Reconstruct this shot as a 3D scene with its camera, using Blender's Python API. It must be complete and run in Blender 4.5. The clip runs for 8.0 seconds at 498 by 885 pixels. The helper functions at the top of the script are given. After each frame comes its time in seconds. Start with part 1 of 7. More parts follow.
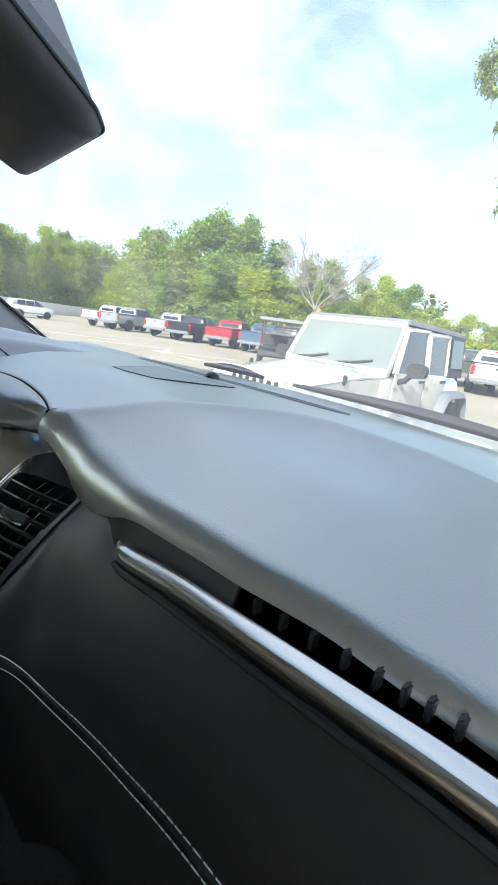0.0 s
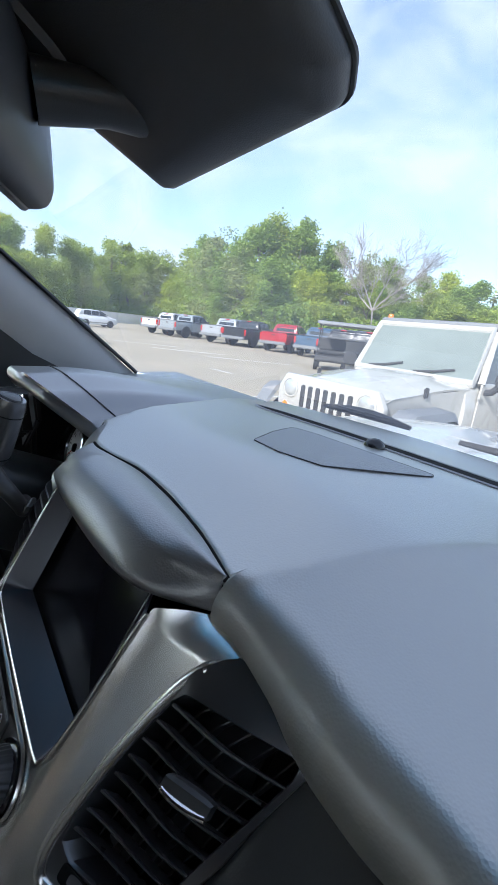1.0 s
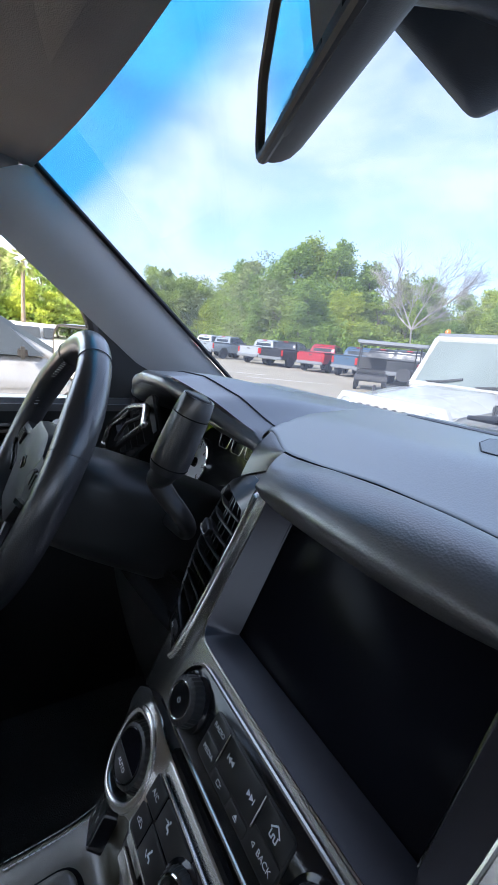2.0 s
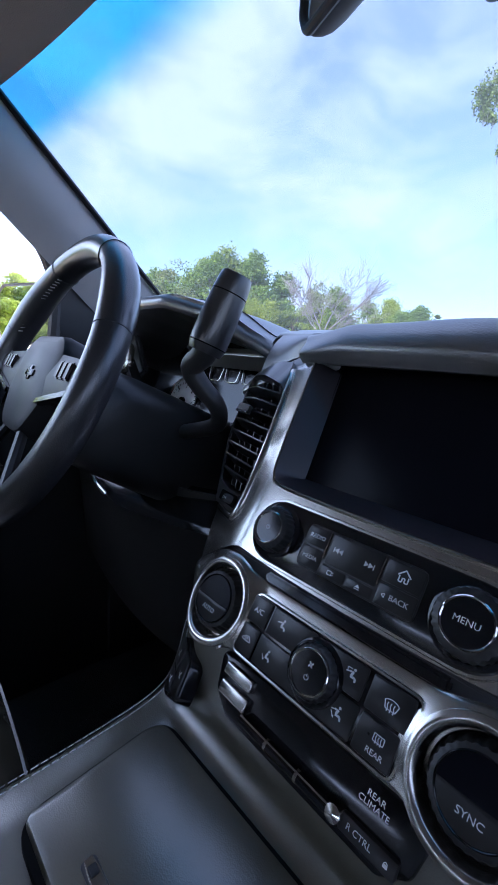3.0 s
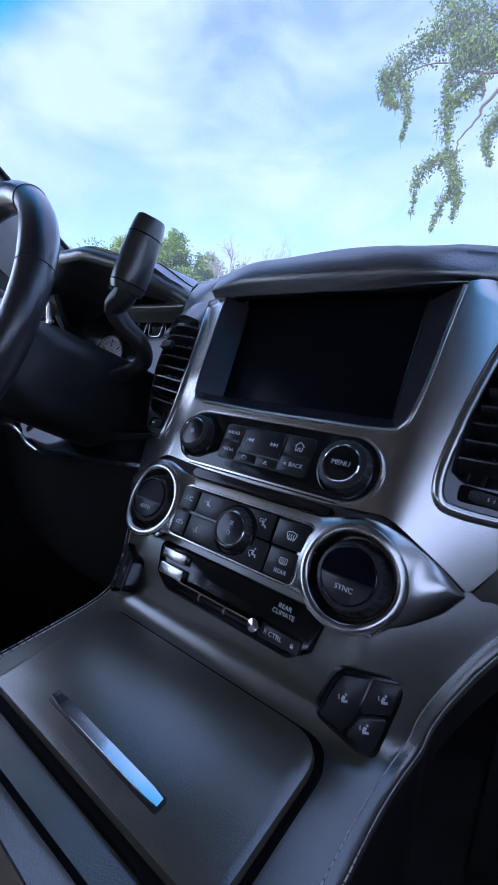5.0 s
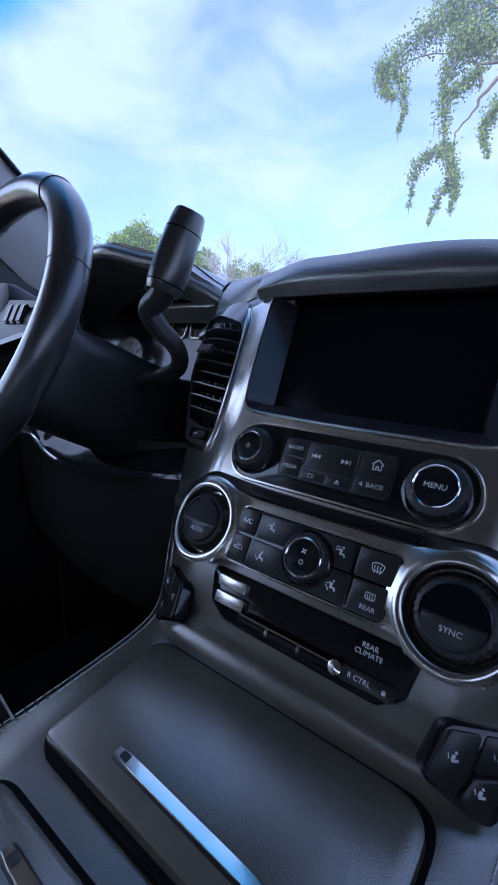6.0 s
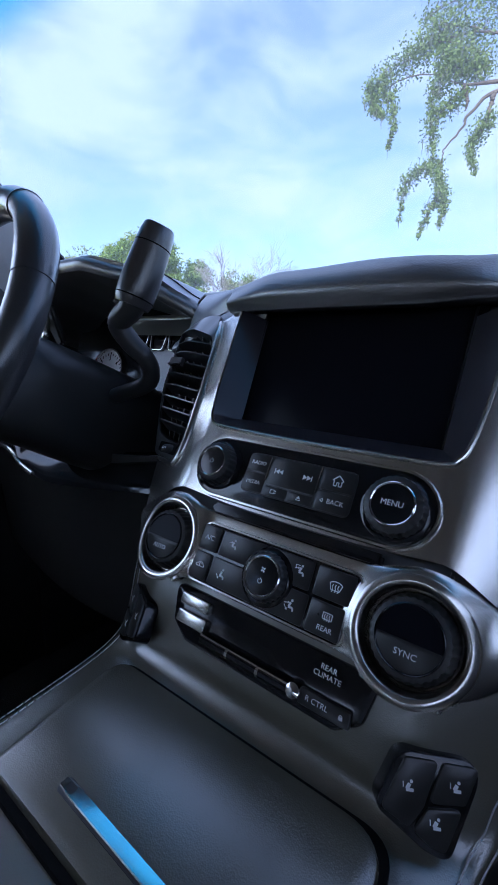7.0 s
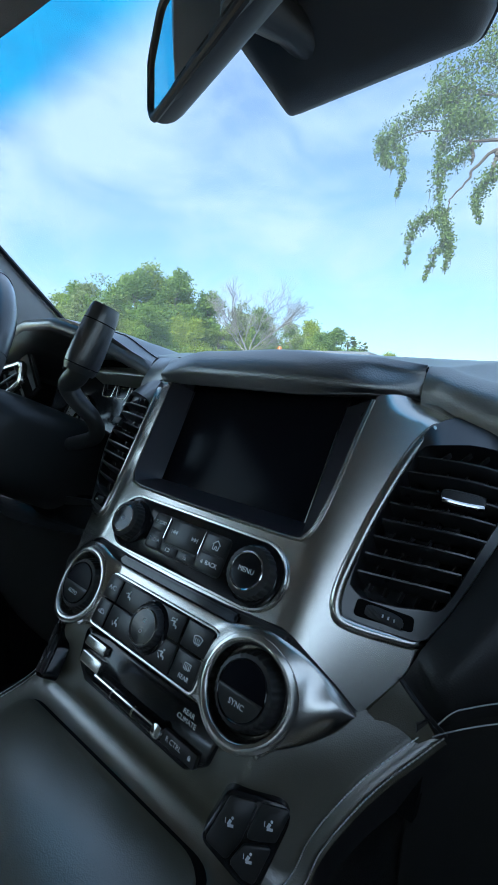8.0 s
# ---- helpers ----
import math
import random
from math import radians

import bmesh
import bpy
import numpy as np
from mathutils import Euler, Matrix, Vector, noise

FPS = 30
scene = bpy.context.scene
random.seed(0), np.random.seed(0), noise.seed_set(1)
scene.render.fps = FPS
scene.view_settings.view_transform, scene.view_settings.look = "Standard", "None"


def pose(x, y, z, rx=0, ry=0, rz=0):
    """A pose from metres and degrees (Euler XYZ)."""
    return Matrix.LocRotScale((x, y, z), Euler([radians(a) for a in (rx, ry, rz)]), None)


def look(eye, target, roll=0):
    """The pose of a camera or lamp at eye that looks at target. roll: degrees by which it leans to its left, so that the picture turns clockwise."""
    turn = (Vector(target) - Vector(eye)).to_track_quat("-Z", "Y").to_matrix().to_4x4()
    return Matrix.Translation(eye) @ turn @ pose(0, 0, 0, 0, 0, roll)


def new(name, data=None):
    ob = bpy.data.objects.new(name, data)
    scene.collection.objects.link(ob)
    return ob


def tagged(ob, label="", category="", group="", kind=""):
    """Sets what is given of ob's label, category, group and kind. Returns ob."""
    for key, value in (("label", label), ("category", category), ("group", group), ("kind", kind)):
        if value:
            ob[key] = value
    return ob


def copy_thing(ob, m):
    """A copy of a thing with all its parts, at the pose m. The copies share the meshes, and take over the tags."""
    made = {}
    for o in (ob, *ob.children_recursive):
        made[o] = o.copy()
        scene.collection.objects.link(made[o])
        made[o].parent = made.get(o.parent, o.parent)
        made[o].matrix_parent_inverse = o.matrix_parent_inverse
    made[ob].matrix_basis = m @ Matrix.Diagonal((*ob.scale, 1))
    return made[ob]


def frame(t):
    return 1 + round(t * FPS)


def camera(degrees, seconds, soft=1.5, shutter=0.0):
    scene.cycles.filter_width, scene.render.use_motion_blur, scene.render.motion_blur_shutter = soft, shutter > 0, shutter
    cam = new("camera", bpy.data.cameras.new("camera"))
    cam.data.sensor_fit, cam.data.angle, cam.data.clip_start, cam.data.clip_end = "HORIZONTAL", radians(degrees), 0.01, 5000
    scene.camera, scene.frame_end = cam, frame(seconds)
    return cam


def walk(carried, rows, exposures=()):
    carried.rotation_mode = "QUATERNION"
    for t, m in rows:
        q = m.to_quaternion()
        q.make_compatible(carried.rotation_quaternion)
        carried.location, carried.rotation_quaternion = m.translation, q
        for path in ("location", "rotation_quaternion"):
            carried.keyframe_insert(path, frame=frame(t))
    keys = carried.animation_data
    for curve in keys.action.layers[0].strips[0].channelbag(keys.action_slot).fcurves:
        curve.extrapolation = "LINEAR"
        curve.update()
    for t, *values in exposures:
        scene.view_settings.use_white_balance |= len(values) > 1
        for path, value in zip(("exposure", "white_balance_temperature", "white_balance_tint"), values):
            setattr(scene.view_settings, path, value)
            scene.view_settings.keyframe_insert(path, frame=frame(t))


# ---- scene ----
cam = camera(62.5, 8.0)
PATH = [
    (0, (0.625, 0.788, 1.401), (-0.742, 2.151, 0.879), 7.7),
    (0.5, (0.476, 0.811, 1.455), (-0.983, 2.067, 0.914), 7.1),
    (1, (0.342, 0.799, 1.448), (-1.188, 1.971, 0.912), 6.4),
    (1.5, (0.227, 0.774, 1.435), (-1.368, 1.869, 0.93), 6.4),
    (1.8, (0.174, 0.732, 1.421), (-1.46, 1.782, 0.947), 5.7),
    (2, (0.164, 0.687, 1.394), (-1.48, 1.728, 0.934), 5.7),
    (2.2, (0.154, 0.642, 1.349), (-1.484, 1.698, 0.902), 5.8),
    (3.3, (0.139, 0.549, 1.229), (-1.202, 1.978, 0.831), 3.6),
    (3.5, (0.14, 0.534, 1.214), (-1.157, 2.0, 0.802), 3.3),
    (4, (0.175, 0.531, 1.21), (-1.042, 2.057, 0.774), 3.2),
    (4.2, (0.196, 0.536, 1.209), (-1.006, 2.071, 0.762), 2.9),
    (5.3, (0.2, 0.522, 1.199), (-0.982, 2.072, 0.75), 2.6),
    (5.5, (0.18, 0.52, 1.206), (-1.002, 2.068, 0.748), 2.3),
    (6, (0.133, 0.523, 1.207), (-1.042, 2.074, 0.741), 2.1),
    (6.5, (0.118, 0.52, 1.215), (-1.046, 2.082, 0.763), 1.9),
    (7, (0.15, 0.543, 1.211), (-1.009, 2.119, 0.794), 2.2),
    (7.5, (0.197, 0.572, 1.229), (-0.949, 2.173, 0.876), 3.0),
    (8, (0.25, 0.562, 1.261), (-0.947, 2.138, 0.978), 4.7),
]
walk(cam, [(t, look(eye, target, roll)) for t, eye, target, roll in PATH],
     exposures=[(0, 2.97, 7050, 13), (0.5, 2.67, 6750, 16), (1.0, 2.62, 6450, 18), (2.2, 2.66, 6150, 23), (3.5, 2.53, 5420, 30), (6.5, 2.53, 5420, 30), (7.5, 2.43, 5600, 15), (8.0, 2.37, 5720, 6)])

# ---- world, sun, exposure ----
SUN_ELEV, SUN_ROT = radians(31), radians(165)
world = bpy.data.worlds.new("sky")
scene.world = world
world.use_nodes = True
wn, wl = world.node_tree.nodes, world.node_tree.links
wn.clear()
sky = wn.new("ShaderNodeTexSky")
sky.sky_type, sky.sun_disc = "NISHITA", False
sky.sun_elevation, sky.sun_rotation = SUN_ELEV, SUN_ROT
sky.air_density, sky.dust_density, sky.ozone_density = 1.0, 0.6, 1.0
wtc = wn.new("ShaderNodeTexCoord")
wmap = wn.new("ShaderNodeMapping")
wmap.inputs["Scale"].default_value = (1.0, 1.0, 2.2)
wl.new(wtc.outputs["Generated"], wmap.inputs["Vector"])
cloud = wn.new("ShaderNodeTexNoise")
cloud.inputs["Scale"].default_value, cloud.inputs["Detail"].default_value = 3.4, 8.0
cloud.inputs["Roughness"].default_value, cloud.inputs["Distortion"].default_value = 0.56, 0.5
wl.new(wmap.outputs["Vector"], cloud.inputs["Vector"])
cramp = wn.new("ShaderNodeValToRGB")
cramp.color_ramp.elements[0].position, cramp.color_ramp.elements[1].position = 0.40, 0.64
wl.new(cloud.outputs["Fac"], cramp.inputs["Fac"])
csca = wn.new("ShaderNodeMath")
csca.operation = "MULTIPLY_ADD"
csca.inputs[1].default_value, csca.inputs[2].default_value = 0.58, 0.26
wl.new(cramp.outputs["Color"], csca.inputs[0])
cmix = wn.new("ShaderNodeMix")
cmix.data_type = "RGBA"
cmix.inputs["B"].default_value = (6.9, 7.9, 9.6, 1)
wl.new(csca.outputs["Value"], cmix.inputs["Factor"])
sgain = wn.new("ShaderNodeMix")
sgain.data_type, sgain.blend_type = "RGBA", "MULTIPLY"
sgain.inputs["Factor"].default_value = 1.0
sgain.inputs["B"].default_value = (1.5, 1.75, 1.85, 1)
wl.new(sky.outputs["Color"], sgain.inputs["A"])
wl.new(sgain.outputs["Result"], cmix.inputs["A"])
bg = wn.new("ShaderNodeBackground")
bg.inputs["Strength"].default_value = 0.1
wl.new(cmix.outputs["Result"], bg.inputs["Color"])
wout = wn.new("ShaderNodeOutputWorld")
wl.new(bg.outputs["Background"], wout.inputs["Surface"])

sun = new("sun", bpy.data.lights.new("sun", "SUN"))
sun.data.energy, sun.data.angle, sun.data.color = 4.4, radians(2), (1.0, 0.95, 0.88)
_az = SUN_ROT
sun_dir = Vector((math.sin(_az) * math.cos(SUN_ELEV), math.cos(_az) * math.cos(SUN_ELEV), math.sin(SUN_ELEV)))
sun.matrix_world = look(sun_dir * 50, (0, 0, 0))

# ---- materials ----
def mat(name, color, rough=0.5, metal=0.0, grain=0.0, grain_size=0.002, mottle=0.12, mottle_size=0.08, spec=0.5, coat=0.0, ramp_rough=0.0, vary=0.0, brushed=None, coat_rough=0.03, coat_ior=1.5, coat_tint=(1, 1, 1), wrinkle=0.0, coat_grain=0.22):
    """A surface with colour mottling at one scale and relief at another; sizes in metres."""
    m = bpy.data.materials.new(name)
    m.use_nodes = True
    n, l = m.node_tree.nodes, m.node_tree.links
    b = n["Principled BSDF"]
    b.inputs["Base Color"].default_value = (*color, 1)
    b.inputs["Roughness"].default_value, b.inputs["Metallic"].default_value = rough, metal
    b.inputs["Specular IOR Level"].default_value, b.inputs["Coat Weight"].default_value = spec, coat
    b.inputs["Coat Tint"].default_value = (*coat_tint, 1)
    b.inputs["Coat Roughness"].default_value, b.inputs["Coat IOR"].default_value = coat_rough, coat_ior
    tc = n.new("ShaderNodeTexCoord")
    if mottle:
        t = n.new("ShaderNodeTexNoise")
        t.inputs["Scale"].default_value, t.inputs["Detail"].default_value = 1 / mottle_size, 5
        l.new(tc.outputs["Object"], t.inputs["Vector"])
        mx = n.new("ShaderNodeMix")
        mx.data_type = "RGBA"
        mx.inputs["A"].default_value = (*[min(1, v * (1 - mottle)) for v in color], 1)
        mx.inputs["B"].default_value = (*[min(1, v * (1 + mottle)) for v in color], 1)
        l.new(t.outputs["Fac"], mx.inputs["Factor"])
        src = mx.outputs["Result"]
        if vary:
            oi = n.new("ShaderNodeObjectInfo")
            hs = n.new("ShaderNodeHueSaturation")
            mr = n.new("ShaderNodeMapRange")
            mr.inputs["To Min"].default_value, mr.inputs["To Max"].default_value = 1 - vary, 1 + vary
            l.new(oi.outputs["Random"], mr.inputs["Value"])
            l.new(mr.outputs["Result"], hs.inputs["Value"])
            l.new(src, hs.inputs["Color"])
            src = hs.outputs["Color"]
        l.new(src, b.inputs["Base Color"])
        mr2 = n.new("ShaderNodeMapRange")
        mr2.inputs["To Min"].default_value, mr2.inputs["To Max"].default_value = max(0.02, rough - 0.06 - ramp_rough), min(1, rough + 0.06 + ramp_rough)
        l.new(t.outputs["Fac"], mr2.inputs["Value"])
        l.new(mr2.outputs["Result"], b.inputs["Roughness"])
    if grain:
        v = n.new("ShaderNodeTexVoronoi")
        v.inputs["Scale"].default_value = 1 / grain_size
        l.new(tc.outputs["Object"], v.inputs["Vector"])
        height = v.outputs["Distance"]
        if wrinkle:
            wr = n.new("ShaderNodeTexNoise")
            wr.inputs["Scale"].default_value, wr.inputs["Detail"].default_value = 0.28 / grain_size, 4
            wr.inputs["Roughness"].default_value, wr.inputs["Distortion"].default_value = 0.62, 1.2
            l.new(tc.outputs["Object"], wr.inputs["Vector"])
            ad = n.new("ShaderNodeMath")
            ad.operation = "MULTIPLY_ADD"
            ad.inputs[1].default_value = wrinkle
            l.new(wr.outputs["Fac"], ad.inputs[0])
            l.new(height, ad.inputs[2])
            height = ad.outputs["Value"]
        bp = n.new("ShaderNodeBump")
        bp.inputs["Strength"].default_value, bp.inputs["Distance"].default_value = grain, grain_size * 0.5
        l.new(height, bp.inputs["Height"])
        l.new(bp.outputs["Normal"], b.inputs["Normal"])
        b2 = n.new("ShaderNodeBump")
        b2.inputs["Strength"].default_value, b2.inputs["Distance"].default_value = grain * coat_grain, grain_size * 0.5
        l.new(height, b2.inputs["Height"])
        l.new(b2.outputs["Normal"], b.inputs["Coat Normal"])
    if brushed:
        mp = n.new("ShaderNodeMapping")
        mp.inputs["Scale"].default_value = brushed
        v = n.new("ShaderNodeTexNoise")
        v.inputs["Scale"].default_value = 1
        l.new(tc.outputs["Object"], mp.inputs["Vector"])
        l.new(mp.outputs["Vector"], v.inputs["Vector"])
        bp = n.new("ShaderNodeBump")
        bp.inputs["Strength"].default_value, bp.inputs["Distance"].default_value = 0.03, 0.0005
        l.new(v.outputs["Fac"], bp.inputs["Height"])
        l.new(bp.outputs["Normal"], b.inputs["Normal"])
    return m


# pad vinyl: base lightened so its colour carries the brightness of the sky
M_PAD = mat("soft_vinyl_skylit", (0.178, 0.170, 0.155), 0.50, grain=0.34, grain_size=0.0018, mottle=0.10, spec=0.5, coat=1.0, coat_rough=0.31, coat_ior=3.4, coat_tint=(0.985, 1.0, 0.92), coat_grain=0.3)
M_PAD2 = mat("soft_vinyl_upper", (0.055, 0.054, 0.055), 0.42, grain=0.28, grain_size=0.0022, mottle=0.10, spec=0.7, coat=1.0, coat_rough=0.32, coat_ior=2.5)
# same vinyl as the pad, darkened for the shaded front of the brow
M_BROW = mat("brow_vinyl_shaded", (0.050, 0.047, 0.046), 0.52, grain=0.40, grain_size=0.0018, mottle=0.10, spec=0.5, coat=1.0, coat_rough=0.36, coat_ior=3.0, coat_tint=(1.0, 0.99, 0.94), coat_grain=0.35)
M_LEATHER = mat("console_leather", (0.084, 0.079, 0.066), 0.50, grain=0.26, grain_size=0.0010, mottle=0.2, mottle_size=0.03, spec=0.5, coat=1.0, coat_rough=0.27, coat_ior=2.4, ramp_rough=0.06, coat_tint=(1.0, 0.98, 0.80), wrinkle=1.2, coat_grain=0.5)
M_KNEE = mat("knee_vinyl", (0.020, 0.019, 0.019), 0.50, grain=0.14, grain_size=0.0014, mottle=0.2, mottle_size=0.05, spec=0.30, coat=0.30, coat_rough=0.36, coat_ior=1.5)
M_GRILLE = mat("speaker_mesh", (0.045, 0.045, 0.046), 0.5, grain=0.6, grain_size=0.003, mottle=0.1, spec=0.6, coat=1.0, coat_rough=0.45, coat_ior=2.4)
M_PLASTIC = mat("black_plastic", (0.033, 0.032, 0.030), 0.34, grain=0.15, grain_size=0.001, mottle=0.1)
M_DARK = mat("dark_recess", (0.040, 0.040, 0.041), 0.6, mottle=0.2)
M_SATIN = mat("satin_graphite", (0.715, 0.695, 0.645), 0.25, metal=1.0, mottle=0.0, brushed=(40, 900, 40))
M_CHROME = mat("chrome", (0.80, 0.79, 0.76), 0.09, metal=1.0, mottle=0.03)
M_SATINCHROME = mat("satin_chrome", (0.720, 0.700, 0.650), 0.24, metal=1.0, mottle=0.05)
M_CHEEK = mat("recess_gloss", (0.036, 0.032, 0.038), 0.30, mottle=0.08, mottle_size=0.05, spec=0.5, coat=0.3, coat_rough=0.25, coat_ior=1.5)
M_VENT = mat("vent_plastic", (0.016, 0.016, 0.016), 0.30, mottle=0.1, mottle_size=0.02, spec=0.6, coat=0.8, coat_rough=0.28, coat_ior=1.7)
M_BUTTON = mat("button_black", (0.025, 0.024, 0.022), 0.30, mottle=0.1, mottle_size=0.01)
M_PIANO = mat("gloss_black", (0.012, 0.012, 0.013), 0.12, mottle=0.1, mottle_size=0.02)
M_SCREEN = mat("screen_glass", (0.008, 0.008, 0.011), 0.20, mottle=0.1, mottle_size=0.05, spec=0.05)
M_PRINT = mat("pale_print", (0.900, 0.920, 0.930), 0.5, mottle=0.05)
M_THREAD = mat("grey_thread", (0.740, 0.740, 0.730), 0.8, mottle=0.2, mottle_size=0.004)
M_WRAP = mat("wheel_leather", (0.020, 0.020, 0.021), 0.34, grain=0.2, grain_size=0.0015, mottle=0.15, mottle_size=0.03, spec=0.9, coat=1.0, coat_rough=0.24, coat_ior=1.55)
M_HEAD = mat("headliner_cloth", (0.150, 0.150, 0.155), 0.9, grain=0.4, grain_size=0.0015, mottle=0.1)
M_PILLAR = mat("pillar_trim", (0.460, 0.460, 0.455), 0.6, grain=0.25, grain_size=0.0012, mottle=0.08)
M_HOUSING = mat("sensor_cover", (0.065, 0.067, 0.070), 0.45, grain=0.2, grain_size=0.001, mottle=0.1)
M_RUBBER = mat("black_rubber", (0.050, 0.050, 0.050), 0.7, mottle=0.2, mottle_size=0.05)
M_CARPET = mat("carpet", (0.070, 0.069, 0.067), 0.95, grain=0.8, grain_size=0.003)
# near-black colour for joints and for the shade inside gaps and recesses
M_GAPSHADE = mat("gap_shade_black", (0.006, 0.006, 0.006), 0.8, mottle=0.2, mottle_size=0.02, spec=0.1)
M_RED = mat("needle_red", (0.55, 0.03, 0.03), 0.4, mottle=0.05)
M_DIAL = mat("dial_face", (0.780, 0.780, 0.780), 0.6, mottle=0.1, mottle_size=0.02)
M_MIRROR = mat("mirror_glass", (0.82, 0.90, 0.93), 0.01, metal=1.0, mottle=0.0)
M_SHELL = mat("mirror_shell", (0.035, 0.036, 0.038), 0.5, grain=0.1, grain_size=0.001, mottle=0.08)
M_WHITE = mat("white_car_paint", (0.500, 0.490, 0.445), 0.28, mottle=0.03, mottle_size=0.4, coat=0.6)


# ---- mesh helpers ----
WORLD = {}


def thing(name, base, label="", category="", group="", kind=""):
    ob = new(name)
    ob.empty_display_size = 0.05
    m = base if isinstance(base, Matrix) else Matrix.Translation(base)
    ob.matrix_basis = m
    WORLD[ob] = m
    return tagged(ob, label, category, group, kind)


def part(name, bm, material, parent=None, label="", local=False, smooth=True, mods=(), sharp=35, inward=None):
    """Links a bmesh as one mesh object under a thing or a part; vertices in the world's metres unless local."""
    me = bpy.data.meshes.new(name)
    if parent is not None and not local:
        bm.transform(WORLD[parent].inverted())
    bmesh.ops.recalc_face_normals(bm, faces=bm.faces)
    if inward is not None:
        bm.faces.ensure_lookup_table()
        f0 = bm.faces[len(bm.faces) // 2]
        if f0.normal.dot(inward - f0.calc_center_median()) < 0:
            bmesh.ops.reverse_faces(bm, faces=bm.faces)
    if smooth:
        for f in bm.faces:
            f.smooth = True
        for e in bm.edges:
            if len(e.link_faces) == 2 and e.calc_face_angle(0) > radians(sharp):
                e.smooth = False
            elif len(e.link_faces) == 1:
                e.smooth = False
    bm.to_mesh(me)
    bm.free()
    for mm in (material if isinstance(material, (list, tuple)) else [material]):
        me.materials.append(mm)
    ob = new(name, me)
    if parent is not None:
        ob.parent = parent
        WORLD[ob] = WORLD[parent]
    else:
        WORLD[ob] = Matrix.Identity(4)
    for kind, value in mods:
        md = ob.modifiers.new(kind, kind)
        if kind == "SOLIDIFY":
            md.thickness, md.offset = value, -1
        if kind == "BEVEL":
            md.width, md.segments, md.limit_method = value, 2, "ANGLE"
        if kind == "SUBSURF":
            md.levels = md.render_levels = value
    if label:
        tagged(ob, label)
    return ob


def lerp_table(table, x):
    if x <= table[0][0]:
        return table[0][1]
    for (x0, y0), (x1, y1) in zip(table, table[1:]):
        if x <= x1:
            k = (x - x0) / (x1 - x0)
            k = k * k * (3 - 2 * k) * 0.4 + k * 0.6
            return y0 + (y1 - y0) * k
    return table[-1][1]


def smooth01(v):
    v = max(0.0, min(1.0, v))
    return v * v * (3 - 2 * v)


def sheet(f, us, vs, bm=None):
    """A quad sheet through f(u, v)."""
    bm = bm or bmesh.new()
    rows = [[bm.verts.new(f(u, v)) for v in vs] for u in us]
    for r0, r1 in zip(rows, rows[1:]):
        for i in range(len(vs) - 1):
            bm.faces.new((r0[i], r1[i], r1[i + 1], r0[i + 1]))
    return bm


def span(a, b, n):
    return [a + (b - a) * i / (n - 1) for i in range(n)]


def loft(rings, bm=None, closed=True, caps=True):
    bm = bm or bmesh.new()
    vs = [[bm.verts.new(p) for p in r] for r in rings]
    n = len(rings[0])
    for r0, r1 in zip(vs, vs[1:]):
        for i in range(n if closed else n - 1):
            j = (i + 1) % n
            bm.faces.new((r0[i], r0[j], r1[j], r1[i]))
    if caps and closed:
        bm.faces.new(vs[0][::-1])
        bm.faces.new(vs[-1])
    return bm


def box(bm, c, s, bevel=0.0, m=None):
    made = bmesh.ops.create_cube(bm, size=1.0)["verts"]
    bmesh.ops.scale(bm, vec=s, verts=made)
    if bevel:
        es = list({e for v in made for e in v.link_edges})
        made = list({v for f in bmesh.ops.bevel(bm, geom=es, offset=bevel, segments=2, affect="EDGES")["faces"] for v in f.verts} | {v for v in made if v.is_valid})
    bmesh.ops.translate(bm, vec=c, verts=made)
    if m is not None:
        bmesh.ops.transform(bm, matrix=m, verts=made)
    return bm


def tube(points, radius, seg=10, bm=None, flat=1.0, caps=True):
    """A round bar along points; radius is one number or one for each point."""
    bm = bm or bmesh.new()
    pts = [Vector(p) for p in points]
    rings, up = [], None
    for i, p in enumerate(pts):
        d = (pts[min(i + 1, len(pts) - 1)] - pts[max(i - 1, 0)]).normalized()
        if up is None:
            up = d.orthogonal().normalized()
        side = d.cross(up).normalized()
        up = side.cross(d).normalized()
        r = radius[i] if isinstance(radius, (list, tuple)) else radius
        rings.append([p + up * (r * math.cos(a)) + side * (r * flat * math.sin(a)) for a in [2 * math.pi * k / seg for k in range(seg)]])
    return loft(rings, bm, True, caps)


def curve_pts(pts, n):
    """A smooth line of n points through pts (Catmull-Rom)."""
    p = [Vector(q) for q in pts]
    p = [p[0] * 2 - p[1]] + p + [p[-1] * 2 - p[-2]]
    out = []
    m = len(p) - 3
    for k in range(n):
        s = k / (n - 1) * m
        i = min(int(s), m - 1)
        t = s - i
        a, b, c, d = p[i:i + 4]
        out.append(0.5 * ((2 * b) + (c - a) * t + (2 * a - 5 * b + 4 * c - d) * t * t + (3 * b - a - 3 * c + d) * t ** 3))
    return out


def lathe(profile, seg=40, bm=None, m=None, caps=True):
    """A turned body about z; profile of (radius, z)."""
    rings = [[Vector((r * math.cos(2 * math.pi * k / seg), r * math.sin(2 * math.pi * k / seg), z)) for k in range(seg)] for r, z in profile]
    if m is not None:
        rings = [[m @ p for p in r] for r in rings]
    return loft(rings, bm, True, caps)


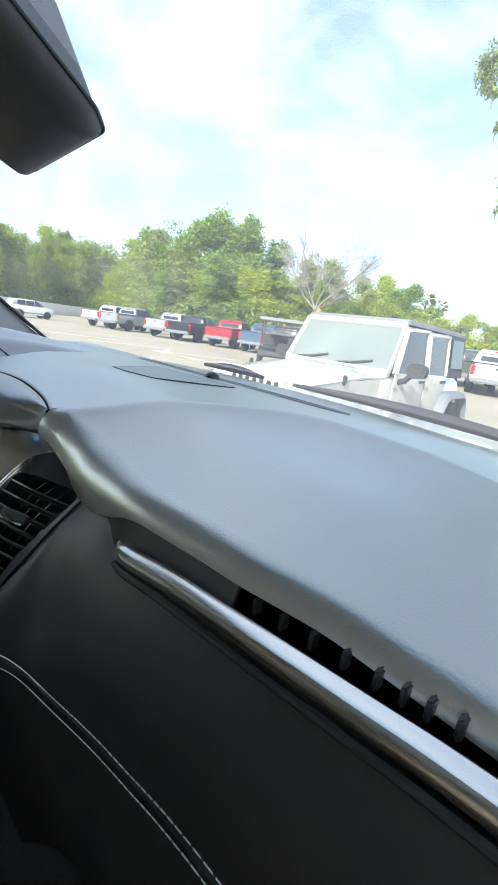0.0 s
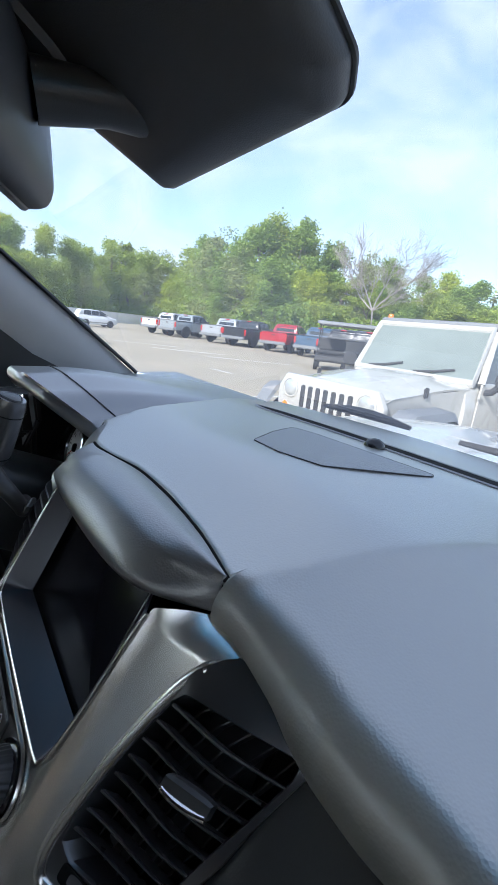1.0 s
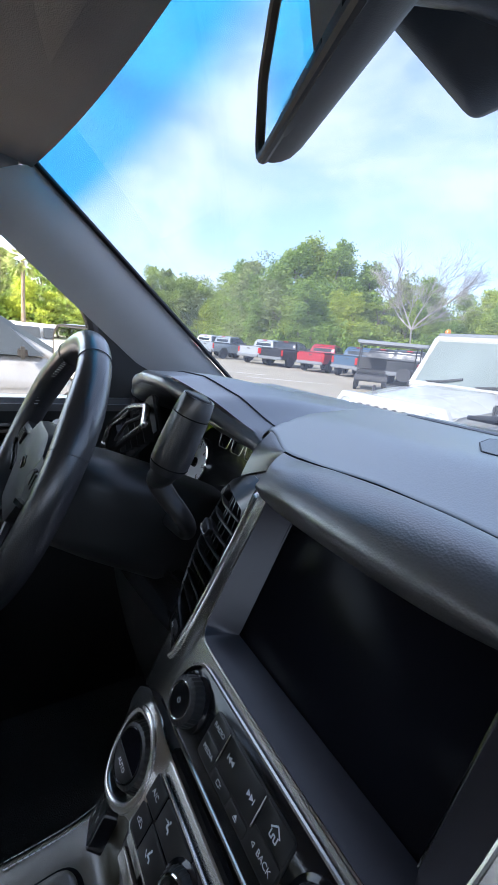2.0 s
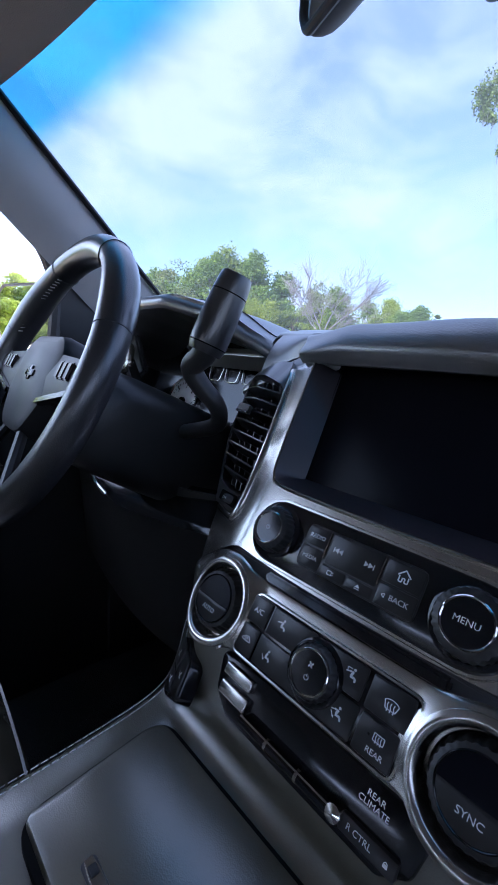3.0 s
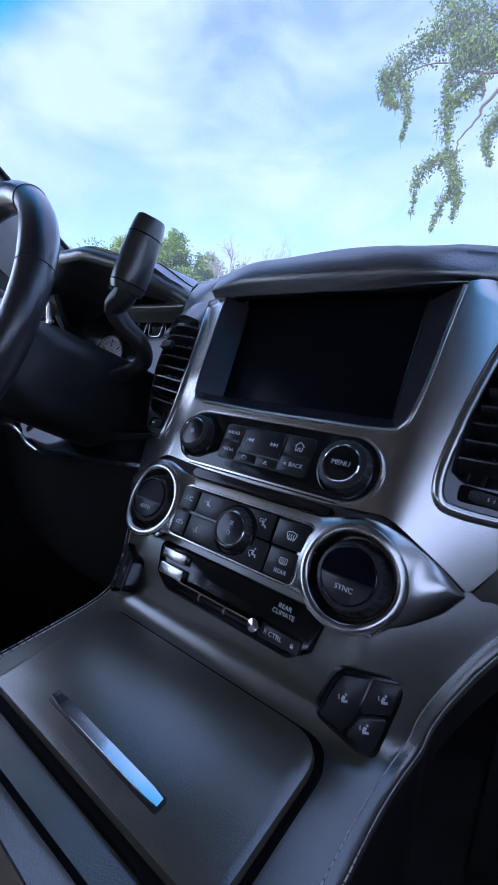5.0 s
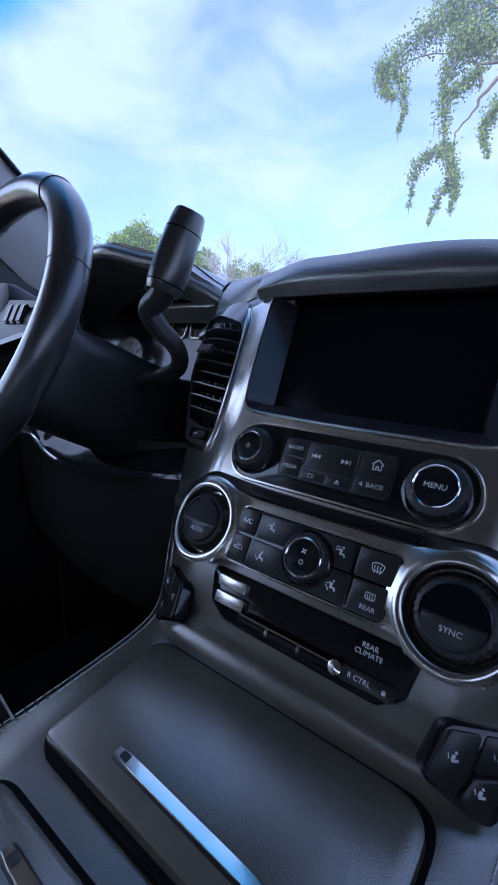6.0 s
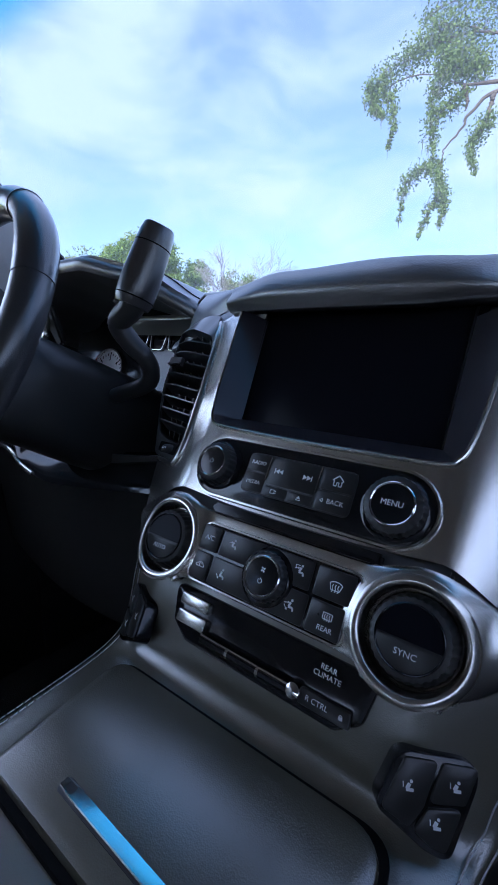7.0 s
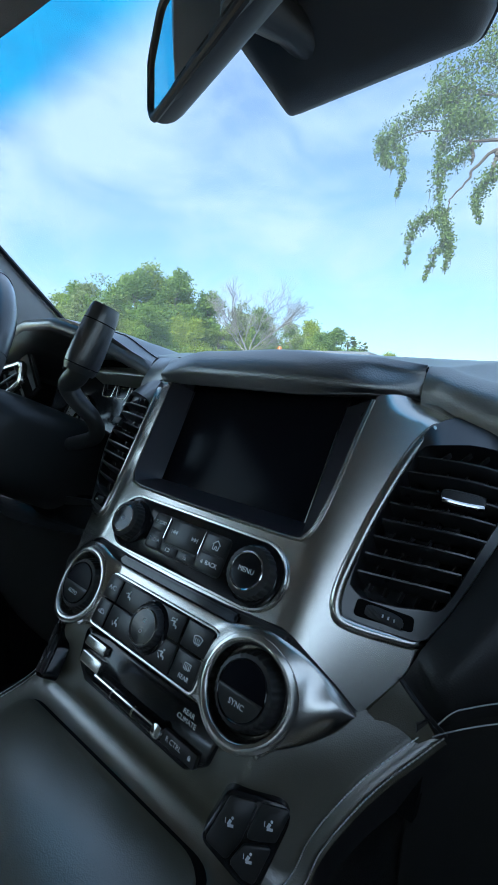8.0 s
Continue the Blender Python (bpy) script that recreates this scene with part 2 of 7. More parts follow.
def rounded(points, radius, seg=5):
    """A closed 2D outline with rounded corners; radius is one number or one for each corner."""
    out, n = [], len(points)
    for i, p in enumerate(points):
        r = radius[i] if isinstance(radius, (list, tuple)) else radius
        p, a, b = Vector(p), Vector(points[i - 1]), Vector(points[(i + 1) % n])
        da, db = (a - p), (b - p)
        ang = da.angle(db)
        cut = min(r / math.tan(ang / 2), da.length * 0.49, db.length * 0.49)
        if cut < 1e-5:
            out.append(p)
            continue
        p0, p1 = p + da.normalized() * cut, p + db.normalized() * cut
        for k in range(seg + 1):
            t = k / seg
            out.append(p0 * (1 - t) ** 2 + p * 2 * t * (1 - t) + p1 * t * t)
    return out


def inset2d(outline, d):
    n = len(outline)
    cx = sum((p for p in outline), Vector((0, 0))) / n
    out = []
    for i, p in enumerate(outline):
        t = (outline[(i + 1) % n] - outline[i - 1])
        nrm = Vector((-t.y, t.x)).normalized()
        if nrm.dot(cx - p) < 0:
            nrm = -nrm
        out.append(p + nrm * d)
    return out


def slab(outline, z0, z1, edge=0.0, bm=None, bend=None):
    """A plate from a 2D outline between z0 and z1, its upper edge eased; bend(x, y) shifts z."""
    bm = bm or bmesh.new()
    bend = bend or (lambda x, y: 0.0)
    rings = [[Vector((p.x, p.y, z0)) for p in outline]]
    if edge:
        for k in (0, 0.5, 1):
            q = inset2d(outline, edge * (1 - math.cos(k * math.pi / 2)))
            rings.append([Vector((p.x, p.y, z1 - edge * (1 - math.sin(k * math.pi / 2)))) for p in q])
    else:
        rings.append([Vector((p.x, p.y, z1)) for p in outline])
    rings = [[Vector((p.x, p.y, p.z + bend(p.x, p.y))) for p in r] for r in rings]
    loft(rings, bm)
    return bm


def text_mesh(text, size, m, bm=None, thick=0.0002, align="CENTER"):
    """Letters as raised print, in the built-in font, through the pose m."""
    cu = bpy.data.curves.new("letters", "FONT")
    cu.body, cu.size, cu.align_x, cu.align_y, cu.extrude = text, size, align, "CENTER", thick
    cu.resolution_u = 3
    tmp = new("letters", cu)
    dg = bpy.context.evaluated_depsgraph_get()
    me = bpy.data.meshes.new_from_object(tmp.evaluated_get(dg))
    bm = bm or bmesh.new()
    me.transform(m)
    bm.from_mesh(me)
    bpy.data.objects.remove(tmp)
    bpy.data.meshes.remove(me)
    bpy.data.curves.remove(cu)
    return bm


# ---- ground and the large setting outside ----
GROUND = -0.05
M_ASPHALT = mat("worn_asphalt", (0.400, 0.345, 0.250), 0.9, grain=0.3, grain_size=0.03, mottle=0.28, mottle_size=3.0)
bm = bmesh.new()
bmesh.ops.create_grid(bm, x_segments=40, y_segments=40, size=600)
bmesh.ops.translate(bm, vec=(0, 0, GROUND), verts=bm.verts)
tagged(part("ground", bm, M_ASPHALT), "sun-bleached pale tan parking lot asphalt", "ground", kind="structure")


# ---- dashboard ----
dash = thing("dashboard", (0, 1.15, 1.0), "black soft-touch vehicle dashboard with stitched vinyl pads and satin trim", "dashboard")
YE = [(-0.45, 0.995), (-0.257, 0.985), (-0.17, 0.946), (-0.133, 0.947), (-0.062, 0.961), (0.01, 0.962), (0.08, 0.955), (0.12, 0.948), (0.1499, 0.941), (0.1501, 0.930), (0.176, 0.937), (0.21, 0.938), (0.248, 0.934), (0.33, 0.935), (0.455, 0.95), (0.536, 0.962), (0.614, 0.965), (0.86, 0.955)]
CREASE = [(0.150, 0.88), (0.152, 0.935), (0.165, 0.980), (0.186, 1.035), (0.222, 1.120), (0.250, 1.165), (0.285, 1.197), (0.330, 1.216), (0.380, 1.216), (0.470, 1.203), (0.560, 1.165), (0.90, 1.10)]


def hollow_depth(x, y):
    """Depth of the hollow before the passenger, by the distance inside its curved edge."""
    best, sign = 9.0, 1.0
    for (x0, y0), (x1, y1) in zip(CREASE, CREASE[1:]):
        dx, dy = x1 - x0, y1 - y0
        k = max(0.0, min(1.0, ((x - x0) * dx + (y - y0) * dy) / (dx * dx + dy * dy)))
        d = math.hypot(x - x0 - dx * k, y - y0 - dy * k)
        if d < best:
            best, sign = d, dx * (y - y0) - dy * (x - x0)
    if sign > 0:
        return 0.0
    return 0.026 * (1 - math.exp(-best / 0.06)) * smooth01(best / 0.012)


def pad_z(x, y):
    """Height of the top pads: a crowned middle, and a hollow before the passenger."""
    z = 1.289 + 0.0050 * math.exp(-((x + 0.02) / 0.13) ** 2 - ((y - 1.08) / 0.08) ** 2) + 0.017 * smooth01((y - 0.94) / 0.15) - 0.022 * smooth01((y - 1.24) / 0.22) - 0.01 * smooth01((abs(x) - 0.45) / 0.4)
    edge = -0.262 - 0.115 * (y - 0.985) / 0.36
    return z - hollow_depth(x, y) - 0.03 * smooth01((edge - x) / 0.03)


def pad_profile(x, v):
    ye = lerp_table(YE, x)
    big = 0.0 if x < 0.150 else 0.70 + 0.30 * smooth01((x - 0.15) / 0.09)
    ext = 1 - smooth01((x - 0.27) / 0.10)
    r = 0.006 + 0.030 * big * (0.55 + 0.45 * ext)
    if v <= 1:
        yb = 1.50 - 0.24 * (x / 0.85) ** 2
        y = yb + (ye + r - yb) * v
        return (x, y, pad_z(x, y))
    k = v - 1
    a = min(k, 1) * math.pi / 2 * (0.92 + 0.33 * big * ext)
    z0 = pad_z(x, ye + r)
    p = Vector((x, ye + r - r * math.sin(a), z0 - r * (1 - math.cos(a))))
    if k > 1:
        p += Vector((0, 0.03 * (k - 1), -(0.002 + 0.020 * ext) * (k - 1)))
    return p


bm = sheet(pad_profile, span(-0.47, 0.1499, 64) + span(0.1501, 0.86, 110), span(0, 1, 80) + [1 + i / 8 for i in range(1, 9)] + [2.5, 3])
part("top_pad", bm, M_PAD, dash, "grained vinyl pad over the middle and the passenger side, sky brightness in its grey", inward=Vector((0.2, 0.6, 3)), mods=(("SOLIDIFY", 0.003),))

# brow over the screen
SEAM = [(-0.172, 0.946), (-0.150, 0.945), (-0.105, 0.952), (-0.055, 0.961), (0.0, 0.961), (0.048, 0.958), (0.082, 0.954), (0.108, 0.9495), (0.130, 0.9445), (0.1495, 0.940)]
FRONT = [(-0.150, 0.905), (-0.142, 0.893), (-0.10, 0.886), (-0.052, 0.884), (0.0, 0.884), (0.05, 0.887), (0.088, 0.892), (0.112, 0.902), (0.133, 0.918), (0.1495, 0.934)]


def brow(u, v):
    """A cushion from the seam over its crown, down the front and back under."""
    (bx, by), (fx, fy) = curve2(SEAM, u), curve2(FRONT, u)
    gap = max(0.004, math.hypot(bx - fx, by - fy))
    e, k = min(0.012, gap * 0.28), 1 - smooth01((-0.085 - fx) / 0.07)
    crown = (0.006 + 0.0035 * math.exp(-((fx - 0.01) / 0.06) ** 2)) * min(1.0, gap / 0.05) * k
    drop, right = 0.010 * (1 - k), -0.0045 * smooth01((fx - 0.04) / 0.09)
    g = Vector((bx - fx, by - fy))
    g = g.normalized() if g.length > 0.004 else Vector((0, 1))
    row = [(gap + 0.005, 1.276), (gap + 0.0015, 1.2865), (0.70 * gap, 1.2885 + crown - 0.3 * drop), (0.38 * gap, 1.2875 + crown + right - 0.6 * drop), (e, 1.2845 + right + 0.35 * crown - drop), (0.22 * e, 1.2770 + right - drop), (0.0, 1.2680 + 0.5 * right - 0.5 * drop), (0.35 * e, 1.2580 - 0.9 * right), (0.010, 1.2545 - right), (0.045, 1.2560), (0.066, 1.2640)]
    p = curve_pts([(0, q[0], q[1]) for q in row], 61)[round(v * 60)]
    w = g if v < 0.72 else Vector((0, 1))
    return (min(0.1497, fx + w.x * p.y), fy + w.y * p.y, p.z)


def curve2(pts, u):
    s = u * (len(pts) - 1)
    i = min(int(s), len(pts) - 2)
    t = s - i
    return [pts[i][k] + (pts[i + 1][k] - pts[i][k]) * t for k in (0, 1)]


def tidy(pts, n):
    return [(q.x, q.y) for q in curve_pts([(p[0], p[1], 0) for p in pts], n)]


SEAM, FRONT = tidy(SEAM, 60), tidy(FRONT, 60)
bm = sheet(brow, span(0, 1, 70), span(0, 1, 61))
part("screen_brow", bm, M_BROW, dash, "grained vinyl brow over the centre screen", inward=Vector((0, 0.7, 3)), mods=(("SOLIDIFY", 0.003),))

gap_line = [Vector((q[0], q[1] + 0.0005, pad_z(q[0], q[1]) - 0.0035)) for q in SEAM]
part("brow_seam", tube(gap_line, 0.0028, 8), M_GAPSHADE, dash, "dark joint between brow and pad")

part("brow_backing", box(bmesh.new(), (0, 0.962, 1.258), (0.25, 0.05, 0.03), 0.004), M_DARK, dash)

# driver's hood over the gauges
RIM = [(-0.86, 0.99), (-0.72, 0.95), (-0.65, 0.915), (-0.573, 0.896), (-0.50, 0.888), (-0.42, 0.890), (-0.34, 0.915), (-0.29, 0.955), (-0.257, 0.985)]
RIMZ = [(-0.86, 1.262), (-0.72, 1.275), (-0.65, 1.296), (-0.573, 1.326), (-0.50, 1.339), (-0.42, 1.340), (-0.34, 1.322), (-0.29, 1.290), (-0.257, 1.267)]


def hood_pt(u, v):
    x0 = -0.86 + 0.603 * u
    yf = lerp_table(RIM, x0)
    zf = lerp_table(RIMZ, x0)
    if v <= 1:
        y = 1.40 + (yf + 0.012 - 1.40) * v
        xs = -0.257 - 0.115 * (y - 0.985) / 0.36
        x = x0 if x0 < -0.6 else -0.6 + (x0 + 0.6) / 0.343 * (xs + 0.6)
        zb = 1.288
        k = smooth01((1.38 - y) / 0.42)
        return (x, y, zb + (zf - zb) * k)
    a = (v - 1) * math.pi * 0.75
    r = 0.012
    if v <= 2:
        return (x0, yf + r - r * math.sin(a), zf - r * (1 - math.cos(a)))
    return (x0 + 0.02 * (v - 2) * (1 if x0 < -0.43 else -1), yf + 0.004 + 0.13 * (v - 2), zf - 0.0205 - 0.035 * (v - 2))


bm = sheet(hood_pt, span(0, 1, 60), span(0, 1, 36) + [1 + i / 6 for i in range(1, 7)] + [2.3, 2.6, 3])
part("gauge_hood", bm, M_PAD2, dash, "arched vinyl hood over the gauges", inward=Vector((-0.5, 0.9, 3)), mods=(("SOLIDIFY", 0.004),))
part("pad_joint", tube([Vector(hood_pt(1, v)) + Vector((0.001, 0, 0.0005)) for v in span(0.02, 1, 40)], 0.0016, 6), M_DARK, dash, "dark joint between hood and pad")
# stitched seam line across the hood
pts = []
for i in range(40):
    u = 0.40 + 0.6 * i / 39
    p = Vector(hood_pt(u, 0.90 - 0.02 * math.sin(i / 39 * 3.1)))
    pts.append(p + Vector((0, 0, 0.0008)))
part("hood_seam", tube(pts, 0.0012, 6), M_DARK, dash)


# ---- centre stack ----
STACK = Matrix(((1, 0, 0, 0), (0, 0.495, -0.869, 0.80), (0, 0.869, 0.495, 1.09), (0, 0, 0, 1)))
stack = thing("center_stack", STACK, "satin graphite centre stack with a dark screen, knobs and button rows", "control panel")


def fall(a, b=0.0):
    """How far the face of the stack falls back towards its sides."""
    k = max(0.0, abs(a) - 0.108)
    slope, soft = (0.75, 0.0155) if a > 0 else (0.52, 0.022)
    return -slope * (k - soft * (1 - math.exp(-k / soft)))


def V2(*pts):
    return [Vector((p[0] / 1000, p[1] / 1000)) for p in pts]


def strip(left, right, n=24, m=10, c=0.0, crown=0.0):
    """A face between two lines of (a, b), bent with the stack."""
    L, R = curve_pts([(p[0] / 1000, p[1] / 1000, 0) for p in left], n), curve_pts([(p[0] / 1000, p[1] / 1000, 0) for p in right], n)

    def f(u, v):
        i = round(u * (n - 1))
        p = L[i].lerp(R[i], v)
        return (p.x, p.y, fall(p.x) + c + crown * math.sin(v * math.pi))
    return sheet(f, span(0, 1, n), span(0, 1, m))


HALF = [(0, -4), (60, -3), (112, 0.5), (122, -2.5), (136, -10), (154, -20), (170, -30.5), (187, 1), (195.5, 27), (180, 23.5), (156, 20), (145, 21), (138.5, 27), (138, 45), (142, 83), (146, 110), (152, 142), (158, 167), (165, 185), (172, 196), (182, 211), (174, 215), (157, 217), (140, 209), (123, 197), (119, 165), (117, 130), (114, 100), (110, 84), (110, 76), (105, 67), (95, 62.5), (60, 61.5), (0, 61)]
LOOP = V2(*HALF, *[(-q[0], q[1]) for q in HALF[::-1][1:-1]])


def plate(poly, step, z):
    """A plate inside an outline, cut into a fine net; z(a, b) gives the height."""
    bm = bmesh.new()
    bm.faces.new([bm.verts.new((q.x, q.y, 0)) for q in poly])
    bm.normal_update()
    bmesh.ops.triangulate(bm, faces=bm.faces[:])
    for axis in (0, 1):
        lo, hi = min(q[axis] for q in poly), max(q[axis] for q in poly)
        no = Vector((1, 0, 0)) if axis == 0 else Vector((0, 1, 0))
        for k in range(1, int((hi - lo) / step) + 1):
            bmesh.ops.bisect_plane(bm, geom=bm.verts[:] + bm.edges[:] + bm.faces[:], plane_co=no * (lo + k * step + 1e-5), plane_no=no)
    bmesh.ops.remove_doubles(bm, verts=bm.verts, dist=4e-4)
    bmesh.ops.dissolve_degenerate(bm, edges=bm.edges, dist=2e-4)
    for v in bm.verts:
        v.co.z = z(v.co.x, v.co.y)
    return bm


def top_roll(a, b):
    """The face of the fins, rolled back under the pads at the top."""
    return fall(a) - 0.0125 * max(0.0, (b - 0.188) / 0.02) ** 1.5 * smooth01((abs(a) - 0.125) / 0.03)


FLOOP = rounded(LOOP, 0.004, 3)
fascia = part("fascia", plate(FLOOP, 0.005, top_roll), M_SATIN, stack, "satin graphite fascia round the screen", local=True, inward=Vector((0, 0.1, 9)))


def face_normal(a, b, f, h=1e-4):
    return Vector((-(f(a + h, b) - f(a - h, b)) / (2 * h), -(f(a, b + h) - f(a, b - h)) / (2 * h), 1)).normalized()


fascia.data.normals_split_custom_set_from_vertices([face_normal(v.co.x, v.co.y, top_roll) for v in fascia.data.vertices])
part("fascia_edge", loft([[Vector((p.x, p.y, top_roll(p.x, p.y) - dz)) for p in FLOOP] for dz in (0.0003, 0.006)], caps=False), M_SATIN, stack, local=True)
for s in (1, -1):
    edge = [Vector((p.x, p.y, top_roll(p.x, p.y) + 0.001)) for p in curve_pts([(q[0] / 1000, q[1] / 1000, 0) for q in [(s * 195, 27), (s * 180, 23.5), (s * 152, 20), (s * 141, 24), (s * 138, 44), (s * 142, 83), (s * 146, 110), (s * 152, 142), (s * 158, 167), (s * 165, 185), (s * 171, 194.5), (s * 176, 202)]], 70)]
    part("vent_bezel", tube([q - Vector((0, 0, 0.0018 + 0.007 * max(0.0, (i - 57) / 12))) for i, q in enumerate(edge)], [0.0045 * min(1.0, 0.25 + (69 - i) / 14, 0.4 + i / 6) for i in range(70)], 12), M_SATIN, stack, local=True)

# screen: a recess with sloping cheeks, the dark glass at its back
GB = -0.023
rim = [Vector((p.x, p.y, fall(p.x) + 0.0015)) for p in curve_pts([(q[0] / 1000, q[1] / 1000, 0) for q in [(-124, 192), (-120, 155), (-115, 110), (-111, 80), (-107, 70), (-97, 64), (-50, 62), (0, 61.5), (50, 62), (97, 63), (107, 68), (112, 80), (116, 110), (119, 155), (122, 192)]], 110)]
part("screen_trim", tube(rim, 0.0016, 8), M_SATINCHROME, stack, "bright thin trim round the screen", local=True)
rim2 = [Vector((max(-0.094 - 0.10 * max(0.0, p.y - 0.085), min(0.092, p.x * 0.88)), max(0.079, p.y), GB)) for p in rim]
bm = loft([[p for p in rim], [p.lerp(q, 0.5) for p, q in zip(rim, rim2)], rim2], closed=False)
part("screen_recess", bm, M_CHEEK, stack, "smooth black cheeks of the screen recess", local=True, mods=(("SOLIDIFY", 0.002),))
bm = slab(rounded(V2((-101, 74), (99, 74), (99, 206), (-112, 206)), 0.003), GB - 0.006, GB - 0.001, 0.001)
part("screen", bm, M_SCREEN, stack, "dark switched-off touchscreen", local=True, sharp=30)
for s in (1, -1):
    bm = bmesh.new()
    tube([(s * 0.0915 - (0.003 if s < 0 else 0), 0.080, GB + 0.0015), (s * 0.0915 - (0.015 if s < 0 else 0), 0.205, GB + 0.0015)], 0.0016, 8, bm)
    part("screen_side_bar", bm, M_PIANO, stack, local=True)

# radio panel
def stadium(half, r, cy, n=14):
    out = [Vector((half + r * math.cos(a), cy + r * math.sin(a))) for a in span(-math.pi / 2, math.pi / 2, n)]
    return out + [Vector((-p.x, 2 * cy - p.y)) for p in out]


out = stadium(0.077, 0.0265, 0.027)
ring = [Vector((p.x, p.y, 0.002)) for p in out]
part("radio_trim", tube(ring + ring[:2], 0.0016, 6), M_SATINCHROME, stack, local=True)
part("radio_panel", slab(out, -0.002, 0.0025, 0.0015), M_PIANO, stack, "black radio panel", local=True)


def knob(a, b, c, r, h, face, parent=stack, ribs=26):
    """A ribbed knob with a chrome ring and a dark face."""
    m = Matrix.Translation((a, b, c))
    base = part("knob", lathe([(r + 0.0035, 0), (r + 0.0035, 0.0015), (r + 0.001, 0.0022), (r, 0.003)], 48, m=m), M_PIANO, parent, local=True)
    rings = []
    for z, k in ((0.002, 1.0), (h * 0.55, 0.965), (h * 0.86, 0.925), (h * 0.97, (face + 0.0022) / r)):
        rings.append([m @ Vector(((r * k + 0.00035 * math.cos(i * math.pi / 3)) * math.cos(2 * math.pi * i / (ribs * 6)), (r * k + 0.00035 * math.cos(i * math.pi / 3)) * math.sin(2 * math.pi * i / (ribs * 6)), z)) for i in range(ribs * 6)])
    part("grip", loft(rings), M_PLASTIC, base, local=True)
    part("ring", lathe([(face + 0.0013, h - 0.001), (face + 0.0013, h + 0.0004), (face + 0.0006, h + 0.0009), (face - 0.0002, h + 0.0004), (face - 0.0002, h - 0.001)], 48, m=m), M_CHROME, base, "chrome ring", local=True)
    part("face", lathe([(face, h - 0.001), (face, h + 0.0002), (face * 0.5, h + 0.0004), (0.0002, h + 0.0005)], 48, m=m), M_PIANO, base, local=True)
    return base


def at(a, b, c):
    return Matrix.Translation((a / 1000, b / 1000, c / 1000))


def label_on(txt, size, a, b, c, parent=stack, name="lettering"):
    return part(name, text_mesh(txt, size, at(a, b, c)), M_PRINT, parent, local=True, smooth=False)


def icon(shapes, a, b, c, k, parent=stack, name="symbol", rot=0):
    """A printed symbol from short bars and dots, in units of k millimetres."""
    bm = bmesh.new()
    m = at(a, b, c) @ pose(0, 0, 0, 0, 0, rot)
    for s in shapes:
        if s[0] == "l":
            pts = [m @ Vector((p[0] * k / 1000, p[1] * k / 1000, 0)) for p in s[2]]
            for p, q in zip(pts, pts[1:]):
                d = (q - p)
                n = Vector((-d.y, d.x, 0)).normalized() * s[1] * k / 2000
                vs = [bm.verts.new(v) for v in (p - n, q - n, q + n, p + n)]
                bm.faces.new(vs)
        elif s[0] == "p":
            bm.faces.new([bm.verts.new(m @ Vector((p[0] * k / 1000, p[1] * k / 1000, 0))) for p in s[1]])
        elif s[0] == "c":
            bm.faces.new([bm.verts.new(m @ Vector(((s[1] + s[3] * math.cos(t)) * k / 1000, (s[2] + s[3] * math.sin(t)) * k / 1000, 0))) for t in span(0, 2 * math.pi * 11 / 12, 12)])
    made = bmesh.ops.extrude_face_region(bm, geom=bm.faces[:])["geom"]
    bmesh.ops.translate(bm, vec=(0, 0, 0.0002), verts=[v for v in made if isinstance(v, bmesh.types.BMVert)])
    return part(name, bm, M_PRINT, parent, local=True, smooth=False)


def arc(x, y, r, a0, a1, n=10):
    return [(x + r * math.cos(radians(t)), y + r * math.sin(radians(t))) for t in span(a0, a1, n)]


POWER = [("l", 0.16, arc(0, 0, 0.75, 125, 415, 14)), ("l", 0.16, [(0, 0.2), (0, 1.0)])]
HOME = [("l", 0.22, [(-1, 0), (0, 0.9), (1, 0)]), ("l", 0.2, [(-0.7, 0), (-0.7, -0.9), (-0.2, -0.9), (-0.2, -0.3), (0.2, -0.3), (0.2, -0.9), (0.7, -0.9), (0.7, 0)])]
NEXT = [("p", [(-1, -0.6), (0, 0), (-1, 0.6)]), ("p", [(0, -0.6), (1, 0), (0, 0.6)]), ("l", 0.18, [(1.15, -0.6), (1.15, 0.6)])]
PREV = [("p", [(1, -0.6), (0, 0), (1, 0.6)]), ("p", [(0, -0.6), (-1, 0), (0, 0.6)]), ("l", 0.18, [(-1.15, -0.6), (-1.15, 0.6)])]
EJECT = [("p", [(-0.7, -0.1), (0.7, -0.1), (0, 0.7)]), ("l", 0.22, [(-0.7, -0.45), (0.7, -0.45)])]
SEAT = [("c", 0.15, 0.95, 0.24), ("l", 0.42, [(0.0, 0.6), (-0.25, -0.2)]), ("l", 0.36, [(-0.35, -0.3), (0.55, -0.25), (0.7, -0.8)])]
FLOW = [("l", 0.16, [(-1.3, 0.2), (-0.6, 0.4)]), ("p", [(-0.55, 0.2), (-0.2, 0.5), (-0.65, 0.65)])]
DOWN = [("l", 0.16, [(-1.2, -0.1), (-0.7, -0.7)]), ("p", [(-0.9, -0.8), (-0.45, -0.95), (-0.5, -0.5)])]
SCREENV = [("l", 0.14, [(-1, 0.5), (-0.7, -0.45), (0.7, -0.45), (1, 0.5)]), ("l", 0.14, arc(0, -0.9, 1.72, 54, 126))] + [("l", 0.13, [(x, -0.75), (x + 0.1, -0.35), (x - 0.1, 0.0), (x, 0.4)]) for x in (-0.45, 0.0, 0.45)]
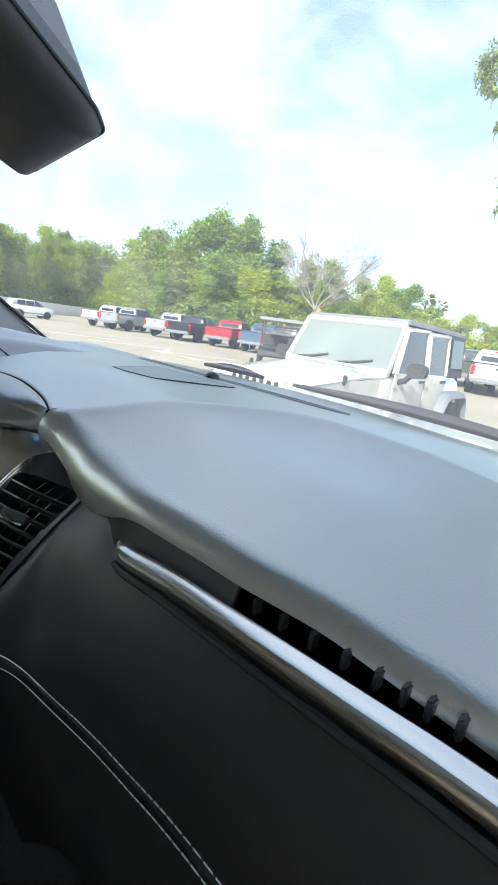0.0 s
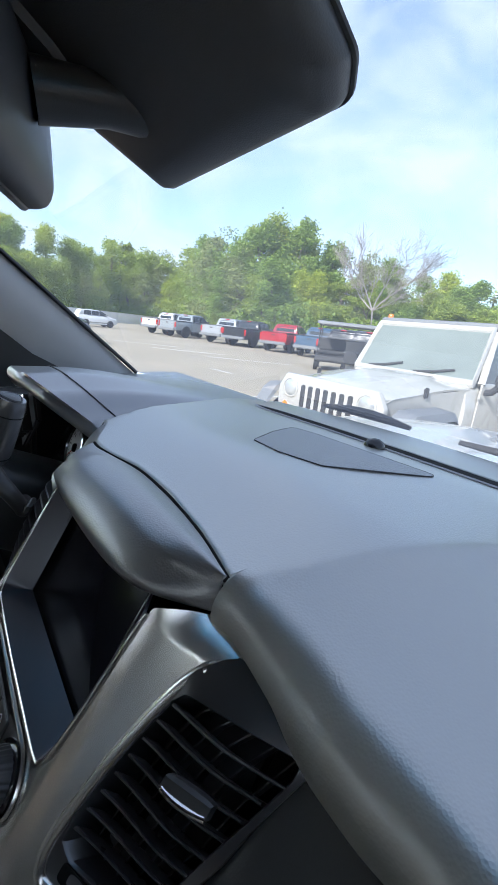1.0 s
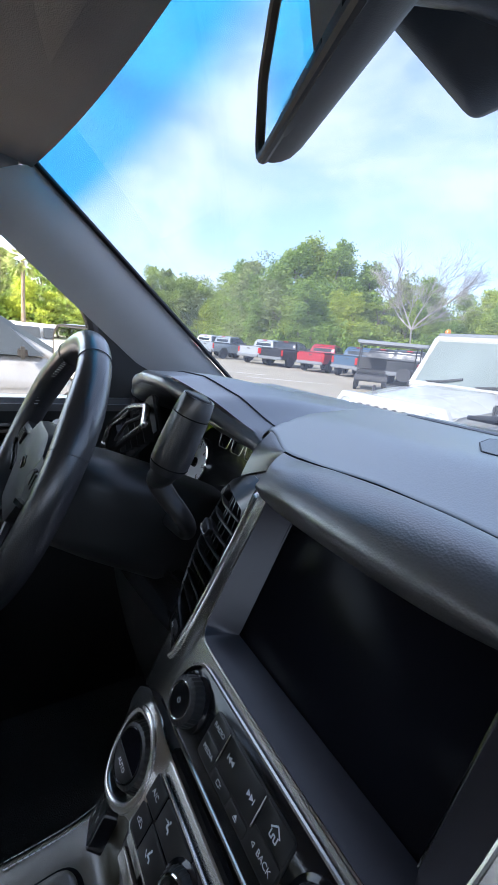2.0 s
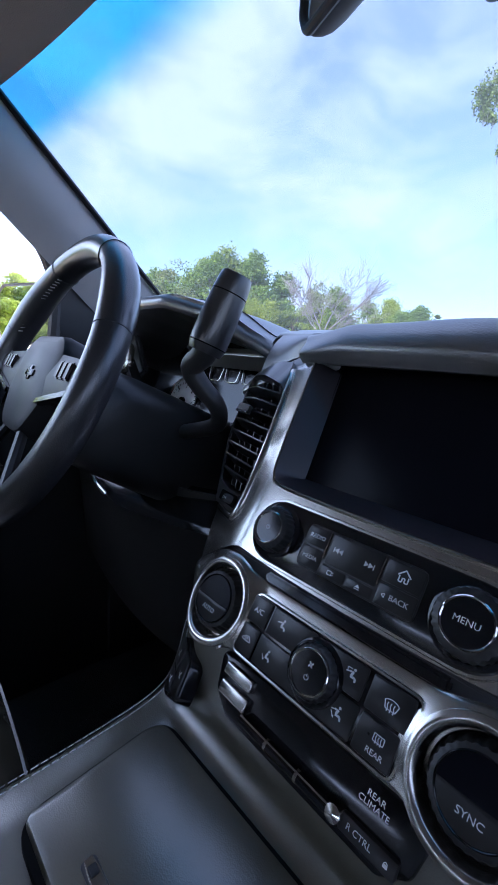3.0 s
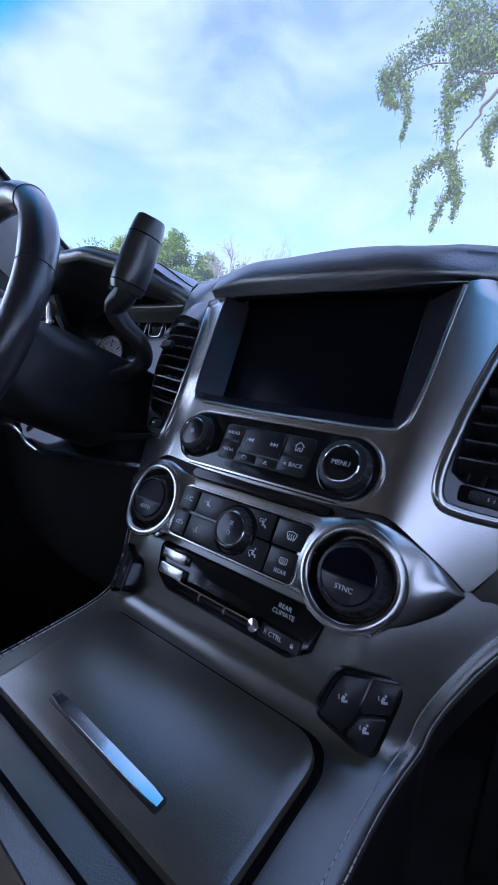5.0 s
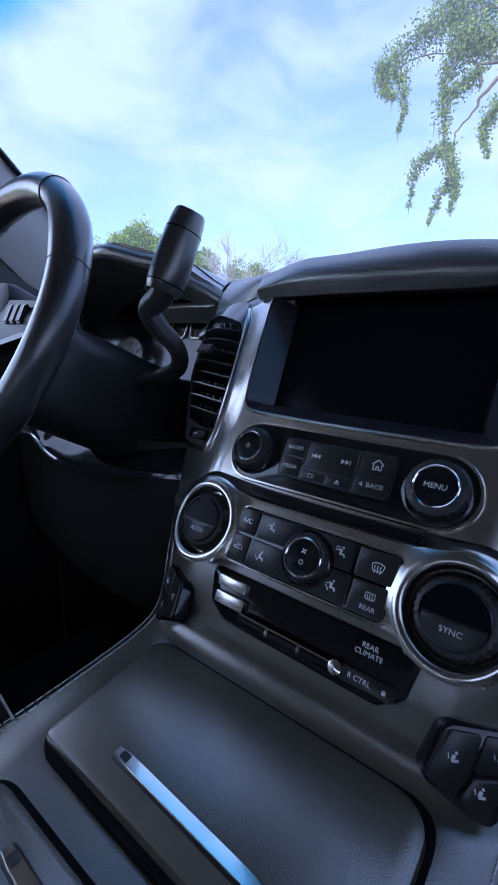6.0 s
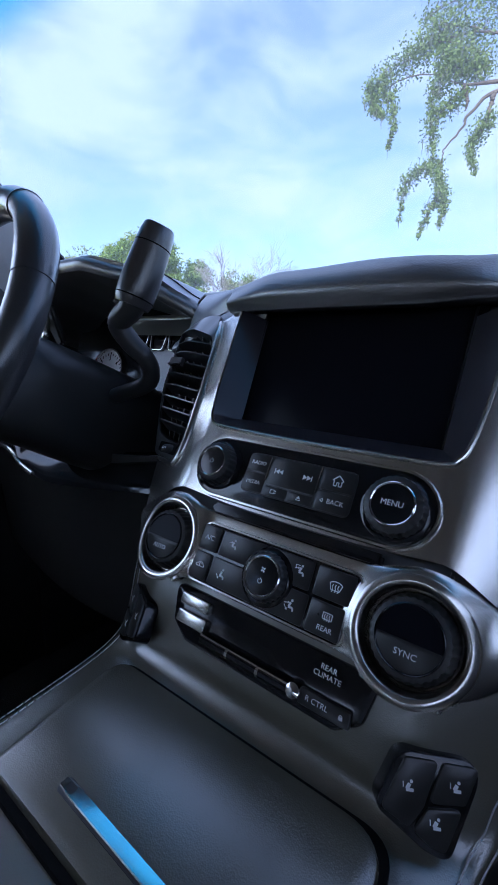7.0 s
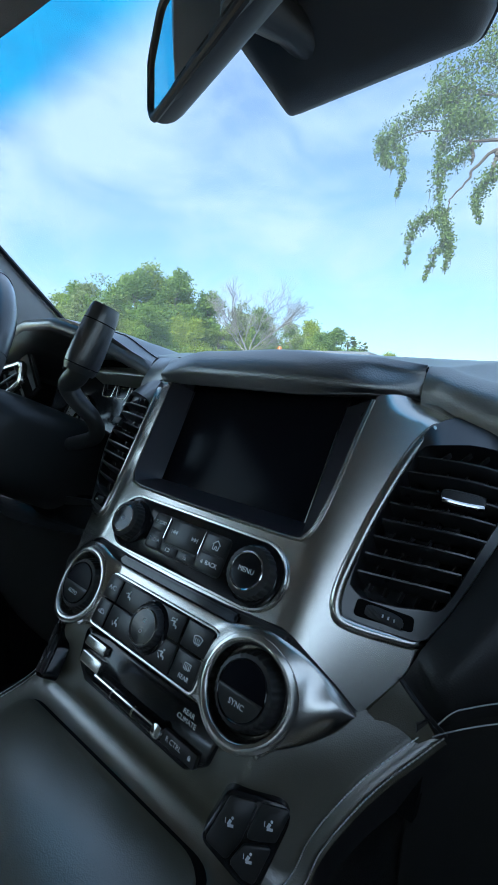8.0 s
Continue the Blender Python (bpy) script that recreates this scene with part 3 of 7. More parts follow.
REARV = [("l", 0.14, [(-0.9, 0.6), (0.9, 0.6), (0.9, -0.5), (-0.9, -0.5), (-0.9, 0.6)])] + [("l", 0.13, [(x, -0.8), (x + 0.1, -0.4), (x - 0.1, 0.0), (x, 0.4)]) for x in (-0.45, 0.0, 0.45)]
CARV = [("l", 0.14, [(-1.1, -0.4), (-1.1, 0.05), (-0.6, 0.15), (-0.3, 0.55), (0.5, 0.55), (0.8, 0.1), (1.1, 0.0), (1.1, -0.4), (-1.1, -0.4)]), ("l", 0.16, arc(0, 0.05, 0.25, 0, 270))]
FAN = [("l", 0.34, [(0.18 * math.cos(a), 0.18 * math.sin(a)), (0.75 * math.cos(a + 0.35), 0.75 * math.sin(a + 0.35))]) for a in (0.4, 1.97, 3.54, 5.11)]

k1 = knob(-0.077, 0.027, 0.0025, 0.0185, 0.0135, 0.0122)
icon(POWER, -77, 27, 16.6, 2.4, k1)
k2 = knob(0.077, 0.027, 0.0025, 0.0205, 0.0135, 0.0135)
label_on("MENU", 0.0054, 77, 27, 16.6, k2)


def button(a0, b0, a1, b1, c0=0.0, c1=0.004, r=0.0015, material=M_BUTTON, name="button", parent=stack):
    return part(name, slab(rounded(V2((a0, b0), (a1, b0), (a1, b1), (a0, b1)), r, 3), c0, c1, 0.0008), material, parent, local=True)


part("button_frame", slab(rounded(V2((-49, 11), (47, 11), (47, 45), (-49, 45)), 0.006), 0.001, 0.0034, 0.0006), M_PLASTIC, stack, local=True)
cells = [(-48, 29, -28, 44), (-48, 12, -28, 28), (-26, 21, 17, 44), (19, 28, 46, 44), (19, 12, 46, 27), (-26, 12, -5, 20), (-4, 12, 17, 20)]
bt = [button(*c_) for c_ in cells]
label_on("RADIO", 0.0046, -38, 36.5, 4.1, bt[0])
label_on("MEDIA", 0.0046, -38, 20, 4.1, bt[1])
icon(PREV, -17, 33, 4.1, 3.4, bt[2])
icon(NEXT, 8, 33, 4.1, 3.4, bt[2])
icon(HOME, 33, 36, 4.1, 4.4, bt[3])
label_on("BACK", 0.0052, 35, 19.5, 4.1, bt[4])
icon([("l", 0.2, [(0.5, 0.6), (-0.4, 0), (0.5, -0.6), (0.5, 0.6)])], 24, 19.5, 4.1, 2.4, bt[4])
icon([("l", 0.18, [(-1, 0.6), (0.5, 0.6), (0.5, -0.6), (-1, -0.6), (-1, 0.6)]), ("c", 1.0, 0.35, 0.18), ("c", 1.0, -0.35, 0.18)], -17, 16, 4.1, 2.4, bt[5])
icon(EJECT, 6, 16, 4.1, 2.8, bt[6])
for a in (-27, 18):
    bm = bmesh.new()
    box(bm, (a / 1000, 0.0335, 0.004), (0.0010, 0.020, 0.003), 0.0003)
    part("chrome_divider", bm, M_CHROME, stack, local=True)

# lower climate panel
def lobe(a, b):
    """The face swells round each large knob."""
    return 0.006 * (1 - smooth01((math.hypot(abs(a) - 0.104, b + 0.0465) - 0.030) / 0.022))


def seat_well(a, b):
    """The sunken seat of each large knob."""
    return 0.0185 * (1 - smooth01((math.hypot(abs(a) - 0.104, b + 0.0465) - 0.0300) / 0.0032))


top = [(-169, -32), (-152, -20), (-129, -9), (-103, -5), (-78, -11), (-58, -13), (0, -13), (58, -13), (78, -11), (103, -5), (129, -9), (152, -20), (169, -32)]
bot = [(-169, -34), (-158, -50), (-136, -68), (-107, -77), (-82, -73), (-66, -71), (0, -71), (66, -71), (82, -73), (107, -77), (136, -68), (158, -50), (169, -34)]


def lower(u, v, T=curve_pts([(p[0] / 1000, p[1] / 1000, 0) for p in top], 241), B=curve_pts([(p[0] / 1000, p[1] / 1000, 0) for p in bot], 241)):
    i = round(u * 240)
    p = T[i].lerp(B[i], v)
    e = 0.0025 * (1 - math.sin(max(0.0, min(1.0, v)) * math.pi) ** 0.35)
    e -= 0.20 * (T[i] - B[i]).length * math.sin(max(0.0, min(1.0, v)) * math.pi) * smooth01((abs(p.x) - 0.139) / 0.022)
    return (p.x, p.y, fall(p.x) + 0.004 + lobe(p.x, p.y) - seat_well(p.x, p.y) - e)


part("climate_panel", sheet(lower, span(0, 1, 241), span(0, 1, 57)), M_SATIN, stack, "satin silver climate panel with swept wings", local=True, mods=(("SOLIDIFY", 0.006),))
bm = bmesh.new()
box(bm, (0.0, -0.009, -0.008), (0.236, 0.014, 0.012), 0.002)
part("panel_gap", bm, M_DARK, stack, local=True)
for s in (1, -1):
    q = [Vector((s * p.x, p.y)) for p in V2((100, 4), (124, 0), (150, -12), (170, -23), (166, -33), (150, -26), (124, -14), (100, -12))]
    part("panel_gap", plate(q, 0.004, lambda a, b: fall(a) - 0.007), M_DARK, stack, local=True)
bm = bmesh.new()
box(bm, (0.004, -0.0085, 0.0005), (0.146, 0.0075, 0.008), 0.002)
part("media_slot", bm, M_PIANO, stack, "narrow black slot between the panels", local=True)

out = rounded(V2((-68, -69), (66, -69), (68, -45), (70, -22), (-64, -22), (-67, -45)), [0.006, 0.006, 0.02, 0.006, 0.006, 0.02])
ring = [Vector((p.x, p.y, 0.0062)) for p in out]
part("climate_trim", tube(ring + ring[:2], 0.0013, 6), M_SATINCHROME, stack, local=True)
part("climate_keys", slab(out, -0.004, 0.0066, 0.001), M_PIANO, stack, "gloss black climate key panel", local=True)
cells = [(-66, -44, -47, -24), (-66, -67, -49, -46), (-45, -44, -4, -24), (-47, -67, -4, -46), (-3, -44, 36, -24), (-3, -67, 38, -46), (39, -44, 66.5, -24), (40, -67, 64.5, -46)]
cb = [button(*c_, 0.004, 0.0078) for c_ in cells]
label_on("A/C", 0.0058, -57, -34, 7.9, cb[0])
icon(CARV, -57.5, -56, 7.9, 3.6, cb[1])
icon(SEAT + FLOW, -33, -33, 7.9, 3.8, cb[2])
icon(SEAT + DOWN, -35, -57, 7.9, 3.8, cb[3])
icon(SEAT + [("l", 0.14, [(-0.3, 0.9), (-1.2, 0.9), (-1.0, 0.2)])] + FLOW, 27, -33, 7.9, 3.8, cb[4])
icon(SEAT + FLOW + DOWN, 27, -57, 7.9, 3.8, cb[5])
icon(SCREENV, 54, -35, 7.9, 4.4, cb[6])
icon(REARV, 54, -54, 7.9, 3.6, cb[7])
label_on("REAR", 0.0046, 54, -62, 7.9, cb[7])
k3 = knob(0.003, -0.0455, 0.0062, 0.0178, 0.0090, 0.0132)
icon(FAN, 3, -41, 15.9, 2.8, k3)
icon(POWER, 3, -49, 15.9, 2.2, k3)
for s, txt in ((-1, "AUTO"), (1, "SYNC")):
    m = Matrix.Translation((s * 0.104, -0.0465, -0.0065))
    rings = []
    for r, dz in ((0.0368, -0.0012), (0.0364, 0.0004), (0.0345, 0.0008), (0.0324, 0.0006), (0.0308, -0.0002), (0.0298, -0.0012), (0.0290, -0.0034), (0.0285, -0.0065), (0.0282, None)):
        line = [(s * 0.104 + r * math.cos(2 * math.pi * i / 96), -0.0465 + r * math.sin(2 * math.pi * i / 96)) for i in range(96)]
        rings.append([Vector((x, y, -0.013 if dz is None else max(-0.0118, fall(x) + 0.004 + lobe(x, y) + dz))) for x, y in line])
    part("knob_collar", loft(rings, caps=False), M_SATIN, stack, "smooth satin collar round the knob", local=True)
    kb = part("temperature_knob", lathe([(0.0276, -0.004), (0.0276, 0.0016), (0.0268, 0.0024), (0.0260, 0.0016), (0.0260, -0.004)], 64, m=m, caps=False), M_CHROME, stack, "large temperature knob in a thin chrome ring", local=True)
    part("seat", lathe([(0.0258, -0.003), (0.0258, -0.001), (0.0240, 0.0), (0.0002, 0.0)], 48, m=m), M_PIANO, kb, local=True)
    rings = []
    for z, k in ((0.000, 0.0258), (0.0060, 0.0252), (0.0120, 0.0240), (0.0150, 0.0226), (0.0160, 0.0202)):
        rings.append([m @ Vector(((k + 0.00035 * math.cos(i * math.pi / 4)) * math.cos(2 * math.pi * i / 240), (k + 0.00035 * math.cos(i * math.pi / 4)) * math.sin(2 * math.pi * i / 240), z)) for i in range(240)])
    part("grip", loft(rings), M_PLASTIC, kb, local=True)
    part("rim_ring", lathe([(0.0200, 0.0152), (0.0198, 0.0168), (0.0192, 0.0172), (0.0186, 0.0166)], 56, m=m, caps=False), M_PIANO, kb, local=True)
    part("display", lathe([(0.0188, 0.0145), (0.0188, 0.0162), (0.010, 0.0165), (0.0002, 0.0166)], 48, m=m), M_SCREEN, kb, "dark round display", local=True)
    part("face", slab([Vector((s * 0.104 + 0.0184 * math.cos(t), -0.0465 + 0.0184 * math.sin(t))) for t in span(math.pi * 1.03, math.pi * 1.97, 22)], 0.0090, 0.0104, 0.0003), M_BUTTON, kb, local=True)
    label_on(txt, 0.0052, s * 104, -55.5, 10.6, kb)

# rear climate row under the panel
bm = slab(rounded(V2((-90, -78), (92, -78), (86, -108), (70, -119), (-62, -119), (-80, -108)), 0.008), -0.03, -0.012, 0.003)
part("rear_climate_panel", bm, M_PIANO, stack, "gloss black rear climate row", local=True)
b1 = part("silver_key", slab(rounded(V2((-76, -92), (-46, -92), (-46, -83), (-76, -83)), 0.002, 3), -0.014, -0.007, 0.001), M_SATIN, stack, local=True)
b2 = part("silver_key", slab(rounded(V2((-74, -106), (-44, -106), (-44, -96), (-74, -96)), 0.002, 3), -0.014, -0.007, 0.001), M_SATIN, stack, local=True)
for i in range(3):
    a = -43 + i * 28
    bm = tube([((a) / 1000, -0.1085, -0.008), ((a + 26) / 1000, -0.1085, -0.008)], 0.0042, 10)
    t_ = part("toggle_key", bm, M_PIANO, stack, "rounded black toggle with a chrome end", local=True)
    bm = tube([((a + 25.4) / 1000, -0.1085, -0.008), ((a + 27.8) / 1000, -0.1085, -0.008)], 0.0044, 10)
    part("end_cap", bm, M_CHROME, t_, local=True)
    bm = tube([((a) / 1000, -0.1055, -0.0046), ((a + 26) / 1000, -0.1055, -0.0046)], 0.0011, 6)
    part("bright_line", bm, M_CHROME, t_, local=True)
bm = lathe([(0.0002, -0.004), (0.005, -0.003), (0.0055, 0), (0.005, 0.003), (0.0002, 0.004)], 14, m=Matrix.Translation((0.041, -0.107, -0.006)))
part("chrome_nub", bm, M_CHROME, stack, local=True)
b3 = button(44, -113, 80, -103, -0.014, -0.008, name="lock_key")
label_on("R CTRL", 0.0050, 57, -108, -7.9, b3)
icon([("p", [(-0.6, -0.7), (0.6, -0.7), (0.6, 0.2), (-0.6, 0.2)]), ("l", 0.22, arc(0, 0.2, 0.42, 0, 180))], 74, -108, -7.9, 2.2, b3)
label_on("REAR\nCLIMATE", 0.0050, 58, -89, -11.9)

# ---- air vents beside the screen ----
def polar(poly, c, n):
    """The outline seen from c at n even angles."""
    out = []
    for k in range(n):
        d = Vector((math.cos(2 * math.pi * k / n), math.sin(2 * math.pi * k / n)))
        best = 0.0
        for i in range(len(poly)):
            u, e = poly[i - 1] - c, poly[i] - poly[i - 1]
            den = d.x * e.y - d.y * e.x
            if abs(den) < 1e-12:
                continue
            t, w = (u.x * e.y - u.y * e.x) / den, (u.x * d.y - u.y * d.x) / den
            if t > best and -1e-6 <= w <= 1 + 1e-6:
                best = t
        out.append(c + d * best)
    return out


def vent(s, parent, name, lab):
    th = thing(name, STACK, lab, "air vent", "air vents")

    def bend(a, b=0.11):
        return fall(s * a) + 0.024 * smooth01((a - 0.142) / 0.07) * (0.4 + 0.6 * smooth01((b - 0.02) / 0.1)) - 0.010 * max(0.0, (b - 0.181) / 0.02) ** 1.5
    body = polar(rounded(V2((140, 22), (195, 28), (205, 50), (214, 76), (225, 112), (230, 140), (236, 165), (242, 188), (200, 206), (176, 204), (164, 184), (150, 140), (145, 110), (141, 70)), 0.006), Vector((0.188, 0.112)), 90)
    hole = polar(rounded(V2((143, 46), (153, 40), (176, 44), (201, 52), (206, 64), (216, 101), (224, 130), (229, 148), (237, 180), (233, 184), (196, 178), (166, 169), (158, 155), (149, 122), (146, 94), (144, 70)), 0.005), Vector((0.188, 0.112)), 90)
    R3 = lambda line, z: [Vector((s * p.x, p.y, bend(p.x, p.y) + z)) for p in line]
    ins = inset2d(hole, 0.0012)
    part("shroud", loft([R3(body, -0.006), R3(body, -0.0005), R3(hole, -0.0002), R3(ins, -0.0022), R3(ins, -0.034)], caps=False), M_VENT, th, local=True)
    part("duct", slab([Vector((s * p.x, p.y)) for p in hole], -0.036, -0.033, 0.0, bend=lambda x, y: bend(abs(x), y)), M_DARK, th, local=True)
    A0 = [(45, 144), (58, 146), (72, 147), (86, 149), (114, 153), (142, 158), (158, 162), (182, 180)]
    A1 = [(45, 199), (67, 204), (80, 208), (107, 218), (134, 223), (149, 227), (169, 234), (182, 236)]
    for i in range(8):
        b = 58 + i * 14.3
        pts = []
        for k in span(0, 1, 9):
            a = lerp_table(A0, b) + (lerp_table(A1, b + 9) - lerp_table(A0, b)) * k
            pts.append(Vector((s * a / 1000, (b + 9 * k) / 1000, bend(a / 1000, (b + 9 * k) / 1000))))
        rings = [[p + Vector(o) for o in ((0, 0.0010, -0.0012), (0, 0.0006, 0.0), (0, -0.0006, 0.0), (0, -0.0016, -0.0010), (0, -0.0066, -0.016), (0, -0.0050, -0.016))] for p in pts]
        part("slat", loft(rings), M_VENT, th, local=True)
    for i in range(5):
        rings = []
        for b in span(48, 180, 8):
            a = lerp_table(A0, b) + (lerp_table(A1, b) - lerp_table(A0, b)) * (i + 0.7) / 5.4
            c = Vector((s * a / 1000, b / 1000, bend(a / 1000, b / 1000)))
            rings.append([c + Vector(o) for o in ((-0.0006, 0, -0.013), (0.0006, 0, -0.013), (0.0006, 0, -0.022), (-0.0006, 0, -0.022))])
        part("vane", loft(rings), M_VENT, th, local=True)
    c = Vector((s * 0.2000, 0.1315, bend(0.2000, 0.1315) + 0.0045))
    d = Vector((s * 1, 0.16, bend(0.21, 0.13) * 100 - bend(0.20, 0.13) * 100)).normalized()
    rings = []
    for k in span(-0.0155, 0.0155, 8):
        w = 1 - 0.35 * (abs(k) / 0.0155) ** 4
        rings.append([c + d * k + Vector((0, y * w, z * w)) for y, z in ((0.0030, -0.004), (0.0032, 0.001), (0.0015, 0.0035), (-0.002, 0.0035), (-0.0032, 0.001), (-0.0030, -0.004))])
    tab = part("tab", loft([[q + Vector((0, 0.0035 if j in (0, 1, 2) else -0.0015, 0)) for j, q in enumerate(r_)] for r_ in rings]), M_PLASTIC, th, "dark tab on the slats", local=True)
    part("tab_edge", tube([c + d * k + Vector((0, -0.0040 + 6 * k * k, 0.0032 - 8 * k * k)) for k in span(-0.0145, 0.0145, 10)], 0.0021, 10), M_CHROME, tab, "chrome lower edge", local=True)
    slot_ = rounded([Vector((s * x / 1000, y / 1000)) for x, y in ((151, 27.5), (188, 31.5), (187, 42), (151, 40))], 0.003, 4)
    part("wheel_slot", slab(slot_, -0.0002, 0.0004, 0.0, bend=lambda x, y: bend(abs(x), y)), M_GAPSHADE, th, local=True)
    rings = [[Vector((s * a / 1000, 0.0345 + 0.0050 * math.cos(t), bend(a / 1000, 0.034) - 0.0008 + (0.0042 - 0.0034 * ((a - 169) / 13) ** 2 + 0.0003 * (j % 2)) * math.sin(t))) for t in span(0, math.pi, 8)] for j, a in enumerate(span(156, 182, 53))]
    wh = part("thumb_wheel", loft(rings, closed=False), M_RUBBER, th, "ribbed thumb wheel with pale marks", local=True, mods=(("SOLIDIFY", 0.0015),))
    for a in (169, 172.5, 176):
        part("mark", box(bmesh.new(), (s * a / 1000, 0.0345, bend(a / 1000, 0.034) + 0.0034 - 0.0034 * ((a - 169) / 13) ** 2), (0.0014, 0.0026, 0.0006), 0.0002), M_PRINT, wh, local=True)
    return th


vent(1, stack, "air_vent", "black slatted air vent with a chrome-edged tab beside the screen")
vent(-1, stack, "air_vent", "black slatted air vent between screen and steering column")

# ---- lower dash on the passenger side ----
def on_stack(a, b, c=0.0):
    return tuple(STACK @ Vector((a / 1000, b / 1000, fall(a / 1000) + c)))


STITCH = [(0.212, 0.843, 1.041), (0.219, 0.847, 1.047), (0.228, 0.852, 1.0525), (0.243, 0.860, 1.060), (0.262, 0.869, 1.067), (0.29, 0.878, 1.070), (0.33, 0.887, 1.072), (0.42, 0.905, 1.078), (0.55, 0.92, 1.085), (0.86, 0.93, 1.09)]
UPPER = [on_stack(187.5, 1, -0.001), on_stack(192, 14, 0.003), on_stack(196.5, 28, 0.007), on_stack(214.5, 76, 0.015), on_stack(230, 139, 0.021), on_stack(241.5, 187, 0.021), (0.30, 0.944, 1.220), (0.345, 0.936, 1.206), (0.455, 0.941, 1.212), (0.56, 0.945, 1.224), (0.86, 0.947, 1.246)]
S_, U_ = curve_pts(STITCH, 60), curve_pts(UPPER, 60)


def knee(u, v):
    i = round(u * 59)
    p = U_[i].lerp(S_[i], v)
    p += Vector((0.002, -0.014, 0.004)) * math.sin(v * math.pi) * smooth01(u * 4)
    return p


part("knee_panel", sheet(knee, span(0, 1, 60), span(0, 1, 14)), M_KNEE, dash, "black leather-grained panel before the passenger", inward=Vector((0.4, 0, 1.6)), mods=(("SOLIDIFY", 0.004),))
for off in (0.003, -0.012):
    pts = [p + Vector((0, -0.0045, -off * (0.5 + 0.5 * smooth01(i / 50)))) for i, p in enumerate(curve_pts(STITCH, 290))]
    bm = bmesh.new()
    for i in range(0, 288, 2):
        tube([pts[i], pts[i + 1] * 0.5 + pts[i + 2] * 0.5], 0.0005, 5, bm)
    part("stitching", bm, M_THREAD, dash, "pale double stitching")


def under(u, v):
    i = round(u * 59)
    return S_[i] + Vector((0, -0.004, 0.001)) * (1 - v) + Vector((-0.01, 0.05 * v - 0.004 * math.sin(v * 3), -0.32 * v))


corner = [Vector(q) for q in (on_stack(172, -28, -0.008), on_stack(187.5, 1, -0.001), (0.195, 0.838, 1.018), (0.2135, 0.8425, 1.038))]
part("leather_corner", sheet(lambda u, v: corner[0].lerp(corner[1], u).lerp(corner[2].lerp(corner[3], u), v), span(0, 1, 8), span(0, 1, 10)), M_LEATHER, dash, mods=(("SOLIDIFY", 0.003),))
part("leather_seam", tube(curve_pts([Vector(on_stack(187.5, 0, 0.002)), Vector((0.205, 0.834, 1.058)), Vector((0.219, 0.845, 1.040))], 14), 0.0016, 8), M_KNEE, dash, "short raised seam in the leather")
part("glove_box_panel", sheet(under, span(0, 1, 60), span(0, 1, 14)), M_PLASTIC, dash, "dark glove box panel", mods=(("SOLIDIFY", 0.004),))
# satin trim strip below the pad
rail = curve_pts([(0.343, 0.934, 1.219), (0.348, 0.932, 1.215), (0.370, 0.931, 1.217), (0.41, 0.934, 1.222), (0.485, 0.938, 1.229), (0.56, 0.942, 1.2365), (0.61, 0.944, 1.242), (0.70, 0.945, 1.249), (0.86, 0.942, 1.258)], 90)
bm = bmesh.new()
rings = []
for i, p in enumerate(rail):
    w = 0.20 + 0.68 * smooth01(i / 18)
    rings.append([p + Vector((0, y * w, z * w)) for y, z in ((0.012, 0.006), (0.006, 0.0105), (0.001, 0.0105), (-0.004, 0.008), (-0.006, 0.003), (-0.005, -0.004), (-0.001, -0.009), (0.010, -0.011))])
part("trim_strip", loft(rings, bm), M_SATIN, dash, "bright satin trim strip below the pad")
pts = [p + Vector((0, -0.0030, -0.0125)) for p in rail[8:]]
part("strip_edge", tube(pts, 0.0030, 8), M_KNEE, dash)
for i in range(26):
    q = rail[min(89, 8 + 3 * i)]
    part("slot_rib", box(bmesh.new(), (q.x, q.y + 0.0200, q.z + 0.0085), (0.0034, 0.008, 0.012), 0.0012), M_KNEE, dash)
# back sheet, with the shade of the recess put into its colour
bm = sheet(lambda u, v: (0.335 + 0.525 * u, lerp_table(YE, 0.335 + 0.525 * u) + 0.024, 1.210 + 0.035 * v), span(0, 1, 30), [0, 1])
part("recess_back", bm, M_GAPSHADE, dash, mods=(("SOLIDIFY", 0.003),))
# filler behind the upper edge of the vent
bm = sheet(lambda u, v: U_[32 + round(u * 16)] + Vector((0, 0.012 * v, 0.034 * v)), span(0, 1, 17), [0, 0.5, 1])
part("vent_shoulder", bm, M_PLASTIC, dash, mods=(("SOLIDIFY", 0.003),))

# speaker grille, sun sensor, defroster slot
out = rounded(V2((-60, 1114), (-98, 1178), (-114, 1230), (-70, 1240), (121, 1251), (46, 1131), (-8, 1112)), 0.010)
part("speaker_grille", plate(out, 0.005, lambda x, y: pad_z(x, y) + 0.0012), M_GRILLE, dash, "perforated dark speaker cover in the pad", mods=(("SOLIDIFY", 0.004),))
gl_ = [Vector((p.x, p.y, pad_z(p.x, p.y) + 0.0006)) for p in rounded(out, 0.004, 2)]
part("grille_edge", tube(gl_ + gl_[:2], 0.0009, 6), M_DARK, dash)
bm = lathe([(0.015, -0.002), (0.015, 0.004), (0.012, 0.010), (0.006, 0.0135), (0.0002, 0.0145)], 20, m=Matrix.Translation((-0.004, 1.291, pad_z(-0.004, 1.291) - 0.002)))
part("sun_sensor", bm, M_PIANO, dash, "small black dome sensor")
slot = curve_pts([(-0.285, 1.290, 0), (-0.1, 1.314, 0), (0.1, 1.322, 0), (0.295, 1.314, 0)], 40)


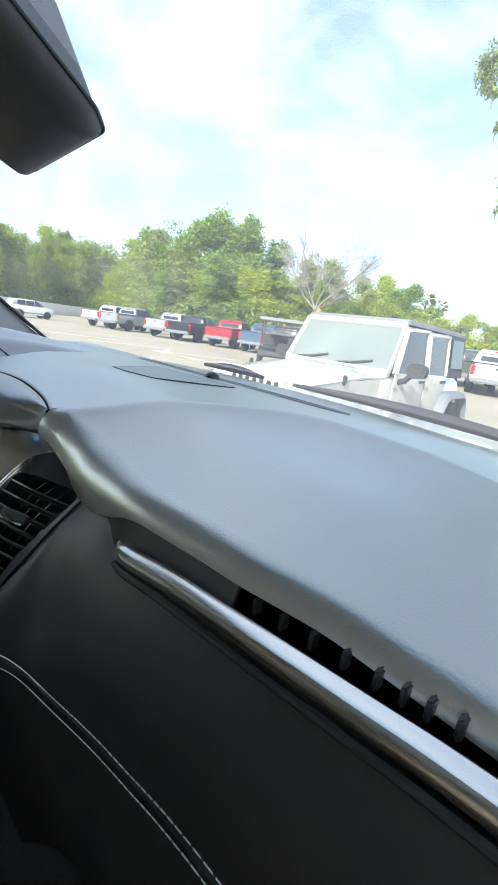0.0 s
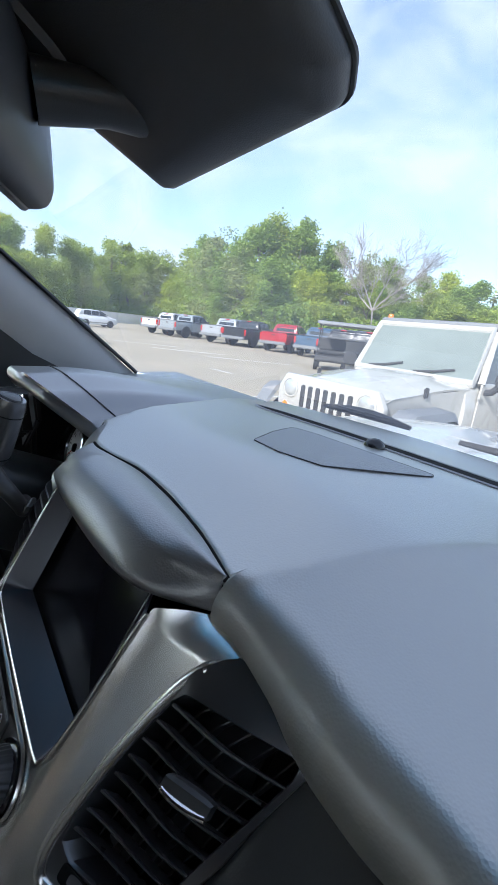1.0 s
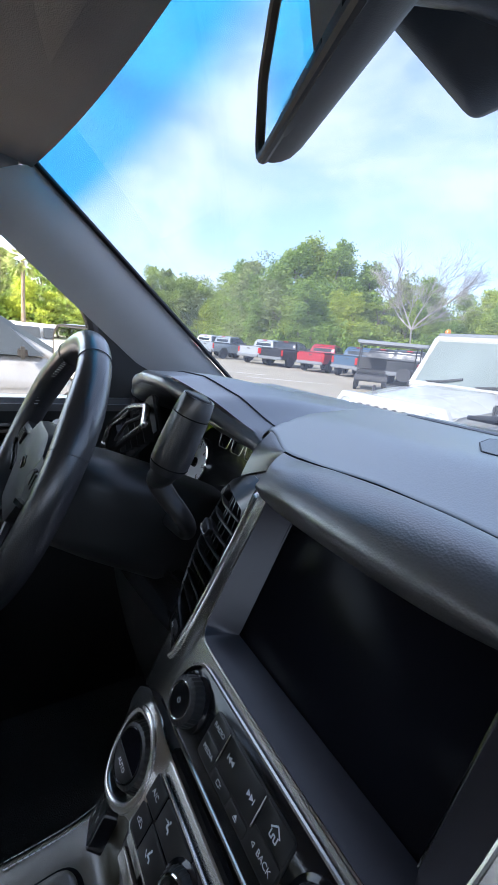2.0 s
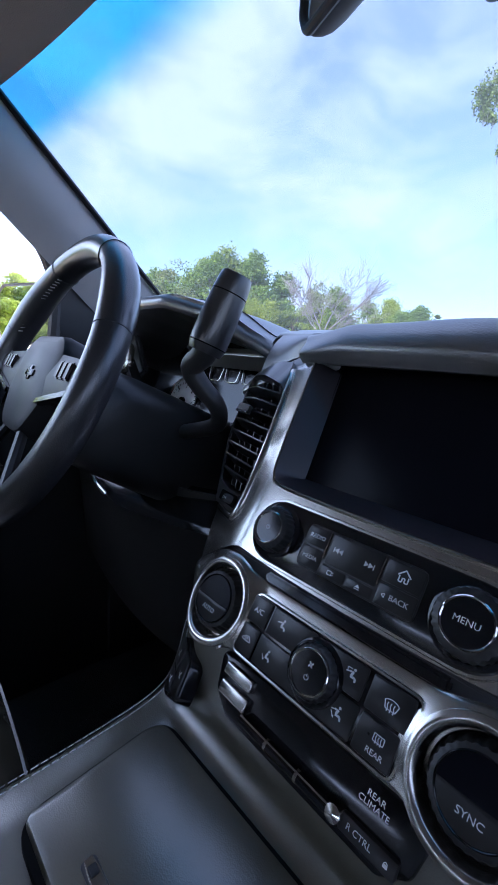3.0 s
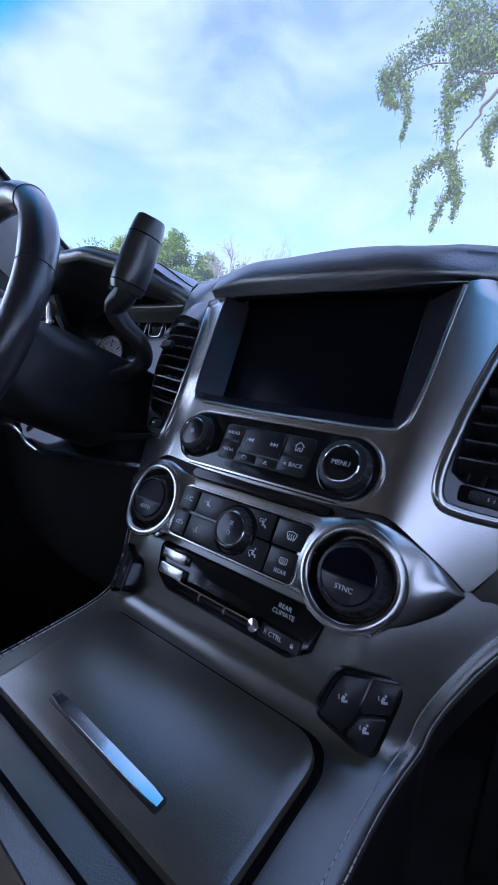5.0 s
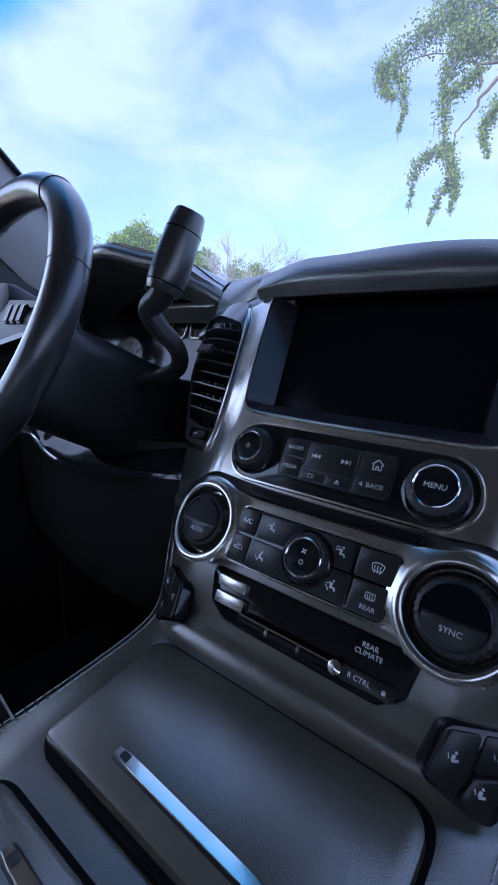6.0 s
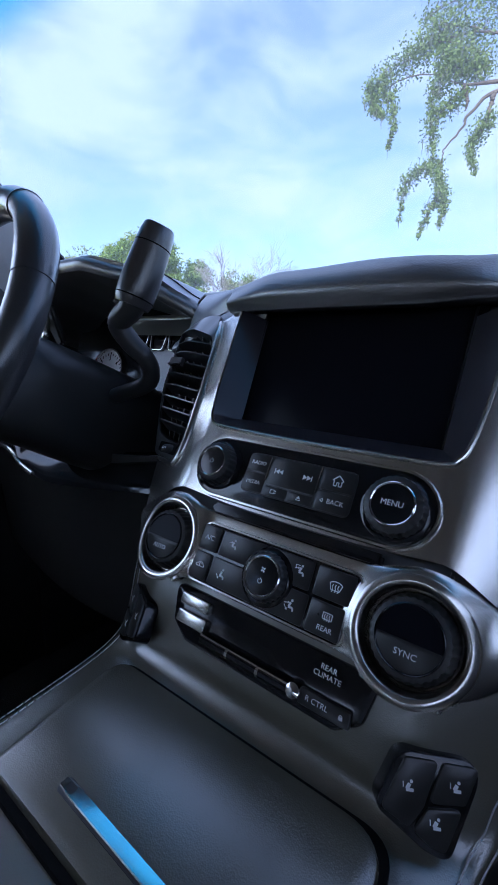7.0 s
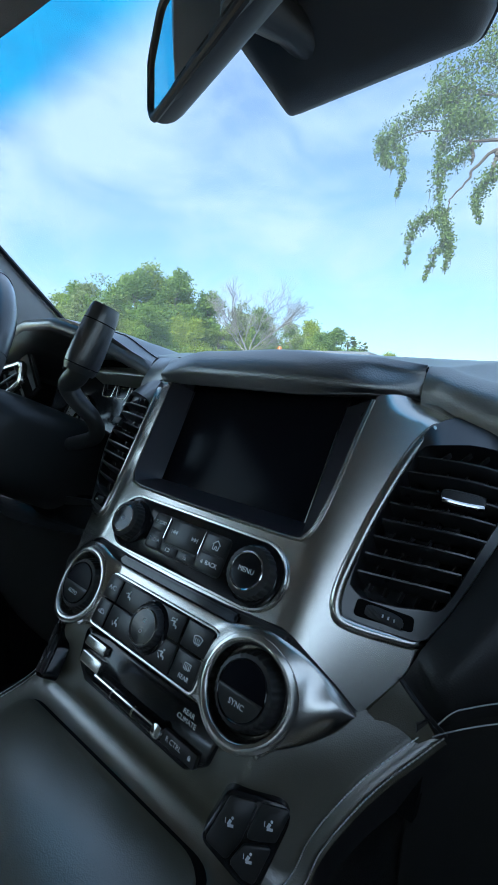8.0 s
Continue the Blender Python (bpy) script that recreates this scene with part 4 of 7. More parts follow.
def slot_pt(u, v):
    p = slot[round(u * 39)]
    y = p.y + (v - 0.5) * 0.044 * (1 - abs(2 * u - 1) ** 8)
    return (p.x, y, pad_z(p.x, y) + 0.0015)


# flat near-black sheet stands in for the shaded depth of the slot
bm = sheet(slot_pt, span(0, 1, 40), span(0, 1, 6))
rimp = [Vector(slot_pt(u, 0)) + Vector((0, 0, -0.0008)) for u in span(0.01, 0.99, 40)] + [Vector(slot_pt(u, 1)) + Vector((0, 0, -0.0008)) for u in span(0.99, 0.01, 40)]
part("slot_rim", tube(rimp + rimp[:2], 0.0022, 6), M_PAD2, dash)
part("defroster_slot", bm, M_GAPSHADE, dash, "long dark defroster slot", mods=(("SOLIDIFY", 0.004),))

# ---- console ----
console = thing("center_console", (0, 0.55, 0.5), "black leather-wrapped centre console with stitched edges", "console")
PATH_C = curve_pts([(0, 0.28, 0.925), (0, 0.45, 0.932), (0, 0.60, 0.936), (0, 0.69, 0.940), (0, 0.735, 0.942), (0, 0.751, 0.951), (0, 0.757, 0.970), (0, 0.764, 0.992), (0, 0.777, 1.020), (0, 0.796, 1.050), (0, 0.815, 1.082)], 80)
WID = [(q.x, q.y) for q in curve_pts([(0.92, 0.143, 0), (0.936, 0.1435, 0), (0.946, 0.151, 0), (0.958, 0.157, 0), (0.975, 0.1605, 0), (0.995, 0.169, 0), (1.02, 0.184, 0), (1.05, 0.209, 0), (1.085, 0.238, 0)], 120)]


def eased(line, n):
    return [sum((line[max(0, min(len(line) - 1, i + k))] for k in range(-n, n + 1)), Vector()) / (2 * n + 1) for i in range(len(line))]


PATH_E = eased(eased(PATH_C, 6), 6)


def con(u, v):
    t = 2 * v - 1
    sgn = 1 if t > 0 else -1
    t = abs(t)
    p = PATH_C[round(u * 79)].lerp(PATH_E[round(u * 79)], smooth01((t - 0.50) / 0.18))
    w = lerp_table(WID, PATH_E[round(u * 79)].z)
    if t <= 0.7:
        x = t / 0.7 * w
        k = max(0, x - 0.112)
        drop = 0.70 * (k - 0.01 * (1 - math.exp(-k / 0.01)))
        return (sgn * x, p.y + drop * 0.869, p.z - drop * 0.25)
    k = (t - 0.7) / 0.3
    x = w
    kk = w - 0.112
    drop = 0.70 * (kk - 0.01 * (1 - math.exp(-kk / 0.01)))
    a = min(1, k * 4) * math.pi / 2
    return (sgn * (x + 0.008 * math.sin(a)), p.y + drop * 0.869, p.z - drop * 0.25 - 0.008 * (1 - math.cos(a)) - max(0, k - 0.25) * 0.5 * (1 - 0.93 * smooth01((p.z - 0.945) / 0.04)))


CUT = 0.5 * 0.775
part("console_body", sheet(con, span(0, 1, 80), span(0.5 - CUT, 0.5 + CUT, 81)), M_LEATHER, console, "grained black leather console top", inward=Vector((0, 0, 3)), mods=(("SOLIDIFY", 0.003),))
for s in (1, -1):
    # lower flank coloured darker than the leather top to hold its shade
    part("side_panel", sheet(con, span(0, 1, 80), span(0.5 + s * CUT, 0.5 + s * 0.5, 10)), M_KNEE, console, "console side, its shade put into a darker vinyl", mods=(("SOLIDIFY", 0.003),))
    for t_row in (0.690, 0.740):
        pts = []
        for i in range(0, 76):
            p = Vector(con(i / 79, 0.5 + 0.5 * t_row))
            pts.append(Vector((s * (p.x + 0.0012), p.y - 0.0014, p.z + 0.0010)))
        pts = curve_pts(pts, 260)
        bm = bmesh.new()
        for i in range(0, 258, 2):
            tube([pts[i], pts[i + 1] * 0.5 + pts[i + 2] * 0.5], 0.0005, 5, bm)
        part("stitching", bm, M_THREAD, console, "pale stitching along the edge")
LZ = 0.9345


def tilt(x, y):
    """The covers rise gently towards the dash."""
    return 0.055 * (y - 0.62)


lid = part("sliding_cover", slab(rounded(V2((-108, 621), (113, 626), (117, 736), (-114, 729)), [0.008, 0.02, 0.026, 0.018], 8), LZ - 0.004, LZ + 0.0135, 0.005, bend=tilt), M_LEATHER, console, "black leather-grained sliding cover")
# raised near-black plates stand in for the shaded gaps round the covers
bm = slab(rounded(V2((-111, 616), (116, 621), (120.5, 740), (-117.5, 733)), 0.022, 8), LZ - 0.004, LZ + 0.0075, 0.001, bend=tilt)
part("cover_gap", bm, M_GAPSHADE, console)
cover2 = part("rear_cover", slab(rounded(V2((-103, 430), (114, 430), (114, 600), (-103, 592)), [0.02, 0.02, 0.016, 0.018], 8), LZ - 0.004, LZ + 0.0135, 0.005), M_LEATHER, console, "black leather-grained cover behind the sliding one")
part("cover_gap", slab(rounded(V2((-107, 426), (118, 426), (118, 604), (-107, 596)), 0.022, 8), LZ - 0.004, LZ + 0.0075, 0.001), M_GAPSHADE, console)
for cov, cx, cy in ((lid, 0.003, 0.6435), (cover2, 0.003, 0.5765)):
    part("pull_recess", slab(rounded(V2((cx * 1000 - 59, cy * 1000 - 5.0), (cx * 1000 + 59, cy * 1000 - 5.0), (cx * 1000 + 59, cy * 1000 + 5.0), (cx * 1000 - 59, cy * 1000 + 5.0)), 0.003), LZ + 0.0125, LZ + 0.0140, 0.0004, bend=tilt if cov is lid else None), M_KNEE, cov)
    rings = []
    for k in span(-0.0575, 0.0575, 14):
        w = 1 - 0.3 * (abs(k) / 0.0575) ** 12
        lift = tilt(0, cy) if cov is lid else 0.0
        slope = 0.055 if cov is lid else 0.0
        rings.append([Vector((cx + k, cy, LZ + 0.0140 + lift)) + Vector((0, y * w, z + slope * y)) for y, z in ((0.0039, -0.001), (0.0039, 0.0018), (0.0034, 0.0024), (-0.0034, 0.0024), (-0.0039, 0.0018), (-0.0039, -0.001))])
    bar = part("pull_bar", loft(rings), M_CHROME, cov, "polished chrome pull bar")
    part("bar_foot", box(bmesh.new(), (cx - 0.0495, cy, LZ + 0.0166 + lift), (0.007, 0.0050, 0.0010), 0.0004), M_DARK, bar)
# seat heater switches on both flanks
for s in (1, -1):
    ce = Vector((s * 0.1265, 0.7610, 0.9790))
    nx = Vector((s * 0.45, -0.77, 0.45)).normalized()
    upv = Vector((-s * 0.10, 0.40, 0.88))
    upv = (upv - nx * upv.dot(nx)).normalized()
    rt = upv.cross(nx)
    m = Matrix((rt, upv, nx)).transposed().to_4x4()
    m.translation = ce + nx * 0.0040 + rt * (-0.0018 * s) + upv * -0.0049
    sw = thing("seat_heater_switch", m, "black triangular seat heater switch cluster with pale symbols", "switch", "seat heater switches")
    o = rounded([Vector((s * p[0] / 1000, p[1] / 1000)) for p in ((-29, -13), (-17, 18), (30, 21.5), (14, -30), (1, -28))], [0.008, 0.010, 0.012, 0.009, 0.02], 7)
    part("bezel", slab(o, -0.012, 0.0012, 0.0015), M_PIANO, sw, local=True)
    for q, (ix, iy) in ((((-25, -12), (-14.5, 15), (4, 16.5), (-2, -7), (-9, -18.5)), (-11.4, 1.0)), (((6, 16.5), (26, 18), (19.5, -1.5), (0, -5)), (13.5, 6.2)), (((0, -7.2), (18.5, -3.5), (11, -25.5), (3, -24.5), (-7, -19)), (4.5, -13.5))):
        key = part("key", slab(rounded([Vector((s * p[0] / 1000, p[1] / 1000)) for p in q], 0.003, 4), 0.0005, 0.0026, 0.0008), M_BUTTON, sw, local=True)
        icon([("c", 0.3, 0.7, 0.22), ("l", 0.5, [(0.1, 0.4), (-0.2, -0.3)]), ("l", 0.4, [(-0.3, -0.4), (0.7, -0.3)]), ("l", 0.14, [(-0.8, 0.5), (-0.7, -0.2)])], s * ix, iy, 2.75, 4.0, key)

# dark core that closes the dash behind the panels
bm = bmesh.new()
box(bm, (0.305, 1.20, 1.02), (1.09, 0.40, 0.46), 0.02)
box(bm, (-0.545, 1.26, 1.02), (0.61, 0.28, 0.46), 0.02)
part("dash_core", bm, M_DARK, dash)
bm = bmesh.new()
box(bm, (0, 0.07, -0.085), (0.42, 0.30, 0.02), 0.0, STACK)
part("stack_backing", bm, M_GAPSHADE, dash)


# ---- steering wheel, column, lever ----
WC, TILT = Vector((-0.42, 0.72, 1.216)), radians(25)
WM = Matrix.Translation(WC) @ Matrix.Rotation(-TILT, 4, "X") @ Matrix.Rotation(math.pi / 2, 4, "X")
wheel = thing("steering_wheel", WM, "black leather-wrapped steering wheel with stitched grips and dark spokes", "steering wheel")
R_, r_ = 0.175, 0.0180
rings = []
for i in range(96):
    a = 2 * math.pi * i / 96
    rr = r_ * (1 + 0.10 * math.exp(-((math.degrees(a) - 35) / 14) ** 2) + 0.10 * math.exp(-((math.degrees(a) - 145) / 14) ** 2))
    rings.append([Vector(((R_ + rr * math.cos(t)) * math.cos(a), (R_ + rr * math.cos(t)) * math.sin(a), rr * 1.05 * math.sin(t))) for t in [2 * math.pi * k / 18 for k in range(18)]])
bm = loft(rings + [rings[0]], caps=False)
bmesh.ops.remove_doubles(bm, verts=bm.verts, dist=1e-5)
rim = part("rim", bm, M_WRAP, wheel, local=True)
for deg in (62, 118, 20, 160):
    a = radians(deg)
    pts = [Vector(((R_ + 0.0186 * math.cos(t)) * math.cos(a), (R_ + 0.0186 * math.cos(t)) * math.sin(a), 0.0194 * math.sin(t))) for t in span(0, 2 * math.pi, 25)]
    part("wrap_seam", tube(pts, 0.0006, 5), M_DARK, rim, local=True)
for lo_, hi_ in ((20, 62), (118, 160)):
    bm = bmesh.new()
    for i in range(18):
        a = radians(lo_ + (hi_ - lo_) * i / 18)
        p = Vector(((R_ - 0.0180) * math.cos(a), (R_ - 0.0180) * math.sin(a), 0.002))
        q = Vector(((R_ - 0.0172) * math.cos(a + 0.02), (R_ - 0.0172) * math.sin(a + 0.02), 0.007))
        tube([p, q], 0.0009, 5, bm)
    part("stitching", bm, M_THREAD, rim, "pale cross stitching", local=True)
hub = [Vector((x, y)) for x, y in ((-0.075, 0.03), (-0.05, 0.055), (0.05, 0.055), (0.075, 0.03), (0.07, -0.03), (0.04, -0.075), (-0.04, -0.075), (-0.07, -0.03))]
bm = slab(rounded(hub, 0.03, 6), -0.03, 0.006, 0.012)
pad = part("airbag_cover", bm, M_KNEE, wheel, "smooth black airbag cover", local=True)
bm = slab(rounded(V2((-14, -4), (-4, -4), (-4, -9), (4, -9), (4, -4), (14, -4), (14, 4), (4, 4), (4, 9), (-4, 9), (-4, 4), (-14, 4)), 0.001, 2), 0.0058, 0.008, 0.0005)
part("emblem", bm, M_PIANO, pad, "plain dark emblem shape", local=True)
for s in (1, -1):
    bm = loft([[Vector((s * x, y + dy, z)) for dy, z in ((-h, -0.012), (-h, 0.002), (0, 0.006), (h, 0.002), (h, -0.012))] for x, y, h in ((0.06, 0.0, 0.030), (0.10, 0.004, 0.024), (0.14, 0.006, 0.020), (0.17, 0.006, 0.022))])
    sp = part("spoke", bm, M_KNEE, wheel, local=True)
    bm = loft([[Vector((s * x, y + dy, z)) for dy, z in ((-0.004, 0.000), (-0.003, 0.008), (0.003, 0.008), (0.004, 0.000))] for x, y in ((0.065, -0.030), (0.10, -0.022), (0.135, -0.014), (0.162, -0.008))])
    part("spoke_trim", bm, M_PIANO, sp, "gloss black spoke trim", local=True)
    for k in range(3):
        bm = bmesh.new()
        box(bm, (s * (0.095 + 0.014 * k), 0.010 - 0.0 * k, 0.0065), (0.011, 0.020, 0.005), 0.0015)
        part("spoke_button", bm, M_BUTTON, sp, local=True)
for a0 in (250, 290):
    a, b = radians(a0), radians(270 + (a0 - 270) * 1.5)
    bm = tube([(0.06 * math.cos(a), 0.06 * math.sin(a), -0.008), (0.17 * math.cos(b), 0.17 * math.sin(b), 0)], 0.010, 8, flat=0.6)
    part("lower_spoke", bm, M_PLASTIC, wheel, local=True)
for s in (1, -1):
    bm = bmesh.new()
    box(bm, (s * 0.128, 0.012, -0.024), (0.014, 0.040, 0.014), 0.003)
    part("rear_paddle", bm, M_PLASTIC, wheel, local=True)

col = thing("steering_column", (-0.42, 0.9, 1.1), "black plastic steering column shroud", "steering column")
rings = []
AX = Vector((0, math.cos(TILT), -math.sin(TILT)))
for k, w, h in ((0.035, 0.055, 0.045), (0.05, 0.068, 0.056), (0.10, 0.074, 0.062), (0.16, 0.076, 0.066), (0.24, 0.080, 0.07), (0.34, 0.08, 0.07)):
    c = WC + AX * k + Vector((0, 0, -0.012))
    up = Vector((0, math.sin(TILT), math.cos(TILT)))
    rings.append([c + Vector((1, 0, 0)) * (w * math.copysign(abs(math.cos(t)) ** 0.6, math.cos(t))) + up * (h * math.copysign(abs(math.sin(t)) ** 0.6, math.sin(t)) - (0.02 if math.sin(t) < 0 else 0)) for t in [2 * math.pi * i / 32 for i in range(32)]])
part("shroud", loft(rings), M_PLASTIC, col)

lever = thing("gear_lever", (-0.30, 0.86, 1.15), "black column gear lever with a ribbed grip and an end button", "gear lever")
top, bot_ = Vector((-0.212, 0.861, 1.338)), Vector((-0.228, 0.838, 1.263))
ax = (top - bot_).normalized()
pts = [bot_ + ax * k for k in span(-0.006, (top - bot_).length, 14)]
prof = [0.0178, 0.0202, 0.0209, 0.0210, 0.0209, 0.0207, 0.0205, 0.0202, 0.0199, 0.0196, 0.0192, 0.0187, 0.0181, 0.0166]
grip = part("grip", tube(pts, prof, 32), M_WRAP, lever)
part("collar", tube([bot_ + ax * k for k in (0.0590, 0.0595, 0.0604, 0.0609)], [0.0188, 0.0196, 0.0196, 0.0188], 32), M_GAPSHADE, lever)
part("lower_collar", tube([bot_ + ax * k for k in (0.0020, 0.0026, 0.0036, 0.0042)], [0.0195, 0.0210, 0.0210, 0.0195], 32), M_GAPSHADE, lever)
AXM = Matrix.Translation(top) @ ax.to_track_quat("Z", "Y").to_matrix().to_4x4()
tri = [Vector((0.0118 * math.cos(t) * (1 + 0.13 * math.cos(3 * t)), 0.0118 * math.sin(t) * (1 + 0.13 * math.cos(3 * t)))) for t in span(0, 2 * math.pi * 47 / 48, 48)]
bm = slab(tri, -0.002, 0.0016, 0.0008)
bm.transform(AXM)
part("end_button", bm, M_PLASTIC, lever)
rim_ = [AXM @ Vector((p.x * 1.13, p.y * 1.13, 0.0004)) for p in tri]
part("end_ring", tube(rim_ + rim_[:2], 0.0009, 6), M_DARK, lever)
part("side_key", box(bmesh.new(), (0, 0, 0), (0.008, 0.010, 0.022), 0.003, Matrix.Translation(bot_ + ax * 0.004 + Vector((-0.0125, -0.0095, 0))) @ ax.to_track_quat("Z", "Y").to_matrix().to_4x4()), M_PLASTIC, lever)
sd_ = Vector((0.72, 0.69, 0)).normalized()
seam = [bot_ + ax * k + sd_ * (0.0212 - 0.03 * k) for k in span(0.006, 0.056, 18)]
bm = bmesh.new()
for i in range(0, 17, 2):
    tube([seam[i], seam[i + 1]], 0.0006, 5, bm)
part("stitching", bm, M_THREAD, lever, "pale stitching along the grip")
rod = curve_pts([bot_ + ax * 0.01, bot_ - ax * 0.008, (-0.251, 0.836, 1.240), (-0.245, 0.846, 1.220), (-0.234, 0.858, 1.203), (-0.236, 0.868, 1.186), (-0.255, 0.874, 1.170), (-0.33, 0.885, 1.15)], 40)
part("rod", tube(rod, [0.0148 - 0.0045 * min(1, i / 24) for i in range(40)], 16), M_PLASTIC, lever)
ind = thing("turn_signal_stalk", (-0.55, 0.80, 1.2), "black plastic turn signal stalk", "stalk")
part("stalk", tube([(-0.50, 0.80, 1.20), (-0.58, 0.785, 1.215), (-0.63, 0.78, 1.222)], [0.008, 0.009, 0.011], 12), M_PLASTIC, ind)

# ---- gauges ----
cluster = thing("instrument_cluster", (-0.45, 1.03, 1.15), "instrument cluster with a round grey dial and small chrome-ringed gauges", "gauges")
CM = Matrix.Translation((-0.45, 1.02, 1.19)) @ Matrix.Rotation(radians(72), 4, "X")
bm = slab([CM_ for CM_ in rounded(V2((-200, -85), (200, -85), (200, 60), (120, 75), (-120, 75), (-200, 60)), 0.02)], -0.01, 0.0, 0.0)
bm.transform(CM)
part("gauge_panel", bm, M_PIANO, cluster)
for gx, gy, r in ((-0.083, -0.027, 0.047),):
    m = CM @ Matrix.Translation((gx, gy, 0))
    g = part("dial", lathe([(r, 0), (r, 0.0015), (0.0002, 0.0015)], 48, m=m), M_DIAL, cluster, "grey dial face")
    part("dial_ring", lathe([(r + 0.003, 0), (r + 0.003, 0.006), (r + 0.0005, 0.007), (r - 0.001, 0.002)], 48, m=m, caps=False), M_CHROME, g)
    bm = bmesh.new()
    for k in range(25):
        a = radians(225 - k * 270 / 24)
        L = 0.009 if k % 4 == 0 else 0.005
        box(bm, (0, 0, 0), (L, 0.0011 if k % 4 else 0.0018, 0.0003), 0, m @ Matrix.Rotation(a, 4, "Z") @ Matrix.Translation((r - 0.008, 0, 0.002)))
    part("dial_marks", bm, M_PIANO, g, smooth=False)
    for k in range(7):
        bm = bmesh.new()
        a = radians(225 - k * 45)
        text_mesh(str(k), 0.010, m @ Matrix.Translation((0.031 * math.cos(a), 0.031 * math.sin(a), 0.002)), bm)
        part("dial_number", bm, M_PIANO, g, smooth=False)
    bm = bmesh.new()
    box(bm, (0, 0, 0), (0.036, 0.0022, 0.001), 0.0003, m @ Matrix.Rotation(radians(222), 4, "Z") @ Matrix.Translation((0.022, 0, 0.004)))
    part("needle", bm, M_RED, g, "red needle")
    part("needle_cap", lathe([(0.010, 0.002), (0.009, 0.006), (0.0002, 0.0065)], 24, m=m), M_PIANO, g)
for i in range(4):
    m = CM @ Matrix.Translation((-0.005 + i * 0.045, 0.042, 0))
    o = [p.to_3d() for p in rounded(V2((-15, -18), (15, -18), (19, 6), (11, 18), (-11, 18), (-19, 6)), 0.008, 5)]
    pts = [m @ (p + Vector((0, 0, 0.003))) for p in o]
    part("small_gauge_ring", tube(pts + pts[:2], 0.0010, 6), M_SATINCHROME, cluster, "thin chrome outline of a small gauge")

# shroud walls round the gauges
def shroud(u, v):
    x0 = -0.80 + 0.56 * u
    yf, zf = lerp_table(RIM, x0), lerp_table(RIMZ, x0) - 0.02
    z1 = 1.10
    return (x0, yf + 0.15, zf - 0.02 + (z1 - zf) * v)


# walls coloured near black to carry the shade under the hood
part("gauge_surround", sheet(shroud, span(0, 1, 30), [0, 0.5, 1]), M_GAPSHADE, cluster, mods=(("SOLIDIFY", 0.003),))
# tongue of the pad between hood and stack
rings = []
for p, k in zip(curve_pts([(-0.257, 0.942, 1.219), (-0.250, 0.943, 1.222), (-0.228, 0.946, 1.231), (-0.203, 0.953, 1.243), (-0.178, 0.957, 1.254), (-0.150, 0.958, 1.261)], 24), [0.25, 0.55, 0.72, 0.84, 0.92, 0.97] + span(1.0, 1.25, 18)):
    rings.append([p + Vector((0.004 * math.cos(t), 0.026 * k * math.cos(t), 0.0125 * k * math.sin(t) + 0.008 * k * math.cos(t))) for t in [2 * math.pi * j / 18 for j in range(18)]])
part("hood_tongue", loft(rings), M_PAD2, dash)


def pad_corner(u, v):
    xa = -0.150 - 0.107 * u
    ya = lerp_table(YE, xa) + 0.004
    p = Vector((xa, ya, pad_z(xa, ya) - 0.001)).lerp(Vector((-0.143 - 0.107 * u, 0.950 - 0.008 * u, 1.272 - 0.036 * u ** 1.5)), v)
    return p + Vector((0, -0.004, 0.005)) * math.sin(v * math.pi)


part("pad_corner", sheet(pad_corner, span(0, 1, 20), span(0, 1, 10)), M_PAD2, dash, inward=Vector((-0.2, 0.9, 3)), mods=(("SOLIDIFY", 0.003),))
# lower column surround and knee bolster on the driver's side
bm = sheet(lambda u, v: (-0.80 + 0.60 * u, 0.90 - 0.02 * math.sin(u * math.pi) + 0.03 * v, 1.085 - 0.03 * math.sin(u * math.pi) - 0.30 * v), span(0, 1, 24), span(0, 1, 8))
part("knee_bolster", bm, M_PLASTIC, dash, "dark plastic knee panel under the column", mods=(("SOLIDIFY", 0.004),))
WAVE = curve_pts([(-0.80, 0.862, 1.030), (-0.70, 0.860, 1.034), (-0.618, 0.857, 1.036), (-0.585, 0.856, 1.028), (-0.554, 0.856, 1.012), (-0.481, 0.856, 1.002), (-0.386, 0.857, 1.013), (-0.263, 0.860, 1.033), (-0.21, 0.868, 1.040)], 60)
part("knee_trim", tube(WAVE[:34], 0.0035, 8), M_SATINCHROME, dash, "thin wavy satin trim under the column")
bm = sheet(lambda u, v: WAVE[round(u * 59)] + Vector((0, 0.05 * v ** 1.5, 0.045 * v)), span(0, 1, 60), span(0, 1, 8))
part("column_skirt", bm, M_PIANO, dash, "gloss black panel under the column", mods=(("SOLIDIFY", 0.003),))
part("dash_end", box(bmesh.new(), (-0.84, 1.14, 1.15), (0.08, 0.34, 0.20), 0.01), M_PLASTIC, dash)
# outer vent in silver frame
ov = thing("outer_vent", (-0.66, 0.93, 1.2), "small slatted vent in a satin silver frame by the door", "air vent", "air vents")
o = [Vector((p.x, 0.912 + 0.25 * (p.y - 1.2), p.y)) for p in rounded([Vector(q) for q in ((-0.80, 1.135), (-0.79, 1.185), (-0.68, 1.245), (-0.585, 1.264), (-0.572, 1.228), (-0.66, 1.180), (-0.745, 1.125))], 0.014)]
part("frame", tube(o + o[:2], 0.0075, 10), M_SATINCHROME, ov)
